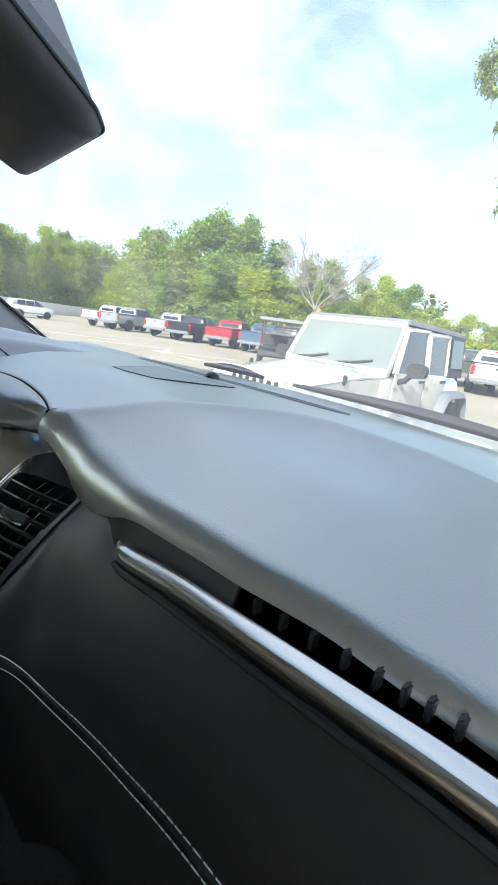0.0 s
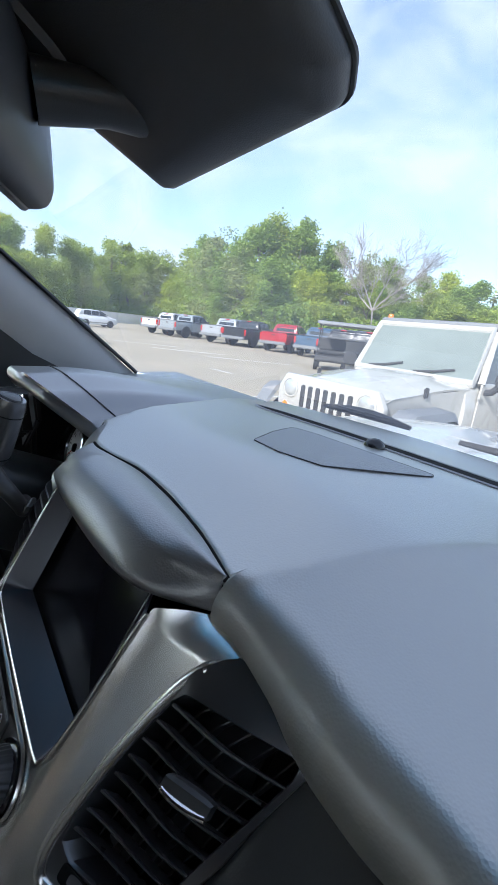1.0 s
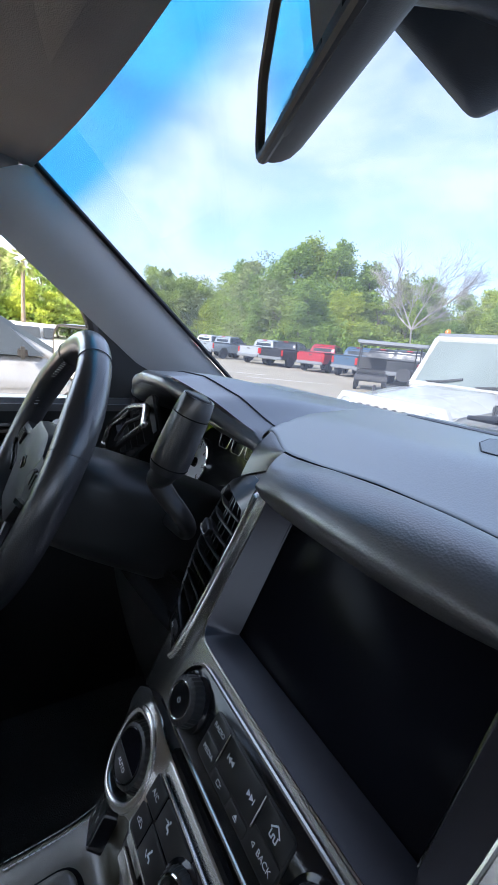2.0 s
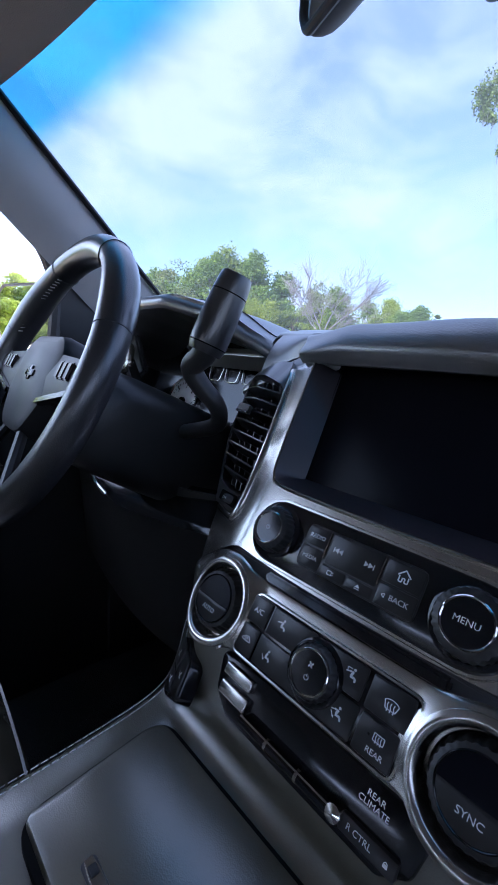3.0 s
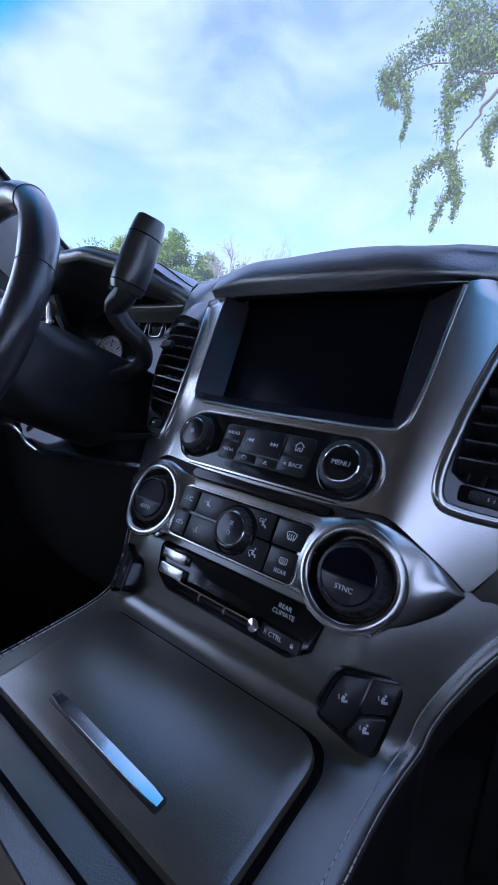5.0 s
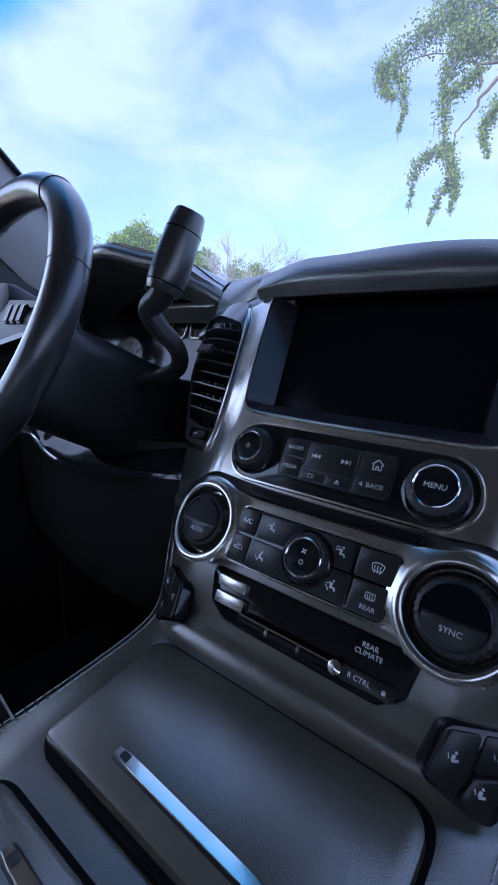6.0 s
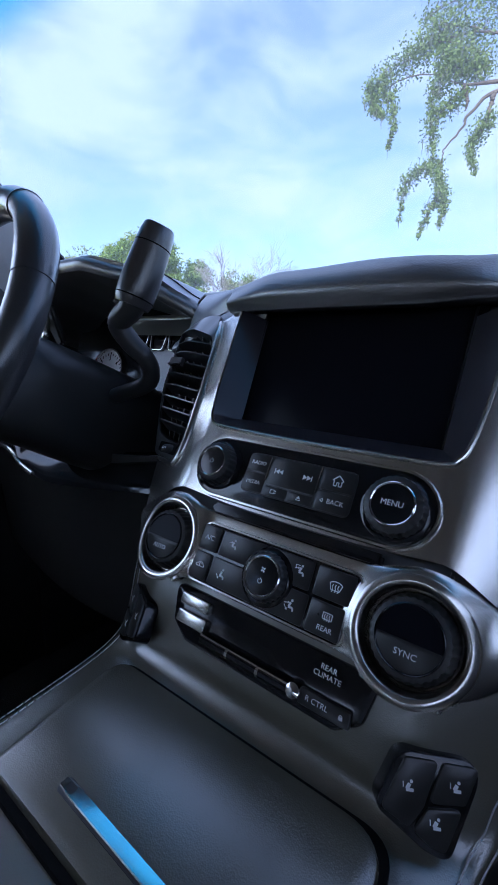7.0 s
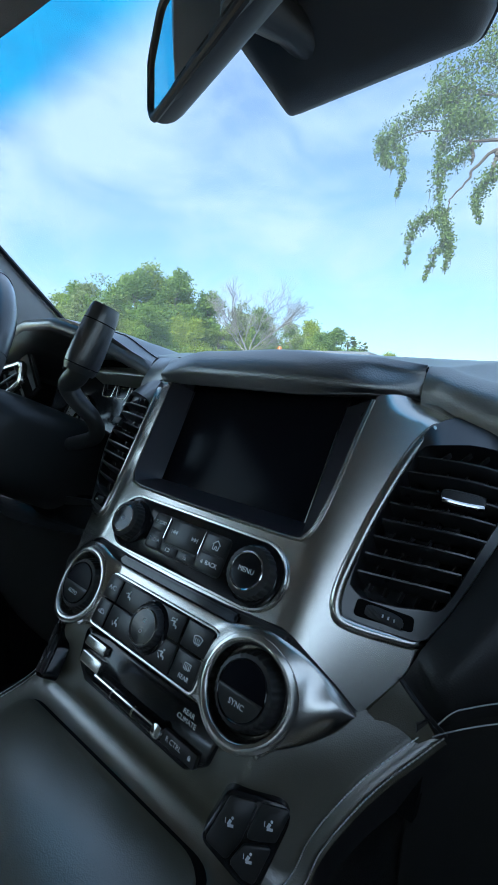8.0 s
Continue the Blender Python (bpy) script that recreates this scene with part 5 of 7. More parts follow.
for i in range(5):
    a_ = Vector((-0.765 + 0.042 * i, 0.922, 1.188 + 0.0165 * i))
    part("slat", loft([[a_ + Vector((x, y, z)) for x, z in ((-0.002, 0.0), (0.0, 0.002), (0.045, -0.050), (0.043, -0.052))] for y in (-0.006, 0.012)]), M_PLASTIC, ov)
part("divider", tube([(-0.765, 0.915, 1.155), (-0.68, 0.917, 1.212), (-0.585, 0.918, 1.245)], 0.0035, 8), M_PLASTIC, ov)
bm = bmesh.new()
box(bm, (0, 0, 0), (0.24, 0.012, 0.085), 0.004, Matrix.Translation((-0.685, 0.948, 1.196)) @ Matrix.Rotation(radians(-30), 4, "Y"))
part("duct", bm, M_DARK, ov)

# ---- inside mirror and sensor cover ----
mir = thing("rear_view_mirror", (-0.02, 0.93, 1.62), "black rear-view mirror with a row of buttons under the glass", "mirror")
mc = Vector((-0.0335, 0.830, 1.583))
mn = Vector((-0.33, -0.94, -0.05)).normalized()
mr = Vector((1, 0, 0))
mr = (mr - mn * mr.dot(mn)).normalized()
mu = mn.cross(mr) * -1
if mu.z < 0:
    mu = -mu
MM = Matrix((mr, mu, mr.cross(mu))).transposed().to_4x4()
MM.translation = mc
sgn = 1 if (MM.to_3x3() @ Vector((0, 0, 1))).dot(mn) > 0 else -1
o = rounded(V2((-138, -36), (-130, -50), (98, -52), (110, -40), (110, 8), (90, 40), (-106, 44), (-138, 10)), 0.022, 8)
rings = []
for z, k in ((0.0, 0.985), (0.002, 1.0), (0.008, 1.0), (0.014, 0.985), (0.020, 0.95), (0.025, 0.88), (0.029, 0.78), (0.032, 0.6), (0.034, 0.3)):
    rings.append([MM @ Vector((p.x * k, p.y * k, -sgn * z)) for p in o])
part("shell", loft(rings), M_SHELL, mir, "soft grey-black mirror shell")
g = [p * 0.945 for p in o]
g = [Vector((p.x, max(p.y, -0.042))) for p in g]
bm = slab(g, 0.0004, 0.0016)
bm.transform(MM @ Matrix.Diagonal((1, 1, sgn, 1)))
part("glass", bm, M_MIRROR, mir, "mirror glass", smooth=False)
fr = [MM @ Vector((p.x * 0.972, p.y * 0.968, sgn * 0.001)) for p in o]
part("bezel", tube(fr + fr[:2], 0.0046, 10), M_SHELL, mir)
rings = []
for k in span(-0.085, 0.085, 12):
    w = 1 - 0.6 * (abs(k) / 0.085) ** 6
    rings.append([MM @ Vector((k, -0.0465 + y * w, sgn * z * w)) for y, z in ((0.0055, 0.0), (0.0055, 0.002), (0.003, 0.0042), (-0.004, 0.0042), (-0.008, 0.001), (-0.008, -0.004))])
chin = part("chin", loft(rings), M_SHELL, mir)
for i in range(3):
    part("mirror_button", box(bmesh.new(), (-0.045 + i * 0.045, -0.047, sgn * 0.0039), (0.022, 0.006, 0.0016), 0.0006, MM), M_PIANO, chin)
part("stem", tube([mc + Vector((0.02, 0.030, 0.0)), (-0.005, 0.905, 1.590), (0.005, 0.960, 1.596)], [0.019, 0.016, 0.020], 16), M_PLASTIC, mir)

sens = thing("sensor_cover", (0.03, 1.05, 1.65), "dark moulded camera and sensor cover on the windshield", "sensor cover")
SD = Vector((0, -0.843, 0.538))
SN = Vector((0.04, 0.538, 0.843)).normalized()


def sens_pt(x, k, d):
    return Vector((x, 0.981 + (x + 0.043) * 0.077, 1.563 + (x + 0.043) * 0.0714)) + SD * k + SN * d


o_s = rounded([Vector(p) for p in ((-0.046, 0.0), (0.140, 0.0), (0.153, 0.018), (0.158, 0.30), (-0.15, 0.30), (-0.072, 0.085))], [0.010, 0.014, 0.014, 0.01, 0.01, 0.03])
cen = Vector((0.04, 0.15))
rings = [[sens_pt(*(cen + (p - cen) * k), d) for p in o_s] for d, k in ((-0.020, 0.80), (-0.018, 0.86), (-0.012, 0.95), (-0.006, 0.985), (0.0, 1.0), (0.006, 1.0), (0.010, 0.97), (0.08, 0.5))]
part("cover", loft(rings), M_HOUSING, sens, sharp=50)
part("seam_band", tube([sens_pt(*(cen + (p - cen) * 1.003), 0.006) for p in o_s] , 0.0022, 6), M_RUBBER, sens)
rings = [[sens_pt(-0.02 + dx * w, 0.10 + k, -0.024 + dz) for dx, dz in ((-0.012, 0.008), (-0.010, -0.002), (0.010, -0.002), (0.012, 0.008))] for k, w in ((0, 0.5), (0.02, 1), (0.09, 1), (0.11, 0.5))]
part("ridge", loft(rings), M_HOUSING, sens)

# ---- windshield, pillars, roof ----
def ws_pt(u, v):
    """u across from -1 to 1, v from the cowl up to the header."""
    half = 0.85 - 0.07 * v
    y = 1.555 - 0.695 * v - (0.305 - 0.21 * v) * abs(u) ** 2.2
    z = 1.262 + 0.440 * v + (0.025 - 0.052 * v) * u * u
    return Vector((half * u, y, z))


m_glass = bpy.data.materials.new("windshield_glass")
m_glass.use_nodes = True
gn, gl = m_glass.node_tree.nodes, m_glass.node_tree.links
gn.clear()
tr = gn.new("ShaderNodeBsdfTransparent")
gg = gn.new("ShaderNodeBsdfGlossy")
gg.inputs["Roughness"].default_value = 0.02
fr = gn.new("ShaderNodeFresnel")
fr.inputs["IOR"].default_value = 1.18
mx = gn.new("ShaderNodeMixShader")
go = gn.new("ShaderNodeOutputMaterial")
gt = gn.new("ShaderNodeTexCoord")
sp = gn.new("ShaderNodeSeparateXYZ")
gl.new(gt.outputs["UV"], sp.inputs["Vector"])
gr = gn.new("ShaderNodeValToRGB")
gr.color_ramp.interpolation = "EASE"
gr.color_ramp.elements[0].position, gr.color_ramp.elements[0].color = 0.895, (0.208, 0.226, 0.234, 1)
gr.color_ramp.elements[1].position, gr.color_ramp.elements[1].color = 0.985, (0.0, 0.130, 0.196, 1)
bow2 = gn.new("ShaderNodeMath")
bow2.operation = "POWER"
bow2.inputs[1].default_value = 2.0
gl.new(sp.outputs["X"], bow2.inputs[0])
band = gn.new("ShaderNodeMath")
band.operation = "MULTIPLY_ADD"
band.inputs[1].default_value = 0.08
gl.new(bow2.outputs["Value"], band.inputs[0])
gl.new(sp.outputs["Y"], band.inputs[2])
gl.new(band.outputs["Value"], gr.inputs["Fac"])
gl.new(gr.outputs["Color"], tr.inputs["Color"])
# uneven translucent film that paints a pale glare haze over the view
veil = gn.new("ShaderNodeBsdfTranslucent")
veil.inputs["Color"].default_value = (0.80, 0.82, 0.84, 1)
film = gn.new("ShaderNodeMixShader")
veil_noise = gn.new("ShaderNodeTexNoise")
veil_noise.inputs["Scale"].default_value, veil_noise.inputs["Detail"].default_value = 7.0, 4.0
gl.new(gt.outputs["Object"], veil_noise.inputs["Vector"])
dmap = gn.new("ShaderNodeMapRange")
dmap.inputs["To Min"].default_value, dmap.inputs["To Max"].default_value = 0.016, 0.052
gl.new(veil_noise.outputs["Fac"], dmap.inputs["Value"])
gl.new(dmap.outputs["Result"], film.inputs["Fac"])
gl.new(tr.outputs["BSDF"], film.inputs[1])
gl.new(veil.outputs["BSDF"], film.inputs[2])
gl.new(fr.outputs["Fac"], mx.inputs["Fac"])
gl.new(film.outputs["Shader"], mx.inputs[1])
gl.new(gg.outputs["BSDF"], mx.inputs[2])
gl.new(mx.outputs["Shader"], go.inputs["Surface"])


def glass_sheet(f, us, vs):
    bm = sheet(f, us, vs)
    lay = bm.loops.layers.uv.new("UVMap")
    n = len(vs)
    bm.verts.index_update()
    for fc in bm.faces:
        for lp in fc.loops:
            i = lp.vert.index
            lp[lay].uv = (us[i // n], vs[i % n])
    return bm


ws = part("windshield", glass_sheet(ws_pt, span(-1, 1, 40), span(0, 1.04, 25)), m_glass, inward=Vector((0, 0.5, 1.2)))
ws.visible_shadow = False
tagged(ws, "curved clear windshield with a blue shade band along its top", "windshield", kind="structure")

M_FRIT = mat("black_frit", (0.004, 0.004, 0.004), 0.3, mottle=0.0)


def frame_side(s):
    vs = span(-0.06, 1.0, 40)

    def f(u, v):
        p = ws_pt(s, v)
        q = p + Vector((s * 0.02, -0.23 + 0.12 * v, 0.02 - 0.095 * v))
        c = p.lerp(q, u)
        c += Vector((-s * 0.018, -0.006, 0.010)) * math.sin(max(0, u) * math.pi) + Vector((0, -0.006, -0.002))
        return c
    bm = sheet(f, span(-0.02, 1, 14), vs)
    return bm


for s, nm in ((-1, "pillar_left"), (1, "pillar_right")):
    tagged(part(nm, frame_side(s), M_PILLAR, mods=(("SOLIDIFY", 0.006),)), "grey moulded trim of the windshield pillar", "pillar", kind="structure")
    pts = [ws_pt(s * 0.985, v) + Vector((0, -0.004, -0.001)) for v in span(0, 1, 40)]
    tagged(part("trim_" + nm[7:], tube(pts, 0.006, 6), M_FRIT), "black edge band of the windshield glass", "trim", kind="structure")

def roof_pt(u, v):
    x = 0.80 * u
    hp = ws_pt(u, 1.022)
    y = hp.y + 0.004 + (-3.2 - hp.y) * v
    z = hp.z - 0.004 + 0.09 * (1 - math.exp(-v * 7)) - 0.10 * abs(u) ** 6 * smooth01(v * 6)
    return (hp.x * (1 - 0) + (x * 1.04 - hp.x) * smooth01(v * 5), y, z)


tagged(part("ceiling", sheet(roof_pt, span(-1, 1, 30), [0, 0.01, 0.02, 0.04, 0.07, 0.1, 0.15, 0.2, 0.35, 0.5, 0.75, 1]), M_HEAD, mods=(("SOLIDIFY", 0.012),)), "dark grey cloth headliner", "headliner", kind="structure")
hdr = [ws_pt(u, 1.020) + Vector((0, -0.004, -0.004)) for u in span(-1, 1, 40)]
tagged(part("trim_header", tube(hdr, 0.006, 6), M_FRIT), "black edge band under the roof header", "trim", kind="structure")
for s, nm in ((-1, "left"), (1, "right")):
    rail_ = curve_pts([(s * 0.79, 0.74, 1.676), (s * 0.80, 0.66, 1.684), (s * 0.81, 0.45, 1.690), (s * 0.82, -0.2, 1.70), (s * 0.82, -3.1, 1.70)], 40)
    tagged(part("trim_roof_" + nm, tube(rail_, [0.022 + 0.023 * min(1, i / 10) for i in range(40)], 14), M_HEAD), "grey cloth-covered roof side rail", "trim", kind="structure")
visor = thing("sun_visor", (-0.42, 0.66, 1.72), "folded grey cloth sun visor", "sun visor")
bm = slab(rounded(V2((-690, 640), (-180, 660), (-180, 790), (-690, 730)), 0.02), 1.700, 1.715, 0.005, bend=lambda x, y: (0.74 - y) * 0.35)
part("panel", bm, M_HEAD, visor)

# ---- driver's door ----
door = thing("driver_door", (-0.88, 0.4, 0.4), "black driver's door panel with an open view through the side window", "car door")
bm = sheet(lambda u, v: (-0.86 - 0.012 * math.sin(v * 5) - 0.02 * (1 - v), 1.05 - 1.3 * u, 0.33 + 0.895 * v), span(0, 1, 16), span(0, 1, 16))
panel = part("door_panel", bm, M_PLASTIC, door, mods=(("SOLIDIFY", 0.05),))
bm = bmesh.new()
box(bm, (-0.865, 0.36, 1.222), (0.075, 1.32, 0.03), 0.012)
part("sill", bm, M_PAD2, door, "soft black window sill")
part("armrest", box(bmesh.new(), (-0.80, 0.40, 1.00), (0.10, 0.70, 0.06), 0.02), M_LEATHER, door)
part("inner_handle", tube(curve_pts([(-0.842, 0.80, 1.155), (-0.836, 0.74, 1.165), (-0.838, 0.68, 1.160)], 12), 0.008, 8), M_CHROME, door, "chrome inner handle")
bm = slab(rounded(V2((640, 1120), (830, 1130), (815, 1185), (650, 1180)), 0.02), 0, 0.006, 0.002)
bm.transform(Matrix(((0, 0, 1, -0.852), (1, 0, 0, 0), (0, 1, 0, 0), (0, 0, 0, 1))))
part("handle_bezel", bm, M_PIANO, door)
# black mirror sail between pillar and door
bm = bmesh.new()
vs = [bm.verts.new(p) for p in ((-0.86, 0.90, 1.235), (-0.86, 1.16, 1.235), (-0.85, 1.08, 1.33), (-0.855, 0.885, 1.45), (-0.86, 0.87, 1.45))]
bm.faces.new(vs)
part("mirror_sail", bm, M_PLASTIC, door, "black triangular trim before the window", mods=(("SOLIDIFY", 0.02),))
part("window_frame", tube(curve_pts([(-0.872, 0.88, 1.235), (-0.868, 0.882, 1.40), (-0.845, 0.80, 1.52), (-0.80, 0.62, 1.645), (-0.78, 0.2, 1.69), (-0.78, -0.3, 1.69)], 50), 0.014, 8), M_RUBBER, door)

OM = Matrix.Translation((-1.05, 0.88, 1.326)) @ Matrix.Rotation(radians(17.5), 4, "Z") @ Matrix.Rotation(math.pi / 2, 4, "X")
om = thing("door_mirror", OM, "black folded-out door mirror on the driver's side", "door mirror")
o = rounded(V2((-118, -74), (104, -74), (118, 40), (96, 74), (-92, 74), (-122, 44)), 0.035)
rings = [[Vector((p.x * k, p.y * k, -dz)) for p in o] for dz, k in ((-0.010, 0.95), (-0.014, 1.0), (0.02, 1.04), (0.08, 0.92), (0.11, 0.55))]
part("shell", loft(rings), M_PLASTIC, om, local=True)
part("glass", slab([p * 0.90 for p in o], 0.0142, 0.016), M_MIRROR, om, "mirror glass", local=True, smooth=False)
part("arm", tube([(-0.88, 0.99, 1.24), (-0.95, 0.98, 1.25), (-1.0, 0.95, 1.27)], 0.03, 10), M_PLASTIC, om)

# ---- seats, floor, cabin shell ----
def seat(x):
    st = thing("front_seat", (x, 0.2, 0.35), "black leather front seat with stitched bolsters", "seat", "front seats")
    rings = []
    for y, w, z in ((0.665, 0.19, 0.80), (0.63, 0.23, 0.85), (0.52, 0.25, 0.875), (0.20, 0.25, 0.85), (-0.05, 0.24, 0.83)):
        rings.append([Vector((x + w * math.copysign(abs(math.cos(t)) ** 0.5, math.cos(t)), y, z - 0.10 + (0.10 + 0.03 * abs(math.cos(t)) ** 4) * math.copysign(abs(math.sin(t)) ** 0.5, math.sin(t)))) for t in [2 * math.pi * i / 28 for i in range(28)]])
    part("cushion", loft(rings), M_LEATHER, st)
    rings = []
    for z, w, y in ((0.84, 0.24, -0.08), (1.0, 0.26, -0.12), (1.25, 0.25, -0.18), (1.40, 0.20, -0.22), (1.44, 0.12, -0.23)):
        rings.append([Vector((x + w * math.copysign(abs(math.cos(t)) ** 0.5, math.cos(t)), y + 0.07 * math.copysign(abs(math.sin(t)) ** 0.6, math.sin(t)), z)) for t in [2 * math.pi * i / 28 for i in range(28)]])
    part("backrest", loft(rings), M_LEATHER, st)
    pts = [Vector((x + 0.19 * math.cos(t), 0.655, 0.80 + 0.05 * math.sin(t))) for t in span(0.2, math.pi - 0.2, 20)]
    part("piping", tube(pts, 0.0015, 6), M_THREAD, st, "pale seam on the front edge")
    part("base", box(bmesh.new(), (x, 0.2, 0.52), (0.40, 0.5, 0.34), 0.03), M_RUBBER, st)
    return st


seat(-0.42)
seat(0.46)
bm = bmesh.new()
box(bm, (0, -0.6, 0.35), (1.76, 4.6, 0.04), 0.0)
tagged(part("floor", bm, M_CARPET), "black carpeted vehicle floor", "floor", kind="structure")
# wall_right, out of view, is raised to block low light on the stack
for nm, c, s in (("wall_front", (0, 1.42, 0.80), (1.76, 0.03, 0.92)), ("wall_back", (0, -3.22, 0.78), (1.76, 0.04, 0.9)), ("wall_kick", (-0.89, 1.25, 0.74), (0.04, 0.46, 0.90)), ("wall_left", (-0.90, -1.75, 0.80), (0.04, 3.0, 0.86)), ("wall_right", (0.90, -0.9, 0.85), (0.04, 4.6, 0.96))):
    bm = bmesh.new()
    box(bm, c, s)
    tagged(part(nm, bm, M_DARK), "dark inner side of the vehicle body", "body shell", kind="structure")
bm = bmesh.new()
for x in (-0.86, 0.86):
    for y, w in ((-0.42, 0.14), (-1.7, 0.2), (-3.0, 0.4)):
        box(bm, (x, y, 1.45), (0.06, w, 0.56), 0.01)
tagged(part("wall_pillars", bm, M_PILLAR), "grey side pillars of the cabin", "pillar", kind="structure")

def tint_mat(name, tint):
    m = bpy.data.materials.new(name)
    m.use_nodes = True
    n, l = m.node_tree.nodes, m.node_tree.links
    n.clear()
    t_, g_, x_, o_ = n.new("ShaderNodeBsdfTransparent"), n.new("ShaderNodeBsdfGlossy"), n.new("ShaderNodeMixShader"), n.new("ShaderNodeOutputMaterial")
    t_.inputs["Color"].default_value = (*tint, 1)
    g_.inputs["Roughness"].default_value = 0.02
    x_.inputs["Fac"].default_value = 0.05
    l.new(t_.outputs["BSDF"], x_.inputs[1])
    l.new(g_.outputs["BSDF"], x_.inputs[2])
    l.new(x_.outputs["Shader"], o_.inputs["Surface"])
    return m


# tints chosen by how much daylight each pane should let in
M_DIMGLASS = tint_mat("dimming_glass", (0.52, 0.515, 0.50))
M_REAR = tint_mat("rear_dimming_glass", (0.22, 0.22, 0.215))
M_SIDE = tint_mat("side_glass", (0.60, 0.585, 0.56))
M_CLEAR = tint_mat("clear_side_glass", (0.90, 0.87, 0.80))
# panes out of view, added to dim light from the sides and behind
WIN = [("window_2", (0.87, -1.02, 1.465), (0.006, 1.06, 0.46), M_DIMGLASS), ("window_3", (0.87, -2.2, 1.465), (0.006, 1.2, 0.46), M_DIMGLASS), ("window_4", (-0.87, -1.02, 1.465), (0.006, 1.06, 0.46), M_DIMGLASS), ("window_5", (-0.87, -2.2, 1.465), (0.006, 1.2, 0.46), M_DIMGLASS), ("window_6", (0, -3.21, 1.465), (1.7, 0.006, 0.48), M_REAR)]
for nm, c, s, mt in WIN:
    tagged(part(nm, box(bmesh.new(), c, s), mt, smooth=False), "unseen cabin window glass, tinted to hold back daylight", "window", kind="structure")

# window_1 is out of view; its tint limits light from the right
for nm, sx, mt in (("window_1", 0.872, M_SIDE), ("window_7", -0.872, M_CLEAR)):
    o = [Vector(p) for p in ((-0.36, 1.225), (0.88, 1.225), (0.875, 1.40), (0.80, 1.51), (0.62, 1.635), (0.2, 1.68), (-0.36, 1.685))]
    bm = loft([[Vector((sx + dx - math.copysign(0.16 * max(0, p.y - 1.3) ** 1.0, sx) * 0.5, p.x, p.y)) for p in o] for dx in (0.0, 0.005)])
    tagged(part(nm, bm, mt, smooth=False), "clear side window glass of the front door", "window", kind="structure")

# out of view: added band that cuts light at the passenger window's top
def door_frame(u, v):
    q = curve_pts([(0.856, 0.86, 1.26), (0.852, 0.84, 1.40), (0.835, 0.76, 1.50), (0.81, 0.60, 1.60), (0.80, 0.2, 1.635), (0.80, -0.40, 1.635)], 40)[round(u * 39)]
    return (q.x - 0.03 * v * (1 - v), q.y + 0.07 * v * (1 - smooth01((0.76 - q.y) / 0.2)), q.z + 0.06 * v)


tagged(part("trim_blocker_right", sheet(door_frame, span(0, 1, 40), span(0, 1, 6)), M_RUBBER, mods=(("SOLIDIFY", 0.02),)), "unseen black frame added to block light above the passenger window", "trim", kind="structure")

# bonnet, cowl and wipers
bonnet = thing("bonnet", (0, 2.4, 1.0), "glossy white bonnet of the vehicle beyond the windshield", "bonnet")
def bon(u, v):
    x = 0.88 * u
    y = 1.62 + 1.45 * v - 0.16 * u * u * (1 - v) - 0.12 * u * u * v
    z = 1.185 - 0.03 * v - 0.10 * v ** 3 - 0.07 * abs(u) ** 4 + 0.018 * smooth01((abs(u) - 0.35) / 0.15) * (1 - smooth01((abs(u) - 0.75) / 0.15))
    return (x, y, z)
part("panel", sheet(bon, span(-1, 1, 40), span(0, 1, 24)), M_WHITE, bonnet, mods=(("SOLIDIFY", 0.01),))
cowl = tagged(part("trim_cowl", sheet(lambda u, v: ws_pt(u, 0) + Vector((0, -0.02 + 0.11 * v, -0.012 - 0.03 * v)), span(-1, 1, 30), [0, 0.3, 0.6, 1]), M_FRIT, mods=(("SOLIDIFY", 0.01),)), "black plastic cowl under the windshield", "trim", kind="structure")
for x0, x1 in ((-0.31, -0.10), (0.0, 0.62)):
    wp = thing("wiper", (x0, 1.57, 1.27), "black windshield wiper lying on the cowl", "wiper", "wipers")
    pts = [ws_pt(x / 0.86, 0.045) + Vector((0, 0.008, 0.010 + 0.006 * math.sin((x - x0) / (x1 - x0) * math.pi))) for x in span(x0, x1, 16)]
    part("arm", tube(pts, [0.005 + 0.007 * math.sin(i / 15 * math.pi) for i in range(16)], 8, flat=0.7), M_RUBBER, wp)


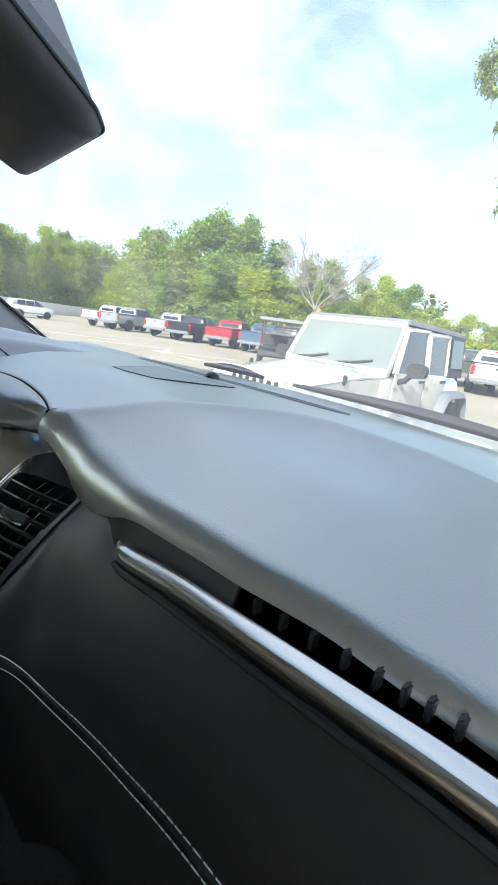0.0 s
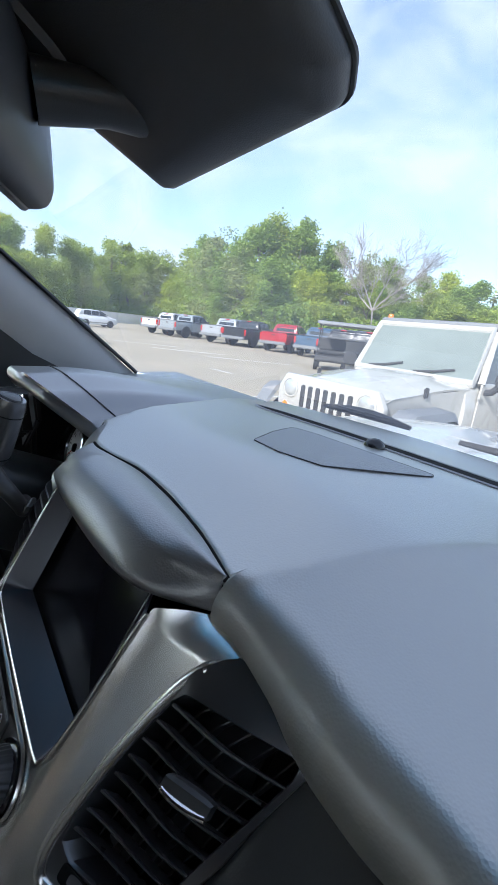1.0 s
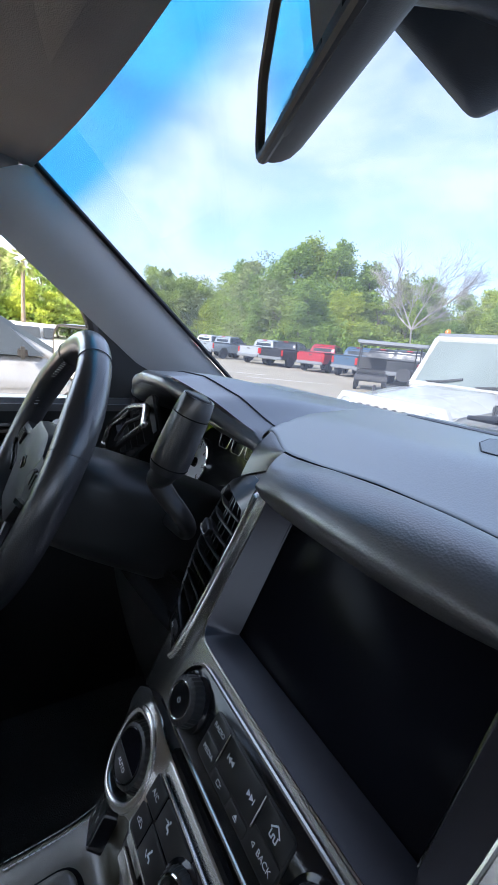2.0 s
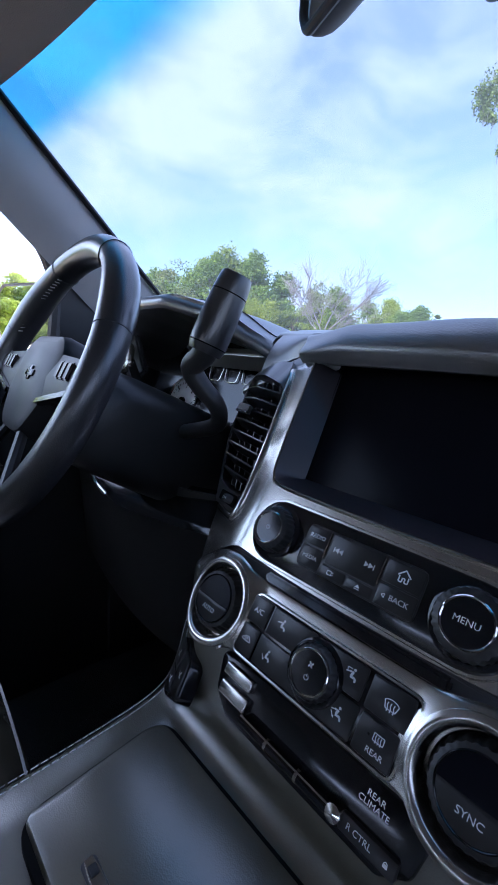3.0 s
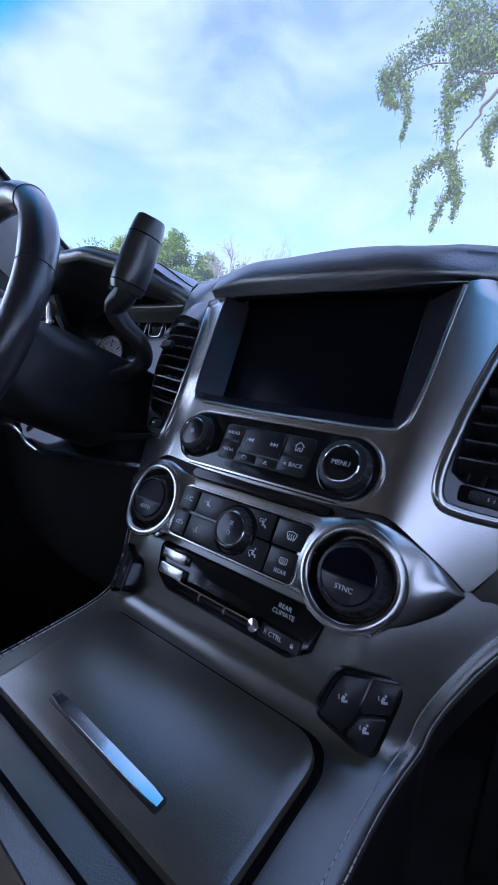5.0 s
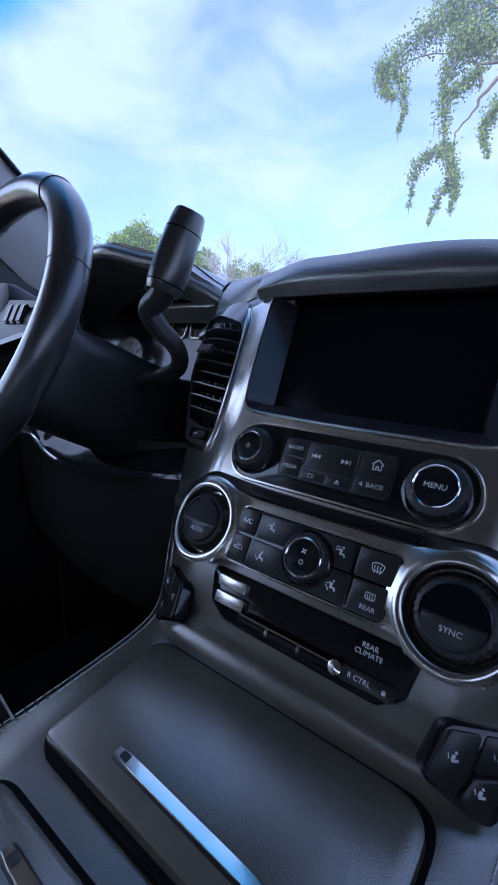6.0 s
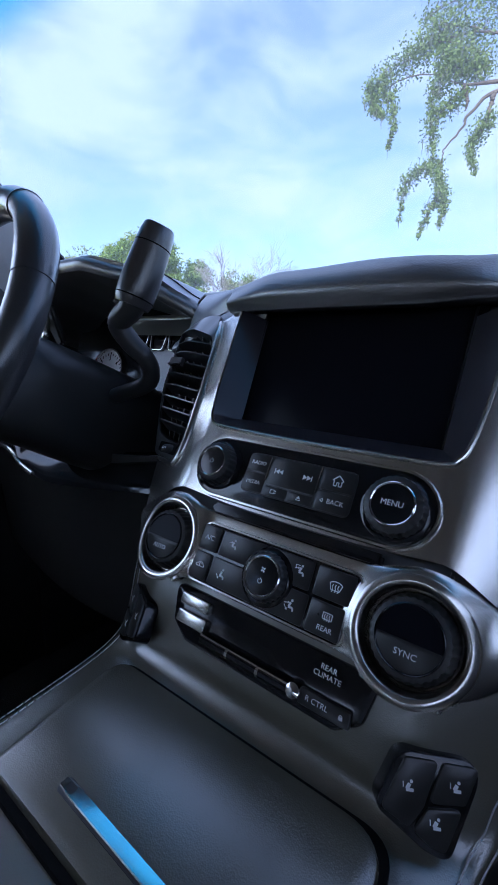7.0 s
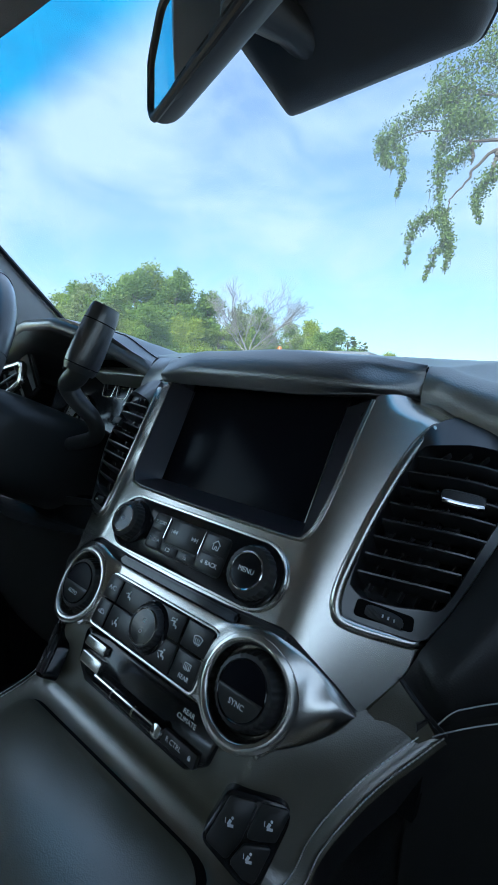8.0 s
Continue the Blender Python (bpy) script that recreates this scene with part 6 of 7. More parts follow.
# ---- vegetation ----
def leaf_mat(name, c1, c2, size=0.5):
    m = bpy.data.materials.new(name)
    m.use_nodes = True
    n, l = m.node_tree.nodes, m.node_tree.links
    b = n["Principled BSDF"]
    b.inputs["Roughness"].default_value = 0.55
    b.inputs["Specular IOR Level"].default_value = 0.3
    g = n.new("ShaderNodeNewGeometry")
    r = n.new("ShaderNodeValToRGB")
    r.color_ramp.elements[0].color, r.color_ramp.elements[1].color = (*c1, 1), (*c2, 1)
    tc = n.new("ShaderNodeTexCoord")
    t = n.new("ShaderNodeTexNoise")
    t.inputs["Scale"].default_value = 1 / size
    l.new(tc.outputs["Object"], t.inputs["Vector"])
    ad = n.new("ShaderNodeMath")
    ad.operation = "MULTIPLY_ADD"
    ad.inputs[1].default_value, ad.inputs[2].default_value = 0.55, -0.05
    l.new(g.outputs["Random Per Island"], ad.inputs[0])
    a2 = n.new("ShaderNodeMath")
    a2.operation = "MULTIPLY_ADD"
    a2.inputs[1].default_value = 0.7
    l.new(t.outputs["Fac"], a2.inputs[0])
    l.new(ad.outputs["Value"], a2.inputs[2])
    l.new(a2.outputs["Value"], r.inputs["Fac"])
    l.new(r.outputs["Color"], b.inputs["Base Color"])
    tl = n.new("ShaderNodeBsdfTranslucent")
    l.new(r.outputs["Color"], tl.inputs["Color"])
    mx = n.new("ShaderNodeMixShader")
    mx.inputs["Fac"].default_value = 0.26
    l.new(b.outputs["BSDF"], mx.inputs[1])
    l.new(tl.outputs["BSDF"], mx.inputs[2])
    l.new(mx.outputs["Shader"], n["Material Output"].inputs["Surface"])
    return m


M_LEAF = [leaf_mat("leaf_oak", (0.100, 0.165, 0.032), (0.490, 0.590, 0.105), 1.2), leaf_mat("leaf_dark", (0.070, 0.135, 0.030), (0.370, 0.510, 0.100), 1.2), leaf_mat("leaf_bright", (0.165, 0.250, 0.032), (0.620, 0.690, 0.100), 1.2), leaf_mat("leaf_olive", (0.100, 0.140, 0.050), (0.43, 0.48, 0.17), 1.2)]
M_MOSS = leaf_mat("hanging_moss", (0.14, 0.16, 0.11), (0.33, 0.35, 0.25), 0.3)
M_BARK = mat("bark", (0.16, 0.13, 0.10), 0.9, grain=0.8, grain_size=0.05, mottle=0.35, mottle_size=0.3)
M_DEADWOOD = mat("bare_wood", (0.42, 0.375, 0.34), 0.85, grain=0.5, grain_size=0.05, mottle=0.2, mottle_size=0.4)


def quads_mesh(centers, size, rng, stretch=1.6, droop=0.0, verts=None, faces=None):
    """Small leaf blades with random turns about the given centres."""
    verts = [] if verts is None else verts
    faces = [] if faces is None else faces
    n = len(centers)
    a = rng.normal(size=(n, 3))
    a[:, 2] -= droop
    a /= np.linalg.norm(a, axis=1)[:, None]
    b = np.cross(a, rng.normal(size=(n, 3)))
    b /= np.linalg.norm(b, axis=1)[:, None]
    s = size * rng.uniform(0.6, 1.3, size=(n, 1))
    base = len(verts)
    c = np.asarray(centers)
    fold = np.cross(a, b) * s * 0.18
    for q in zip(c - a * s * stretch * 0.5, c + b * s * 0.5 + fold, c + a * s * stretch * 0.5, c - b * s * 0.5 + fold):
        verts.extend(tuple(v) for v in q)
    faces.extend((base + 4 * i, base + 4 * i + 1, base + 4 * i + 2, base + 4 * i + 3) for i in range(n))
    return verts, faces


def pyobject(name, verts, faces, material, parent):
    me = bpy.data.meshes.new(name)
    me.from_pydata(verts, [], faces)
    me.materials.append(material)
    ob = new(name, me)
    ob.parent = parent
    WORLD[ob] = WORLD[parent]
    return ob


def limb_set(rng, h, spread, depth=3, lean=0.0, thick=0.22):
    """Limbs of a tree as (points, radius) and the tips of its twigs."""
    limbs, tips = [], []

    def grow(p, d, length, r, level):
        pts, q = [p], p
        for k in range(5):
            d = (d + Vector(rng.normal(size=3)) * 0.16 + Vector((0, 0, 0.05))).normalized()
            q = q + d * (length / 5)
            pts.append(q)
        limbs.append((pts, r))
        if level == 0:
            tips.extend(pts[2:])
            return
        for k in range(rng.integers(3, 5)):
            i = rng.integers(2, 6)
            nd = (d + Vector(rng.normal(size=3)) * spread + Vector((0, 0, 0.15))).normalized()
            grow(pts[i], nd, length * rng.uniform(0.5, 0.72), r * 0.55, level - 1)
    grow(Vector((0, 0, -0.1)), Vector((lean, 0, 1)), h * 0.48, thick, depth)
    return limbs, tips


def limbs_bm(limbs, seg=5):
    bm = bmesh.new()
    for pts, r in limbs:
        tube(pts, [r * (1 - 0.55 * i / (len(pts) - 1)) for i in range(len(pts))], seg, bm)
    return bm


def make_tree(seed, h, width, material, count=15000, leaf=0.16, label=""):
    """A tree with forking limbs; leaves gather in many clumps of different size round the twigs."""
    rng = np.random.default_rng(seed)
    th = thing("tree", Matrix.Identity(4), label, "tree", "trees behind the parking lot")
    limbs, tips = limb_set(rng, h, 0.75, 3, 0.0, 0.20 * h / 12)
    zs = max(t.z for t in tips)
    xs = max(math.hypot(t.x, t.y) for t in tips)
    sc = Vector((width / xs, width / xs, (h * 0.95) / zs))
    limbs = [([Vector((p.x * sc.x, p.y * sc.y, p.z * sc.z)) for p in pts], r) for pts, r in limbs]
    part("trunk", limbs_bm(limbs), M_BARK, th, local=True)
    t = np.array([(p.x * sc.x, p.y * sc.y, p.z * sc.z) for p in tips])
    n1 = 260
    cc = t[rng.integers(0, len(t), n1)] + rng.normal(size=(n1, 3)) * 0.4
    n2 = 110
    ang, rad = rng.uniform(0, 6.283, n2), width * np.sqrt(rng.uniform(0.1, 1, n2)) * 0.85
    low = np.stack([rad * np.cos(ang), rad * np.sin(ang), h * rng.uniform(0.06, 0.58, n2)], 1)
    cc = np.vstack([cc, low])
    size = rng.uniform(0.15, 0.62, len(cc))
    share = size ** 2
    pick = rng.choice(len(cc), count, p=share / share.sum())
    d = rng.normal(size=(count, 3))
    c = cc[pick] + d * size[pick][:, None] * np.array([0.75, 0.75, 0.5])
    v, f = quads_mesh(c, leaf, rng)
    pyobject("crown", v, f, material, th)
    return th


TREES = [make_tree(11, 12, 3.6, M_LEAF[0], label="tall leafy green oak with an uneven crown"),
         make_tree(12, 12, 4.2, M_LEAF[1], label="dark green broadleaf tree with a dense crown"),
         make_tree(13, 12, 3.2, M_LEAF[2], label="bright yellow-green tree in full leaf"),
         make_tree(14, 12, 3.8, M_LEAF[3], label="olive green tree hung with grey moss"),
         make_tree(15, 12, 3.0, M_LEAF[0], label="slender green tree with a ragged top")]
SKY = [(12, 4.2), (19, 5.0), (22.6, 6.3), (25.7, 6.8), (30.5, 8.6), (35, 9.2), (38, 10.0), (41, 10.5), (44, 9.8), (47, 12.2), (52.9, 13.0), (56, 12.4), (59, 11.0), (61.5, 8.6), (64.4, 8.4), (70.3, 8.3), (74, 8.2), (78.7, 8.8), (83.5, 9.0), (88, 7.6), (100, 8.0), (118, 8.0)]
FAR = [(12, 54), (57, 54), (63, 88), (70, 90), (75, 76), (82, 66), (95, 60), (116, 56)]
rt = np.random.default_rng(5)
EYE = Vector((0.3, 0.75, 1.45))
az, used = 13.0, set()
while az < 160:
    el = lerp_table(SKY, az) * rt.uniform(0.94, 1.08)
    for layer in (0, 1):
        dist = lerp_table(FAR, az) + (0 if layer == 0 else 8) + rt.uniform(-3, 3)
        a = radians(az + rt.uniform(-0.8, 0.8) + layer * 1.1)
        e = el if layer else el * rt.uniform(0.45, 0.8)
        h = 1.5 + dist * math.tan(radians(e))
        k = int(rt.integers(0, 5))
        if 45 < az < 50 and layer == 0:
            k = 2
        src = TREES[k]
        s = h / 12
        w = s * rt.uniform(0.95, 1.35) if h > 7 else s * 1.7
        m = Matrix.Translation((EYE.x - dist * math.sin(a), EYE.y + dist * math.cos(a), GROUND)) @ Matrix.Rotation(rt.uniform(0, 6.28), 4, "Z")
        ob = src if k not in used else copy_thing(src, m)
        ob.matrix_basis = m
        ob.scale = (w, w, s)
        used.add(k)
    az += 2.1
for k in range(5):
    if k not in used:
        TREES[k].location = (-70, 60, GROUND)

# low scrub along the edge of the lot
rng = np.random.default_rng(21)
n = 32000
aa = np.radians(rng.uniform(12, 116, n))
dd = rng.uniform(-3.5, -0.5, n) + np.array([lerp_table(FAR, math.degrees(a)) for a in aa])
hh = np.abs(rng.normal(0, 1.2, n)) + 0.8 * np.sin(aa * 60) ** 2
c = np.stack([EYE.x - dd * np.sin(aa), EYE.y + dd * np.cos(aa), GROUND + 0.1 + hh], 1)
v, f = quads_mesh(c, 0.34, rng)
scrub = thing("scrub", (-40, 40, GROUND), "dense green scrub under the trees", "bushes", kind="stuff")
v = [(p[0] + 40, p[1] - 40, p[2] - GROUND) for p in v]
pyobject("leaves", v, f, M_LEAF[1], scrub)
hedge = thing("hedge", (-14, 40, GROUND), "clipped yellow-green hedge at the lot's edge", "hedge", kind="stuff")
n = 9000
c = np.stack([rng.uniform(-9, 9, n), rng.uniform(-0.6, 0.6, n), rng.uniform(0, 2.9, n)], 1)
v, f = quads_mesh(c, 0.2, rng)
pyobject("leaves", v, f, leaf_mat("leaf_hedge", (0.16, 0.22, 0.02), (0.42, 0.45, 0.05), 0.8), hedge)


def place(a_deg, dist):
    a = radians(a_deg)
    return (EYE.x - dist * math.sin(a), EYE.y + dist * math.cos(a), GROUND)


# bare tree
dead = thing("bare_tree", place(38.2, 51), "leafless pale grey tree with fine branches", "tree")
rng = np.random.default_rng(33)
limbs = []


def bare(p, d, length, r, level):
    pts, q = [p], p
    for k in range(4):
        d = (d + Vector(rng.normal(size=3)) * 0.10 + Vector((0, 0, 0.04))).normalized()
        q = q + d * (length / 4)
        pts.append(q)
    limbs.append((pts, r))
    if level == 0:
        return
    for k in range(5):
        i = int(rng.integers(1, 5))
        nd = (d + Vector(rng.normal(size=3)) * 0.46 + Vector((0, 0, 0.06))).normalized()
        bare(pts[i], nd, length * rng.uniform(0.5, 0.72), max(0.010, r * 0.48), level - 1)


bare(Vector((0, 0, -0.1)), Vector((0, 0, 1)), 4.9, 0.19, 0)
for dx, dy, ln, r in ((-0.45, -0.2, 4.4, 0.11), (0.50, 0.25, 4.4, 0.12), (0.03, 0.2, 4.6, 0.09), (-1.0, -0.8, 3.7, 0.07), (1.0, 0.8, 3.7, 0.07)):
    bare(limbs[0][0][-1], Vector((dx, dy, 1)).normalized(), ln, r, 4)
zs = max(p.z for pts, r in limbs for p in pts)
limbs = [([Vector((p.x * 1.15, p.y * 1.15, p.z * 14.6 / zs)) for p in pts], r) for pts, r in limbs]
part("branches", limbs_bm(limbs, 3), M_DEADWOOD, dead, local=True)


def palm(pos, h, seed):
    rng = np.random.default_rng(seed)
    th = thing("palm", pos, "tall cabbage palm with a round head of fronds", "palm", "palms")
    part("trunk", tube([(0, 0, 0), (0.1, 0, h * 0.5), (0, 0.1, h)], [0.2, 0.17, 0.15], 8), M_BARK, th, local=True)
    bm = bmesh.new()
    for i in range(46):
        d = Vector(rng.normal(size=3))
        d.z = abs(d.z) * 0.8 - 0.45
        d.normalize()
        side = d.cross(Vector((0, 0, 1))).normalized()
        p0 = Vector((0, 0.1, h))
        for k in range(-5, 6):
            e = (d + side * k * 0.16).normalized()
            tip = p0 + d * 0.7 + e * (0.95 - abs(k) * 0.04) + Vector((0, 0, -0.25 - 0.02 * abs(k)))
            m_ = p0 + d * 0.7
            bm.faces.new([bm.verts.new(q) for q in (m_ - side * 0.03, m_ + side * 0.03, (m_ + tip) / 2 + side * 0.05 + Vector((0, 0, 0.1)), tip)])
    part("fronds", bm, M_LEAF[3], th, local=True)


for a_, d_, e_ in ((70.6, 96, 8.3), (25.2, 70, 6.9), (23.6, 72, 6.2), (87.0, 46, 7.6)):
    palm(place(a_, d_), 1.5 + d_ * math.tan(radians(e_)) - 0.7, int(a_ * 10))

# overhanging oak limb with moss
OFF, FARK = Vector((0.25, 0.562, 1.261)), 2.3
oak = thing("oak_tree", (11.63, 23.42, GROUND), "live oak limb with small leaves and hanging grey moss", "tree")
rng = np.random.default_rng(41)
OB = Vector((11.63, 23.42, GROUND))
L = [[(5.2, 10.5, 0), (5.0, 10.4, 2.5), (4.0, 10.2, 4.6), (2.2, 9.8, 5.5), (0.2, 9.3, 5.6), (-1.5, 9.0, 5.73), (-1.94, 9.0, 5.87), (-2.32, 9.0, 6.11), (-2.74, 9.0, 6.21), (-3.13, 9.0, 6.16)],
     [(0.2, 9.3, 5.6), (-0.8, 9.1, 5.58), (-1.34, 9.0, 5.56), (-1.7, 9.0, 5.32), (-1.74, 9.0, 5.18), (-2.0, 9.0, 4.91), (-2.03, 9.0, 4.75), (-2.02, 9.0, 4.48)],
     [(-1.81, 9.0, 5.79), (-1.73, 9.0, 5.53), (-1.75, 9.0, 5.40)], [(-0.6, 9.1, 5.65), (-1.1, 9.0, 6.2), (-1.7, 9.0, 6.5), (-2.3, 9.0, 6.6)], [(-1.34, 9.0, 5.56), (-1.4, 9.0, 5.2), (-1.5, 9.0, 4.9)]]
# sprays of leaves: (x, z, radius) along each
SPRAY = [[(-1.56, 6.17, 0.28), (-2.29, 6.58, 0.28), (-2.83, 6.48, 0.25), (-3.20, 6.36, 0.22), (-3.48, 6.22, 0.15)], [(-1.62, 6.52, 0.26), (-2.06, 6.72, 0.26), (-2.39, 6.65, 0.23), (-2.83, 6.53, 0.17)],
         [(-3.29, 6.25, 0.17), (-3.05, 5.92, 0.13), (-2.96, 5.54, 0.08), (-3.03, 5.13, 0.03)], [(-3.48, 6.22, 0.13), (-3.36, 5.88, 0.10), (-3.16, 5.69, 0.05)],
         [(-1.65, 6.08, 0.26), (-2.10, 6.12, 0.22), (-2.29, 5.86, 0.15), (-2.31, 5.52, 0.05)], [(-1.52, 5.95, 0.20), (-1.90, 6.17, 0.24), (-2.26, 6.33, 0.20)]]
SPRAY += [[(-1.75, 5.69, 0.13), (-2.05, 5.54, 0.17), (-2.29, 5.32, 0.15), (-2.18, 4.78, 0.08)], [(-2.04, 4.66, 0.11), (-2.36, 4.64, 0.15), (-2.63, 4.43, 0.12), (-2.68, 3.85, 0.03)],
          [(-2.10, 4.54, 0.15), (-1.97, 4.17, 0.12), (-2.15, 3.93, 0.10), (-2.29, 3.50, 0.03)], [(-2.06, 4.45, 0.12), (-1.91, 3.98, 0.08), (-1.94, 3.64, 0.03)], [(-1.36, 5.23, 0.13), (-1.48, 5.02, 0.14), (-1.58, 4.78, 0.10), (-1.47, 4.43, 0.04)]]
SPRAY += [[(-0.2, 6.2, 0.3), (-0.8, 6.6, 0.35), (-1.4, 6.9, 0.3), (-2.0, 7.1, 0.28), (-2.6, 7.0, 0.2)], [(0.3, 5.6, 0.25), (-0.4, 5.3, 0.22), (-0.7, 4.9, 0.15), (-0.8, 4.5, 0.06)], [(0.0, 6.6, 0.4), (-0.9, 7.2, 0.4), (-1.8, 7.5, 0.35)]]
bm = bmesh.new()
for i, pts in enumerate(L):
    P_ = [OFF + (q - OFF) * FARK for q in curve_pts(pts, 40)]
    P_ = [p + Vector(rng.normal(size=3)) * 0.018 for p in P_]
    r0 = 0.40 if i == 0 else 0.095
    tube(P_, [max(0.024, r0 * (1 - k / 26)) if i == 0 else max(0.020, r0 * (1 - k / 44)) for k in range(40)], 7, bm)
cl, hang = [], []
for sp_ in SPRAY:
    P_ = [OFF + (q - OFF) * FARK for q in curve_pts([(x, 9.0, z) for x, z, r in sp_], 26)]
    R2 = [FARK * lerp_table([(j / (len(sp_) - 1), q[2]) for j, q in enumerate(sp_)], k / 25) for k in range(26)]
    tube([p + Vector(rng.normal(size=3)) * 0.015 for p in P_], [0.026 - 0.0007 * k for k in range(26)], 4, bm)
    for p, r in zip(P_, R2):
        for _ in range(3 + int(r * 15)):
            d_ = Vector(rng.normal(size=3))
            d_ = d_.normalized() * (r * rng.uniform(0.25, 1.12))
            q = p + Vector((d_.x, d_.y * 1.3, d_.z))
            if r > 0.16 and rng.uniform() < 0.45:
                tube([p, p.lerp(q, 0.5) + Vector((0, 0, 0.03)), q], [0.010, 0.0075, 0.005], 4, bm)
            cl.append((q, max(0.05, r * 0.34)))
            if rng.uniform() < 0.10:
                hang.append(q)
part("limbs", bm, M_BARK, oak)
c0 = np.array([tuple(q) for q, r in cl])
cr = np.array([r for q, r in cl])
n = 23000
pk = rng.integers(0, len(cl), n)
c = c0[pk] + rng.normal(size=(n, 3)) * cr[pk][:, None] * np.array([1, 1, 0.8])
v, f = quads_mesh(c - np.array(OB), 0.070, rng, 1.7)
pyobject("leaves", v, f, leaf_mat("leaf_live_oak", (0.080, 0.135, 0.040), (0.35, 0.45, 0.135), 0.5), oak)
bm = bmesh.new()
for k, p in enumerate(hang):
    ln = rng.uniform(0.15, 0.55)
    for j2 in range(2):
        p2 = p + Vector(rng.normal(size=3)) * 0.02
        q = [p2 + Vector((0.015 * math.sin(j * 2 + k), 0.015 * math.cos(j * 3 + k), -ln * j / 5)) for j in range(6)]
        tube(q, [0.005, 0.012, 0.014, 0.010, 0.007, 0.002], 4, bm)
part("moss", bm, M_MOSS, oak, "hanging grey moss")

# ---- wall and markings ----
M_WALL = mat("white_wall_paint", (0.78, 0.78, 0.76), 0.8, mottle=0.08, mottle_size=1.5)
wa, wb = Vector((-40, -8)), Vector((-84, 44))
d = (wb - wa).normalized()
nrm = Vector((-d.y, d.x)) * 0.1
bm = slab([wa - nrm, wb - nrm, wb + nrm, wa + nrm], GROUND, GROUND + 1.55)
tagged(part("wall_far", bm, M_WALL, smooth=False), "long low white boundary wall", "wall", kind="structure")
M_LINE = mat("faded_line_paint", (0.62, 0.60, 0.56), 0.85, mottle=0.3, mottle_size=0.2)
for i, (x, y, a, ln) in enumerate(((-11.4, 8.3, 6, 1.1), (-15.5, 12.5, 60, 4), (-19, 11.0, 60, 4), (-22.5, 10, 60, 4), (-4.2, 6, 92, 5), (-7.0, 6, 92, 5))):
    bm = bmesh.new()
    box(bm, (0, 0, 0), (ln, 0.11, 0.006), 0.0, Matrix.Translation((x, y, GROUND + 0.004)) @ Matrix.Rotation(radians(a), 4, "Z"))
    tagged(part("line_%d" % (i + 1), bm, M_LINE, smooth=False), "faded white parking line", "road marking", kind="structure")

# ---- vehicles ----
M_TYRE = mat("tyre", (0.018, 0.018, 0.018), 0.85, mottle=0.2, mottle_size=0.1)
M_RIM = mat("alloy", (0.45, 0.46, 0.47), 0.3, metal=0.9, mottle=0.1)
M_CARGLASS = mat("tinted_glass", (0.020, 0.026, 0.028), 0.06, mottle=0.1, mottle_size=0.3, spec=0.8)
M_LAMP = mat("tail_lamp", (0.45, 0.02, 0.02), 0.2, mottle=0.1)
M_FLARE = mat("grey_plastic", (0.20, 0.21, 0.215), 0.6, grain=0.1, grain_size=0.004, mottle=0.1)
M_AMBER = mat("amber_lens", (0.80, 0.22, 0.02), 0.2, mottle=0.05)
M_LENS = mat("head_lamp", (0.62, 0.64, 0.62), 0.12, metal=0.5, mottle=0.1, mottle_size=0.03)


def paint(name, c):
    return mat(name, c, 0.3, mottle=0.05, mottle_size=0.5, coat=0.7)


def wheel_of(parent, x, y, r, w=0.24):
    m = Matrix.Translation((x, y, r)) @ Matrix.Rotation(math.pi / 2, 4, "Y")
    ty = part("wheel", lathe([(r * 0.6, -w / 2), (r * 0.95, -w / 2), (r, -w * 0.36), (r, w * 0.36), (r * 0.95, w / 2), (r * 0.6, w / 2)], 28, m=m), M_TYRE, parent, local=True)
    sx = w / 2 if x > 0 else -w / 2
    bm = lathe([(r * 0.62, sx * 0.7), (r * 0.60, sx * 0.95), (r * 0.45, sx * 0.8), (r * 0.14, sx * 0.95), (0.001, sx * 0.98)], 20, m=m)
    part("rim", bm, M_RIM, ty, local=True)


def side_loft(sections, half, bulge=0.05):
    """A body from side-view stations (y, z_low, z_high, half-width)."""
    rings = []
    for y, z0, z1, w in sections:
        ring = []
        for x, z in ((-0.96, 0.0), (-1.0, 0.25), (-1.0, 0.6), (-0.96, 0.88), (-0.86, 1.0), (0.86, 1.0), (0.96, 0.88), (1.0, 0.6), (1.0, 0.25), (0.96, 0.0)):
            ring.append(Vector((x * w, y, z0 + (z1 - z0) * z)))
        rings.append(ring)
    return loft(rings)




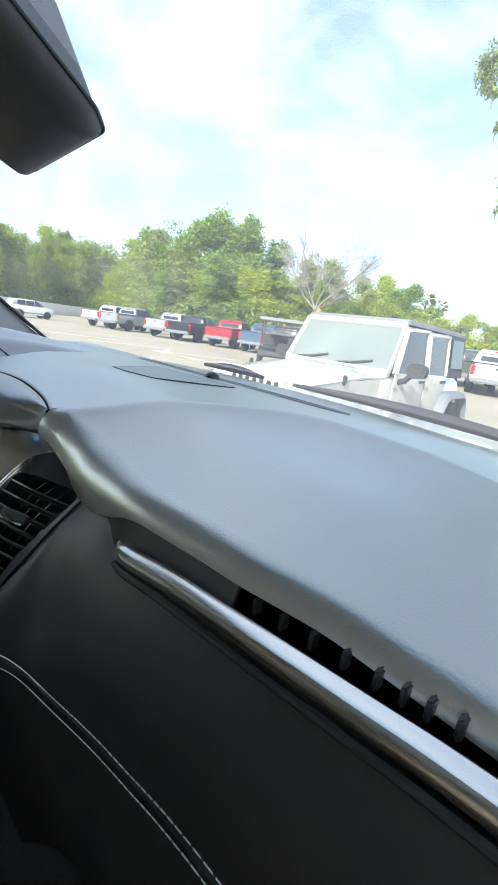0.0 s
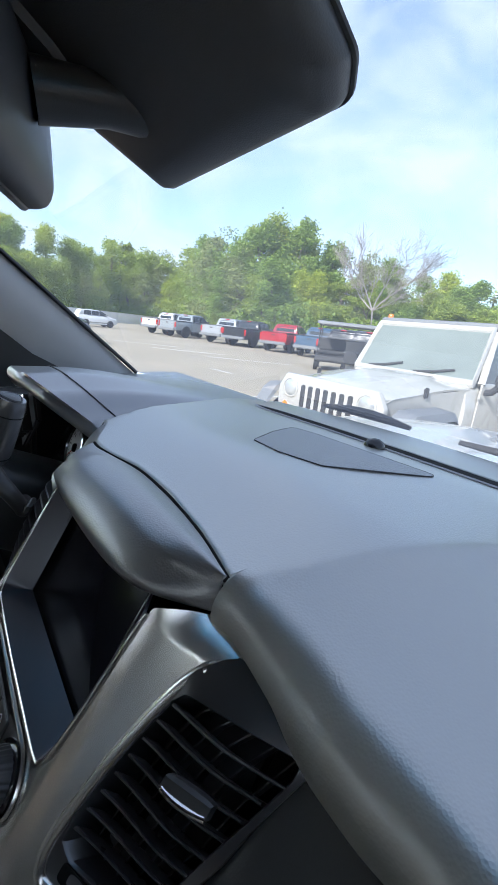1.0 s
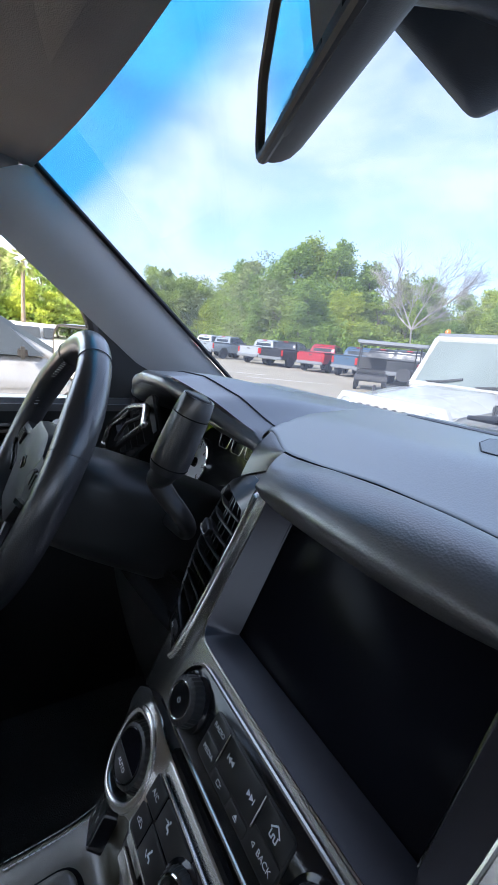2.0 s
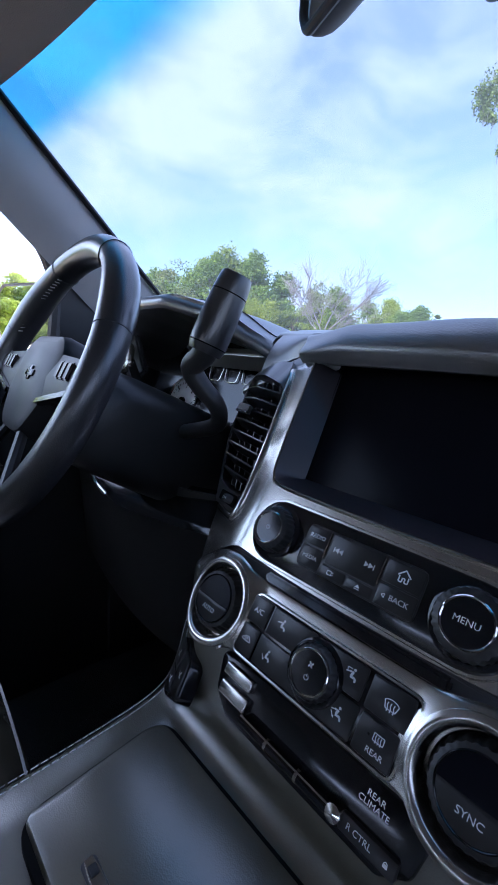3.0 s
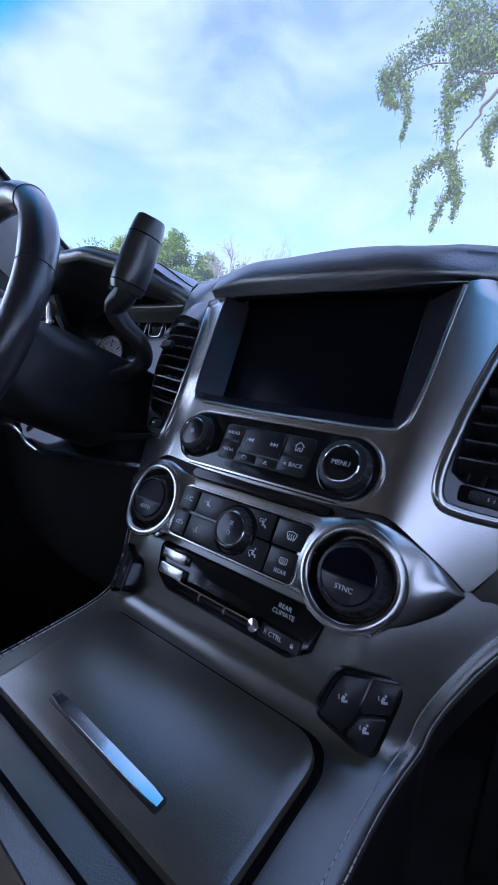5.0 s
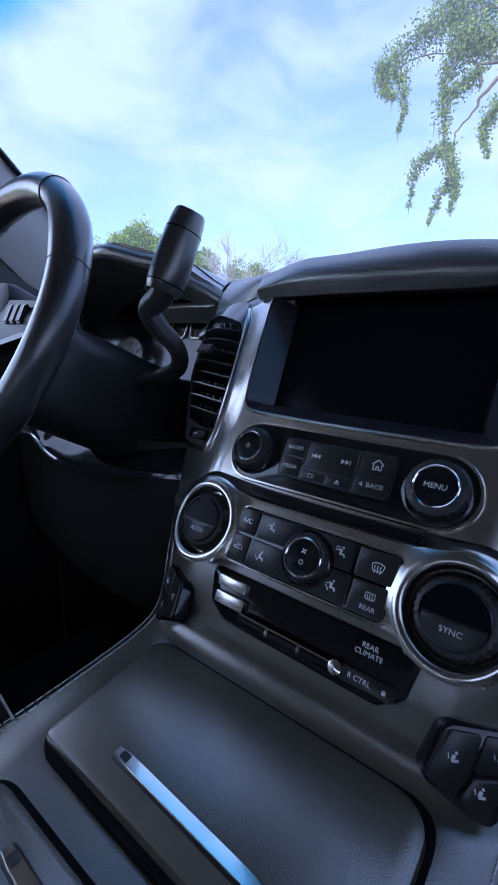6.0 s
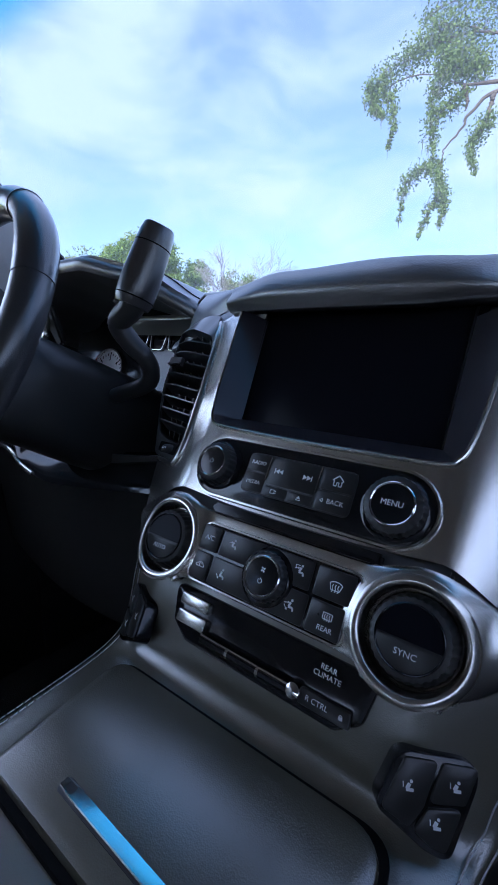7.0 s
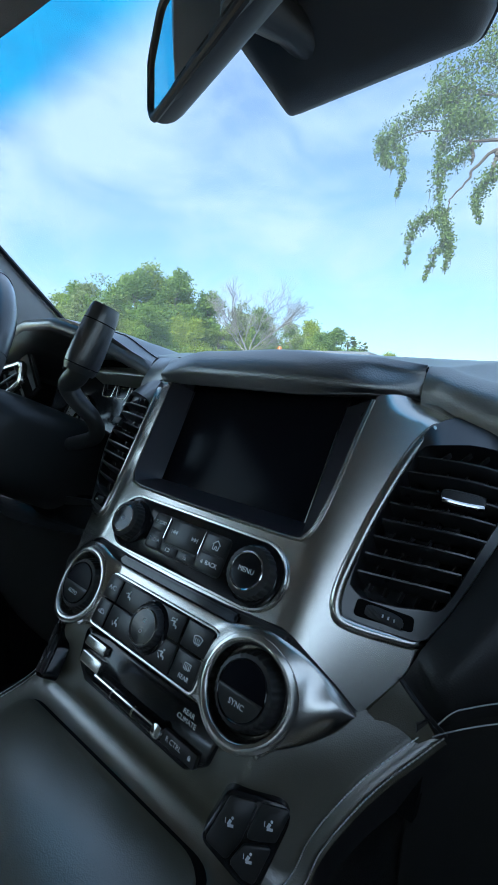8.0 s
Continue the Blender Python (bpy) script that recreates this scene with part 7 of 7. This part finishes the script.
def pickup(pos, heading, color, lab, group="parked pickup trucks", s=1.10):
    """Local y runs from tail to nose, x to its right; the origin is under the rear axle's right wheel."""
    m = Matrix.Translation(pos) @ Matrix.Rotation(radians(heading), 4, "Z") @ Matrix.Translation((-0.88 * s, 0, 0)) @ Matrix.Scale(s, 4)
    th = thing("pickup_truck", m, lab, "pickup truck", group)
    p = paint("paint_" + color[0], color[1])
    Q = lambda nm, bm, mt, par=th, lb="", **k: part(nm, bm, mt, par, lb, local=True, **k)
    bed = Q("bed", side_loft([(-1.24, 0.62, 1.20, 0.93), (-1.16, 0.58, 1.26, 0.97), (0.70, 0.55, 1.28, 0.98)], 1), p)
    Q("bed_rail", slab(rounded(V2((-960, -1190), (960, -1190), (960, 720), (-960, 720)), 0.05), 1.27, 1.30, 0.01), M_RUBBER, bed)
    Q("body", side_loft([(0.73, 0.5, 1.26, 0.98), (2.85, 0.5, 1.26, 0.98), (3.05, 0.5, 1.22, 0.97), (4.40, 0.55, 1.14, 0.95), (4.62, 0.62, 1.0, 0.88)], 1), p)
    cab = Q("cab", side_loft([(0.74, 1.24, 1.30, 0.94), (0.80, 1.24, 1.66, 0.86), (0.92, 1.24, 1.82, 0.79), (1.15, 1.24, 1.87, 0.77), (2.0, 1.24, 1.86, 0.77), (2.25, 1.24, 1.80, 0.77), (2.95, 1.20, 1.30, 0.90)], 1), p)
    for sd in (-1, 1):
        for y0, y1, k in ((0.98, 1.66, 0.0), (1.74, 2.62, 0.42)):
            vs = [Vector((sd * 0.950, y0, 1.31)), Vector((sd * 0.950, y1, 1.31)), Vector((sd * 0.822, y1 - k, 1.74)), Vector((sd * 0.822, y0 + 0.08, 1.74))]
            Q("side_window", loft([[v + Vector((sd * 0.012, 0, 0)) for v in vs], [v - Vector((sd * 0.06, 0, 0)) for v in vs]]), M_CARGLASS, cab, smooth=False)
            Q("door_handle", box(bmesh.new(), (sd * 0.985, y1 - k - 0.12 if k else y1 - 0.12, 1.14), (0.03, 0.14, 0.035), 0.01), M_RUBBER, cab)
        Q("tail_light", box(bmesh.new(), (sd * 0.885, -1.225, 0.99), (0.15, 0.07, 0.40), 0.02), M_LAMP)
        Q("door_mirror", box(bmesh.new(), (sd * 1.09, 2.55, 1.36), (0.20, 0.10, 0.24), 0.03), M_RUBBER)
        Q("side_step", box(bmesh.new(), (sd * 0.96, 1.80, 0.45), (0.10, 1.9, 0.05), 0.015), M_RUBBER)
        for y in (0.0, 3.68):
            arch = [Vector((sd * 0.93, y + 0.52 * math.cos(t), 0.42 + 0.50 * math.sin(t))) for t in span(0, math.pi, 16)]
            Q("wheel_arch", loft([[q + Vector((sd * 0.065, 0, 0)) for q in arch], arch]), M_RUBBER, sharp=60)
            wheel_of(th, sd * 0.865, y, 0.42, 0.27)
    Q("rear_window", box(bmesh.new(), (0, 0, 0), (1.36, 0.08, 0.40), 0.03, Matrix.Translation((0, 0.815, 1.53)) @ Matrix.Rotation(radians(-14), 4, "X")), M_CARGLASS, cab)
    gate = Q("tailgate", box(bmesh.new(), (0, -1.245, 0.94), (1.60, 0.05, 0.56), 0.03), p)
    Q("gate_handle", box(bmesh.new(), (0, -1.275, 1.10), (0.22, 0.02, 0.08), 0.01), M_RUBBER, gate)
    Q("bumper", box(bmesh.new(), (0, -1.36, 0.60), (1.86, 0.20, 0.20), 0.05), M_FLARE)
    Q("brake_light", box(bmesh.new(), (0, 0.86, 1.80), (0.34, 0.06, 0.05), 0.01), M_LAMP, cab)
    return th


G = GROUND
ROW = [((-37.2, 18.2), 22, ("white", (0.55, 0.55, 0.54)), "white pickup truck parked with its tail to the lane"), ((-33.9, 18.5), 20, ("silver", (0.27, 0.30, 0.31)), "silver crew-cab pickup truck on large wheels"), ((-28.9, 20.0), 25, ("pearl", (0.33, 0.35, 0.36)), "pale grey pickup truck with a dark rear window"), ((-26.4, 20.5), 26, ("black", (0.018, 0.019, 0.022)), "black pickup truck between pale and red ones"), ((-23.0, 21.6), 28, ("red", (0.36, 0.012, 0.022)), "bright red pickup truck in the row"), ((-19.85, 22.1), 28, ("blue", (0.04, 0.09, 0.15)), "steel blue pickup truck in the row"), ((-17.4, 21.8), 28, ("black_two", (0.02, 0.021, 0.024)), "black pickup truck behind the cart"), ((-15.0, 21.4), 28, ("charcoal", (0.03, 0.033, 0.036)), "charcoal pickup truck behind the cart")]
for (x, y), hd_, color, lab in ROW:
    pickup((x, y, G), hd_, color, lab)
pickup((-6.6, 26.0, G), 20, ("green_black", (0.05, 0.06, 0.05)), "dark green pickup truck by the hedge")
pickup((-4.6, 22.5, G), 20, ("pewter", (0.48, 0.49, 0.48)), "pewter pickup truck by the hedge")


def hatch(pos, heading, color, lab, h=1.62, glass_top=1.56, ln=4.4, name="parked_car"):
    """A closed car; local y runs forward, the origin under its middle."""
    m = Matrix.Translation(pos) @ Matrix.Rotation(radians(heading), 4, "Z")
    th = thing(name, m, lab, "car", "parked cars")
    p = paint("paint_" + color[0], color[1])
    f = ln / 4.4
    part("body", side_loft([(-2.2 * f, 0.45, 0.85, 0.80), (-2.1 * f, 0.3, 1.0, 0.87), (-1.0 * f, 0.26, 1.04, 0.90), (0.9 * f, 0.26, 1.04, 0.90), (1.3 * f, 0.28, 1.02, 0.89), (2.05 * f, 0.32, 0.88, 0.84), (2.2 * f, 0.42, 0.72, 0.76)], 1), p, th, local=True)
    cab = part("cabin", side_loft([(-2.0 * f, 1.0, 1.12, 0.80), (-1.75 * f, 1.0, h - 0.05, 0.66), (-0.8 * f, 1.0, h, 0.66), (0.2 * f, 1.0, h - 0.03, 0.66), (1.12 * f, 1.0, 1.08, 0.80)], 1), p, th, local=True)
    for sd in (-1, 1):
        for y0, y1, t0, t1 in ((-1.55, -0.75, 0.12, 0.0), (-0.65, 0.1, 0.0, 0.0), (0.18, 0.95, 0.0, 0.55)):
            vs = [Vector((sd * 0.842, y0 * f, 1.06)), Vector((sd * 0.842, y1 * f, 1.06)), Vector((sd * 0.70, (y1 - t1) * f, h - 0.10)), Vector((sd * 0.70, (y0 + t0) * f, h - 0.10))]
            bm = loft([[v + Vector((sd * 0.012, 0, 0.0)) for v in vs], [v - Vector((sd * 0.06, 0, 0)) for v in vs]])
            part("side_window", bm, M_CARGLASS, cab, local=True, smooth=False)
        bm = bmesh.new()
        box(bm, (sd * 0.98, 0.72 * f, 1.10), (0.20, 0.10, 0.14), 0.03)
        part("door_mirror", bm, M_PLASTIC, th, local=True)
        bm = bmesh.new()
        box(bm, (sd * 0.885, 0.0, 0.42), (0.03, 2.4 * f, 0.10), 0.01)
        part("side_moulding", bm, M_FLARE, th, local=True)
        bm = bmesh.new()
        box(bm, (sd * 0.90, 0.0, 0.86), (0.03, 0.18, 0.03), 0.01)
        part("door_handle", bm, p, th, local=True)
        wheel_of(th, sd * 0.80, -1.32 * f, 0.34, 0.2)
        wheel_of(th, sd * 0.80, 1.36 * f, 0.34, 0.2)
    vs = [Vector((x * w, y * f, z)) for x, w, y, z in ((-1, 0.76, 1.13, 1.10), (1, 0.76, 1.13, 1.10), (1, 0.60, 0.30, h - 0.06), (-1, 0.60, 0.30, h - 0.06))]
    part("windscreen", loft([[v + Vector((0, 0.02, 0.02)) for v in vs], [v - Vector((0, 0.05, 0.03)) for v in vs]]), M_CARGLASS, cab, local=True, smooth=False)
    return th


hatch((-42.0, 12.9, G), 4, ("far_white", (0.68, 0.70, 0.70)), "small silver-white car by the boundary wall", 1.55, 1.5, 3.8)
hatch((-26.2, 5.9, G), 38, ("teal", (0.06, 0.09, 0.09)), "dark teal sedan parked near the wall", 1.45, 1.4, 4.6)
near = hatch((-6.4, 0.25, G), 0, ("pale", (0.20, 0.21, 0.22)), "silver compact car in the next bay", 1.66, 1.6, 4.4)
bm = bmesh.new()
for k in range(7):
    box(bm, (0.907, 0.45 + k * 0.045, 0.68), (0.008, 0.034, 0.030), 0.002)
part("badge_bars", bm, M_FLARE, near, "plain grey badge bars", local=True, smooth=False)
for i, (x, y, c, nm) in enumerate(((-14.5, 2.5, (0.55, 0.57, 0.60), "grey"), (-20.6, 4.2, (0.05, 0.05, 0.055), "ink"), (-26.0, 3.2, (0.62, 0.62, 0.62), "ash"), (-31.5, 4.6, (0.68, 0.69, 0.70), "snow"), (-36.5, 3.0, (0.30, 0.32, 0.35), "steel"))):
    hatch((x, y, G), 8 + 5 * i, (nm, c), nm + " coloured sedan parked beyond the next bay", 1.46, 1.4, 4.5)

# ---- white off-roader facing the vehicle ----
JM = Matrix.Translation((-2.366, 3.735, -0.048)) @ Matrix.Rotation(radians(3.4), 4, "Z")
jeep = thing("off_road_vehicle", JM, "white four-door off-roader with a black hard top and grey flares", "car")
P = lambda nm, bm, mt, par=jeep, lb="", **k: part(nm, bm, mt, par, lb, local=True, **k)
# tub: local x to its left, y back from the grille, z up
P("tub", side_loft([(1.30, 0.52, 1.16, 0.76), (1.42, 0.50, 1.20, 0.78), (3.9, 0.50, 1.16, 0.78), (4.0, 0.55, 1.12, 0.76)], 1), M_WHITE)
def hood_j(u, v):
    w = 0.60 + 0.13 * v
    x = w * u
    z = 1.08 + 0.10 * smooth01(v * 1.2) - 0.05 * abs(u) ** 3 + 0.025 * (1 - smooth01((abs(u) - 0.45) / 0.12)) * smooth01(v * 5)
    return (x, 0.03 + 1.36 * v, z - 0.05 * (1 - smooth01(v * 9)))
P("hood_panel", sheet(hood_j, span(-1, 1, 30), span(0, 1, 24)), M_WHITE, mods=(("SOLIDIFY", 0.02),))
P("hood_side", loft([[Vector((x, y, z)) for x, z in ((-w, 0.66), (-w, zt), (w, zt), (w, 0.66))] for y, w, zt in ((0.06, 0.595, 1.02), (0.7, 0.66, 1.08), (1.36, 0.725, 1.12))]), M_WHITE)
gp = rounded(V2((-640, 660), (640, 660), (650, 950), (560, 1095), (-560, 1095), (-650, 950)), 0.05)
bm = slab(gp, 0.0, 0.06, 0.02)
bm.transform(Matrix(((1, 0, 0, 0), (0, 0, -1, 0.05), (0, 1, 0, 0), (0, 0, 0, 1))))
gr_ = P("grille", bm, M_WHITE)
for i in range(7):
    o = rounded(V2((-27, -120), (27, -120), (27, 120), (-27, 120)), 0.024)
    bm = slab([p + Vector(((i - 3) * 0.098, 0.885)) for p in o], 0, 0.03)
    bm.transform(Matrix(((1, 0, 0, 0), (0, 0, -1, 0.014), (0, 1, 0, 0), (0, 0, 0, 1))))
    P("slot", bm, M_DARK, gr_)
for sx in (-0.47, 0.47):
    m = Matrix.Translation((sx, -0.005, 0.95)) @ Matrix.Rotation(math.pi / 2, 4, "X")
    hl = P("headlight", lathe([(0.105, -0.03), (0.105, 0.012), (0.092, 0.018), (0.09, 0.010)], 32, m=m), M_WHITE, gr_)
    P("lens", lathe([(0.09, 0.005), (0.075, 0.020), (0.04, 0.030), (0.001, 0.033)], 28, m=m), M_LENS, gr_, "round glass headlight")
    m2 = Matrix.Translation((sx * 1.12, -0.005, 0.76)) @ Matrix.Rotation(math.pi / 2, 4, "X")
    P("turn_lamp", lathe([(0.04, 0), (0.035, 0.015), (0.001, 0.02)], 16, m=m2), M_AMBER, gr_)
bm = bmesh.new()
box(bm, (0, -0.22, 0.58), (1.55, 0.18, 0.20), 0.05)
P("bumper", bm, M_RUBBER)
for sd in (-1, 1):
    for y, r0 in ((0.42, 0.50), (3.55, 0.50)):
        rings = []
        for t in span(math.radians(8), math.radians(172), 18):
            yy_, zz2 = y - 1.18 * r0 * math.cos(t), 0.43 + r0 * 1.0 * min(1, math.sin(t) * 1.25)
            rings.append([Vector((sd * 0.70, yy_, zz2 - 0.02)), Vector((sd * 0.72, yy_, zz2 + 0.035)), Vector((sd * 0.90, yy_, zz2 + 0.02)), Vector((sd * 0.935, yy_, zz2 - 0.05)), Vector((sd * 0.92, yy_, zz2 - 0.06))])
        P("fender_flare", loft(rings), M_FLARE)
        wheel_of(jeep, sd * 0.80, y, 0.40, 0.25)
    # doors: outline, glass, handle, hinges
    for y0, y1, lean in ((1.50, 2.42, 0.24), (2.46, 3.20, 0.0)):
        o = rounded([Vector((y0, 0.56)), Vector((y1, 0.56)), Vector((y1, 1.18)), Vector((y0, 1.20))], 0.05)
        bm = slab(o, 0, 0.018, 0.006)
        bm.transform(Matrix(((0, 0, sd, sd * 0.775), (1, 0, 0, 0), (0, 1, 0, 0), (0, 0, 0, 1))))
        dr = P("door", bm, M_WHITE)
        frame_pts = [Vector((sd * 0.77, y0 + 0.02, 1.18)), Vector((sd * 0.70, y0 + lean + 0.02, 1.70)), Vector((sd * 0.70, y1 - 0.02, 1.72)), Vector((sd * 0.77, y1 - 0.02, 1.18))]
        P("door_frame", tube(frame_pts, 0.040, 6), M_WHITE, dr)
        vs = frame_pts
        P("door_glass", loft([[v + Vector((sd * 0.008, 0, 0)) for v in vs], [v - Vector((sd * 0.01, 0, 0)) for v in vs]]), M_CARGLASS, dr, smooth=False)
        bm = bmesh.new()
        box(bm, (sd * 0.80, y1 - 0.12, 1.10), (0.04, 0.17, 0.035), 0.012)
        P("door_handle", bm, M_RUBBER, dr)
        for z in (0.72, 1.05):
            bm = bmesh.new()
            box(bm, (sd * 0.80, y0 + 0.0, z), (0.03, 0.09, 0.03), 0.006)
            P("hinge", bm, M_WHITE, dr)
    rings = [[Vector((sd * (0.98 + 0.11 * math.cos(t)), 1.62 + dy, 1.25 + 0.085 * math.copysign(abs(math.sin(t)) ** 0.6, math.sin(t)))) for t in [2 * math.pi * k / 18 for k in range(18)]] for dy in (-0.05, 0.0, 0.05)]
    dm = P("door_mirror", loft(rings), M_RUBBER)
    P("mirror_arm", tube([(sd * 0.78, 1.60, 1.10), (sd * 0.86, 1.60, 1.12), (sd * 0.92, 1.62, 1.2)], 0.035, 8), M_RUBBER, dm)
    bm = bmesh.new()
    box(bm, (sd * 0.66, 0.62, 1.09), (0.04, 0.05, 0.10), 0.012)
    P("hood_latch", bm, M_RUBBER)
# windshield frame and glass
wf = [Vector((-0.73, 1.42, 1.18)), Vector((-0.68, 1.73, 1.735)), Vector((0.68, 1.73, 1.735)), Vector((0.73, 1.42, 1.18))]
fr_ = P("windshield_frame", tube(wf + [wf[0], wf[1]], 0.048, 8), M_WHITE)
# pale grey-green base stands in for the sky mirrored in the glass
M_PALEGLASS = mat("painted_reflection_glass", (0.205, 0.240, 0.220), 0.12, mottle=0.25, mottle_size=0.5, spec=0.25)
P("windshield_glass", loft([[v + Vector((0, -0.02, 0.01)) for v in wf], [v + Vector((0, 0.01, -0.01)) for v in wf]]), M_PALEGLASS, fr_, "windshield with pale sky reflection put into its colour", smooth=False)
for x0, x1 in ((-0.55, -0.12), (0.05, 0.50)):
    P("wiper", tube([(x0, 1.42, 1.225), ((x0 + x1) / 2, 1.40, 1.25), (x1, 1.44, 1.30)], 0.013, 6), M_RUBBER, fr_)
bm = slab(rounded(V2((-720, 1720), (720, 1720), (720, 3930), (-720, 3930)), 0.08), 1.755, 1.815, 0.025)
tp = P("hard_top", bm, M_FLARE, jeep, "dark hard top")
for sd in (-1, 1):
    vs = [Vector((sd * 0.775, 3.22, 1.16)), Vector((sd * 0.775, 3.96, 1.16)), Vector((sd * 0.71, 3.90, 1.77)), Vector((sd * 0.71, 3.22, 1.77))]
    P("top_side", loft([vs, [v - Vector((sd * 0.03, 0, 0)) for v in vs]]), M_RUBBER, tp, smooth=False)
    ws_ = [Vector((sd * 0.768, 3.32, 1.30)), Vector((sd * 0.768, 3.84, 1.30)), Vector((sd * 0.722, 3.80, 1.70)), Vector((sd * 0.722, 3.32, 1.70))]
    P("rear_side_glass", loft([[v + Vector((sd * 0.012, 0, 0)) for v in ws_], [v - Vector((sd * 0.02, 0, 0)) for v in ws_]]), M_CARGLASS, tp, smooth=False)
bm = lathe([(0.034, 0), (0.034, 0.04), (0.024, 0.06), (0.001, 0.066)], 16, m=Matrix.Translation((-0.62, 1.80, 1.80)))
P("amber_beacon", bm, M_AMBER, jeep, "small amber beacon")
P("interior", box(bmesh.new(), (0, 2.7, 1.35), (1.30, 1.8, 0.6), 0.05), M_DARK)
bm = bmesh.new()
box(bm, (0.56, 1.50, 1.235), (0.10, 0.01, 0.09), 0.003)
P("windshield_sticker", bm, mat("blue_sticker", (0.25, 0.50, 0.62), 0.5, mottle=0.1), fr_, "small blue sticker")

# ---- utility cart ----
cart = thing("utility_cart", Matrix.Translation((-13.4, 15.6, G)) @ Matrix.Rotation(radians(-48), 4, "Z") @ Matrix.Scale(1.12, 4), "dark utility cart with a flat canopy on posts", "cart")
C_ = lambda nm, bm, mt, par=cart, lb="": part(nm, bm, mt, par, lb, local=True)
C_("canopy", slab(rounded(V2((-1450, -680), (1500, -680), (1500, 1900), (-1450, 1900)), 0.2), 1.86, 1.97, 0.05, bend=lambda x, y: 0.02 - 0.04 * x * x), M_FLARE, cart, "flat dark canopy")
for x, y in ((-1.0, -0.55), (-1.0, 1.7), (0.9, -0.55), (0.9, 1.7)):
    C_("post", tube([(x, y, 0.4), (x * 1.05, y, 1.88)], 0.025, 6), M_RUBBER)
C_("seat", box(bmesh.new(), (0.1, 0, 0.72), (0.55, 1.1, 0.16), 0.05), M_RUBBER)
C_("seat_back", box(bmesh.new(), (-0.22, 0, 1.02), (0.12, 1.1, 0.5), 0.05), M_RUBBER)
C_("body", side_loft([(-0.62, 0.35, 0.62, 1.2), (0.62, 0.35, 0.62, 1.2)], 1), M_RUBBER)
for x in (-1.5, -1.1, -0.8):
    C_("rack_bar", tube([(x, -0.5, 0.5), (x, -0.5, 0.95), (x, 0.5, 0.95), (x, 0.5, 0.5)], 0.02, 6), M_RUBBER)
for x in (-0.8, 0.9):
    for y in (-0.55, 0.55):
        m = Matrix.Translation((x, y, 0.24)) @ Matrix.Rotation(math.pi / 2, 4, "X")
        C_("wheel", lathe([(0.12, -0.08), (0.24, -0.07), (0.24, 0.07), (0.12, 0.08)], 18, m=m), M_TYRE)
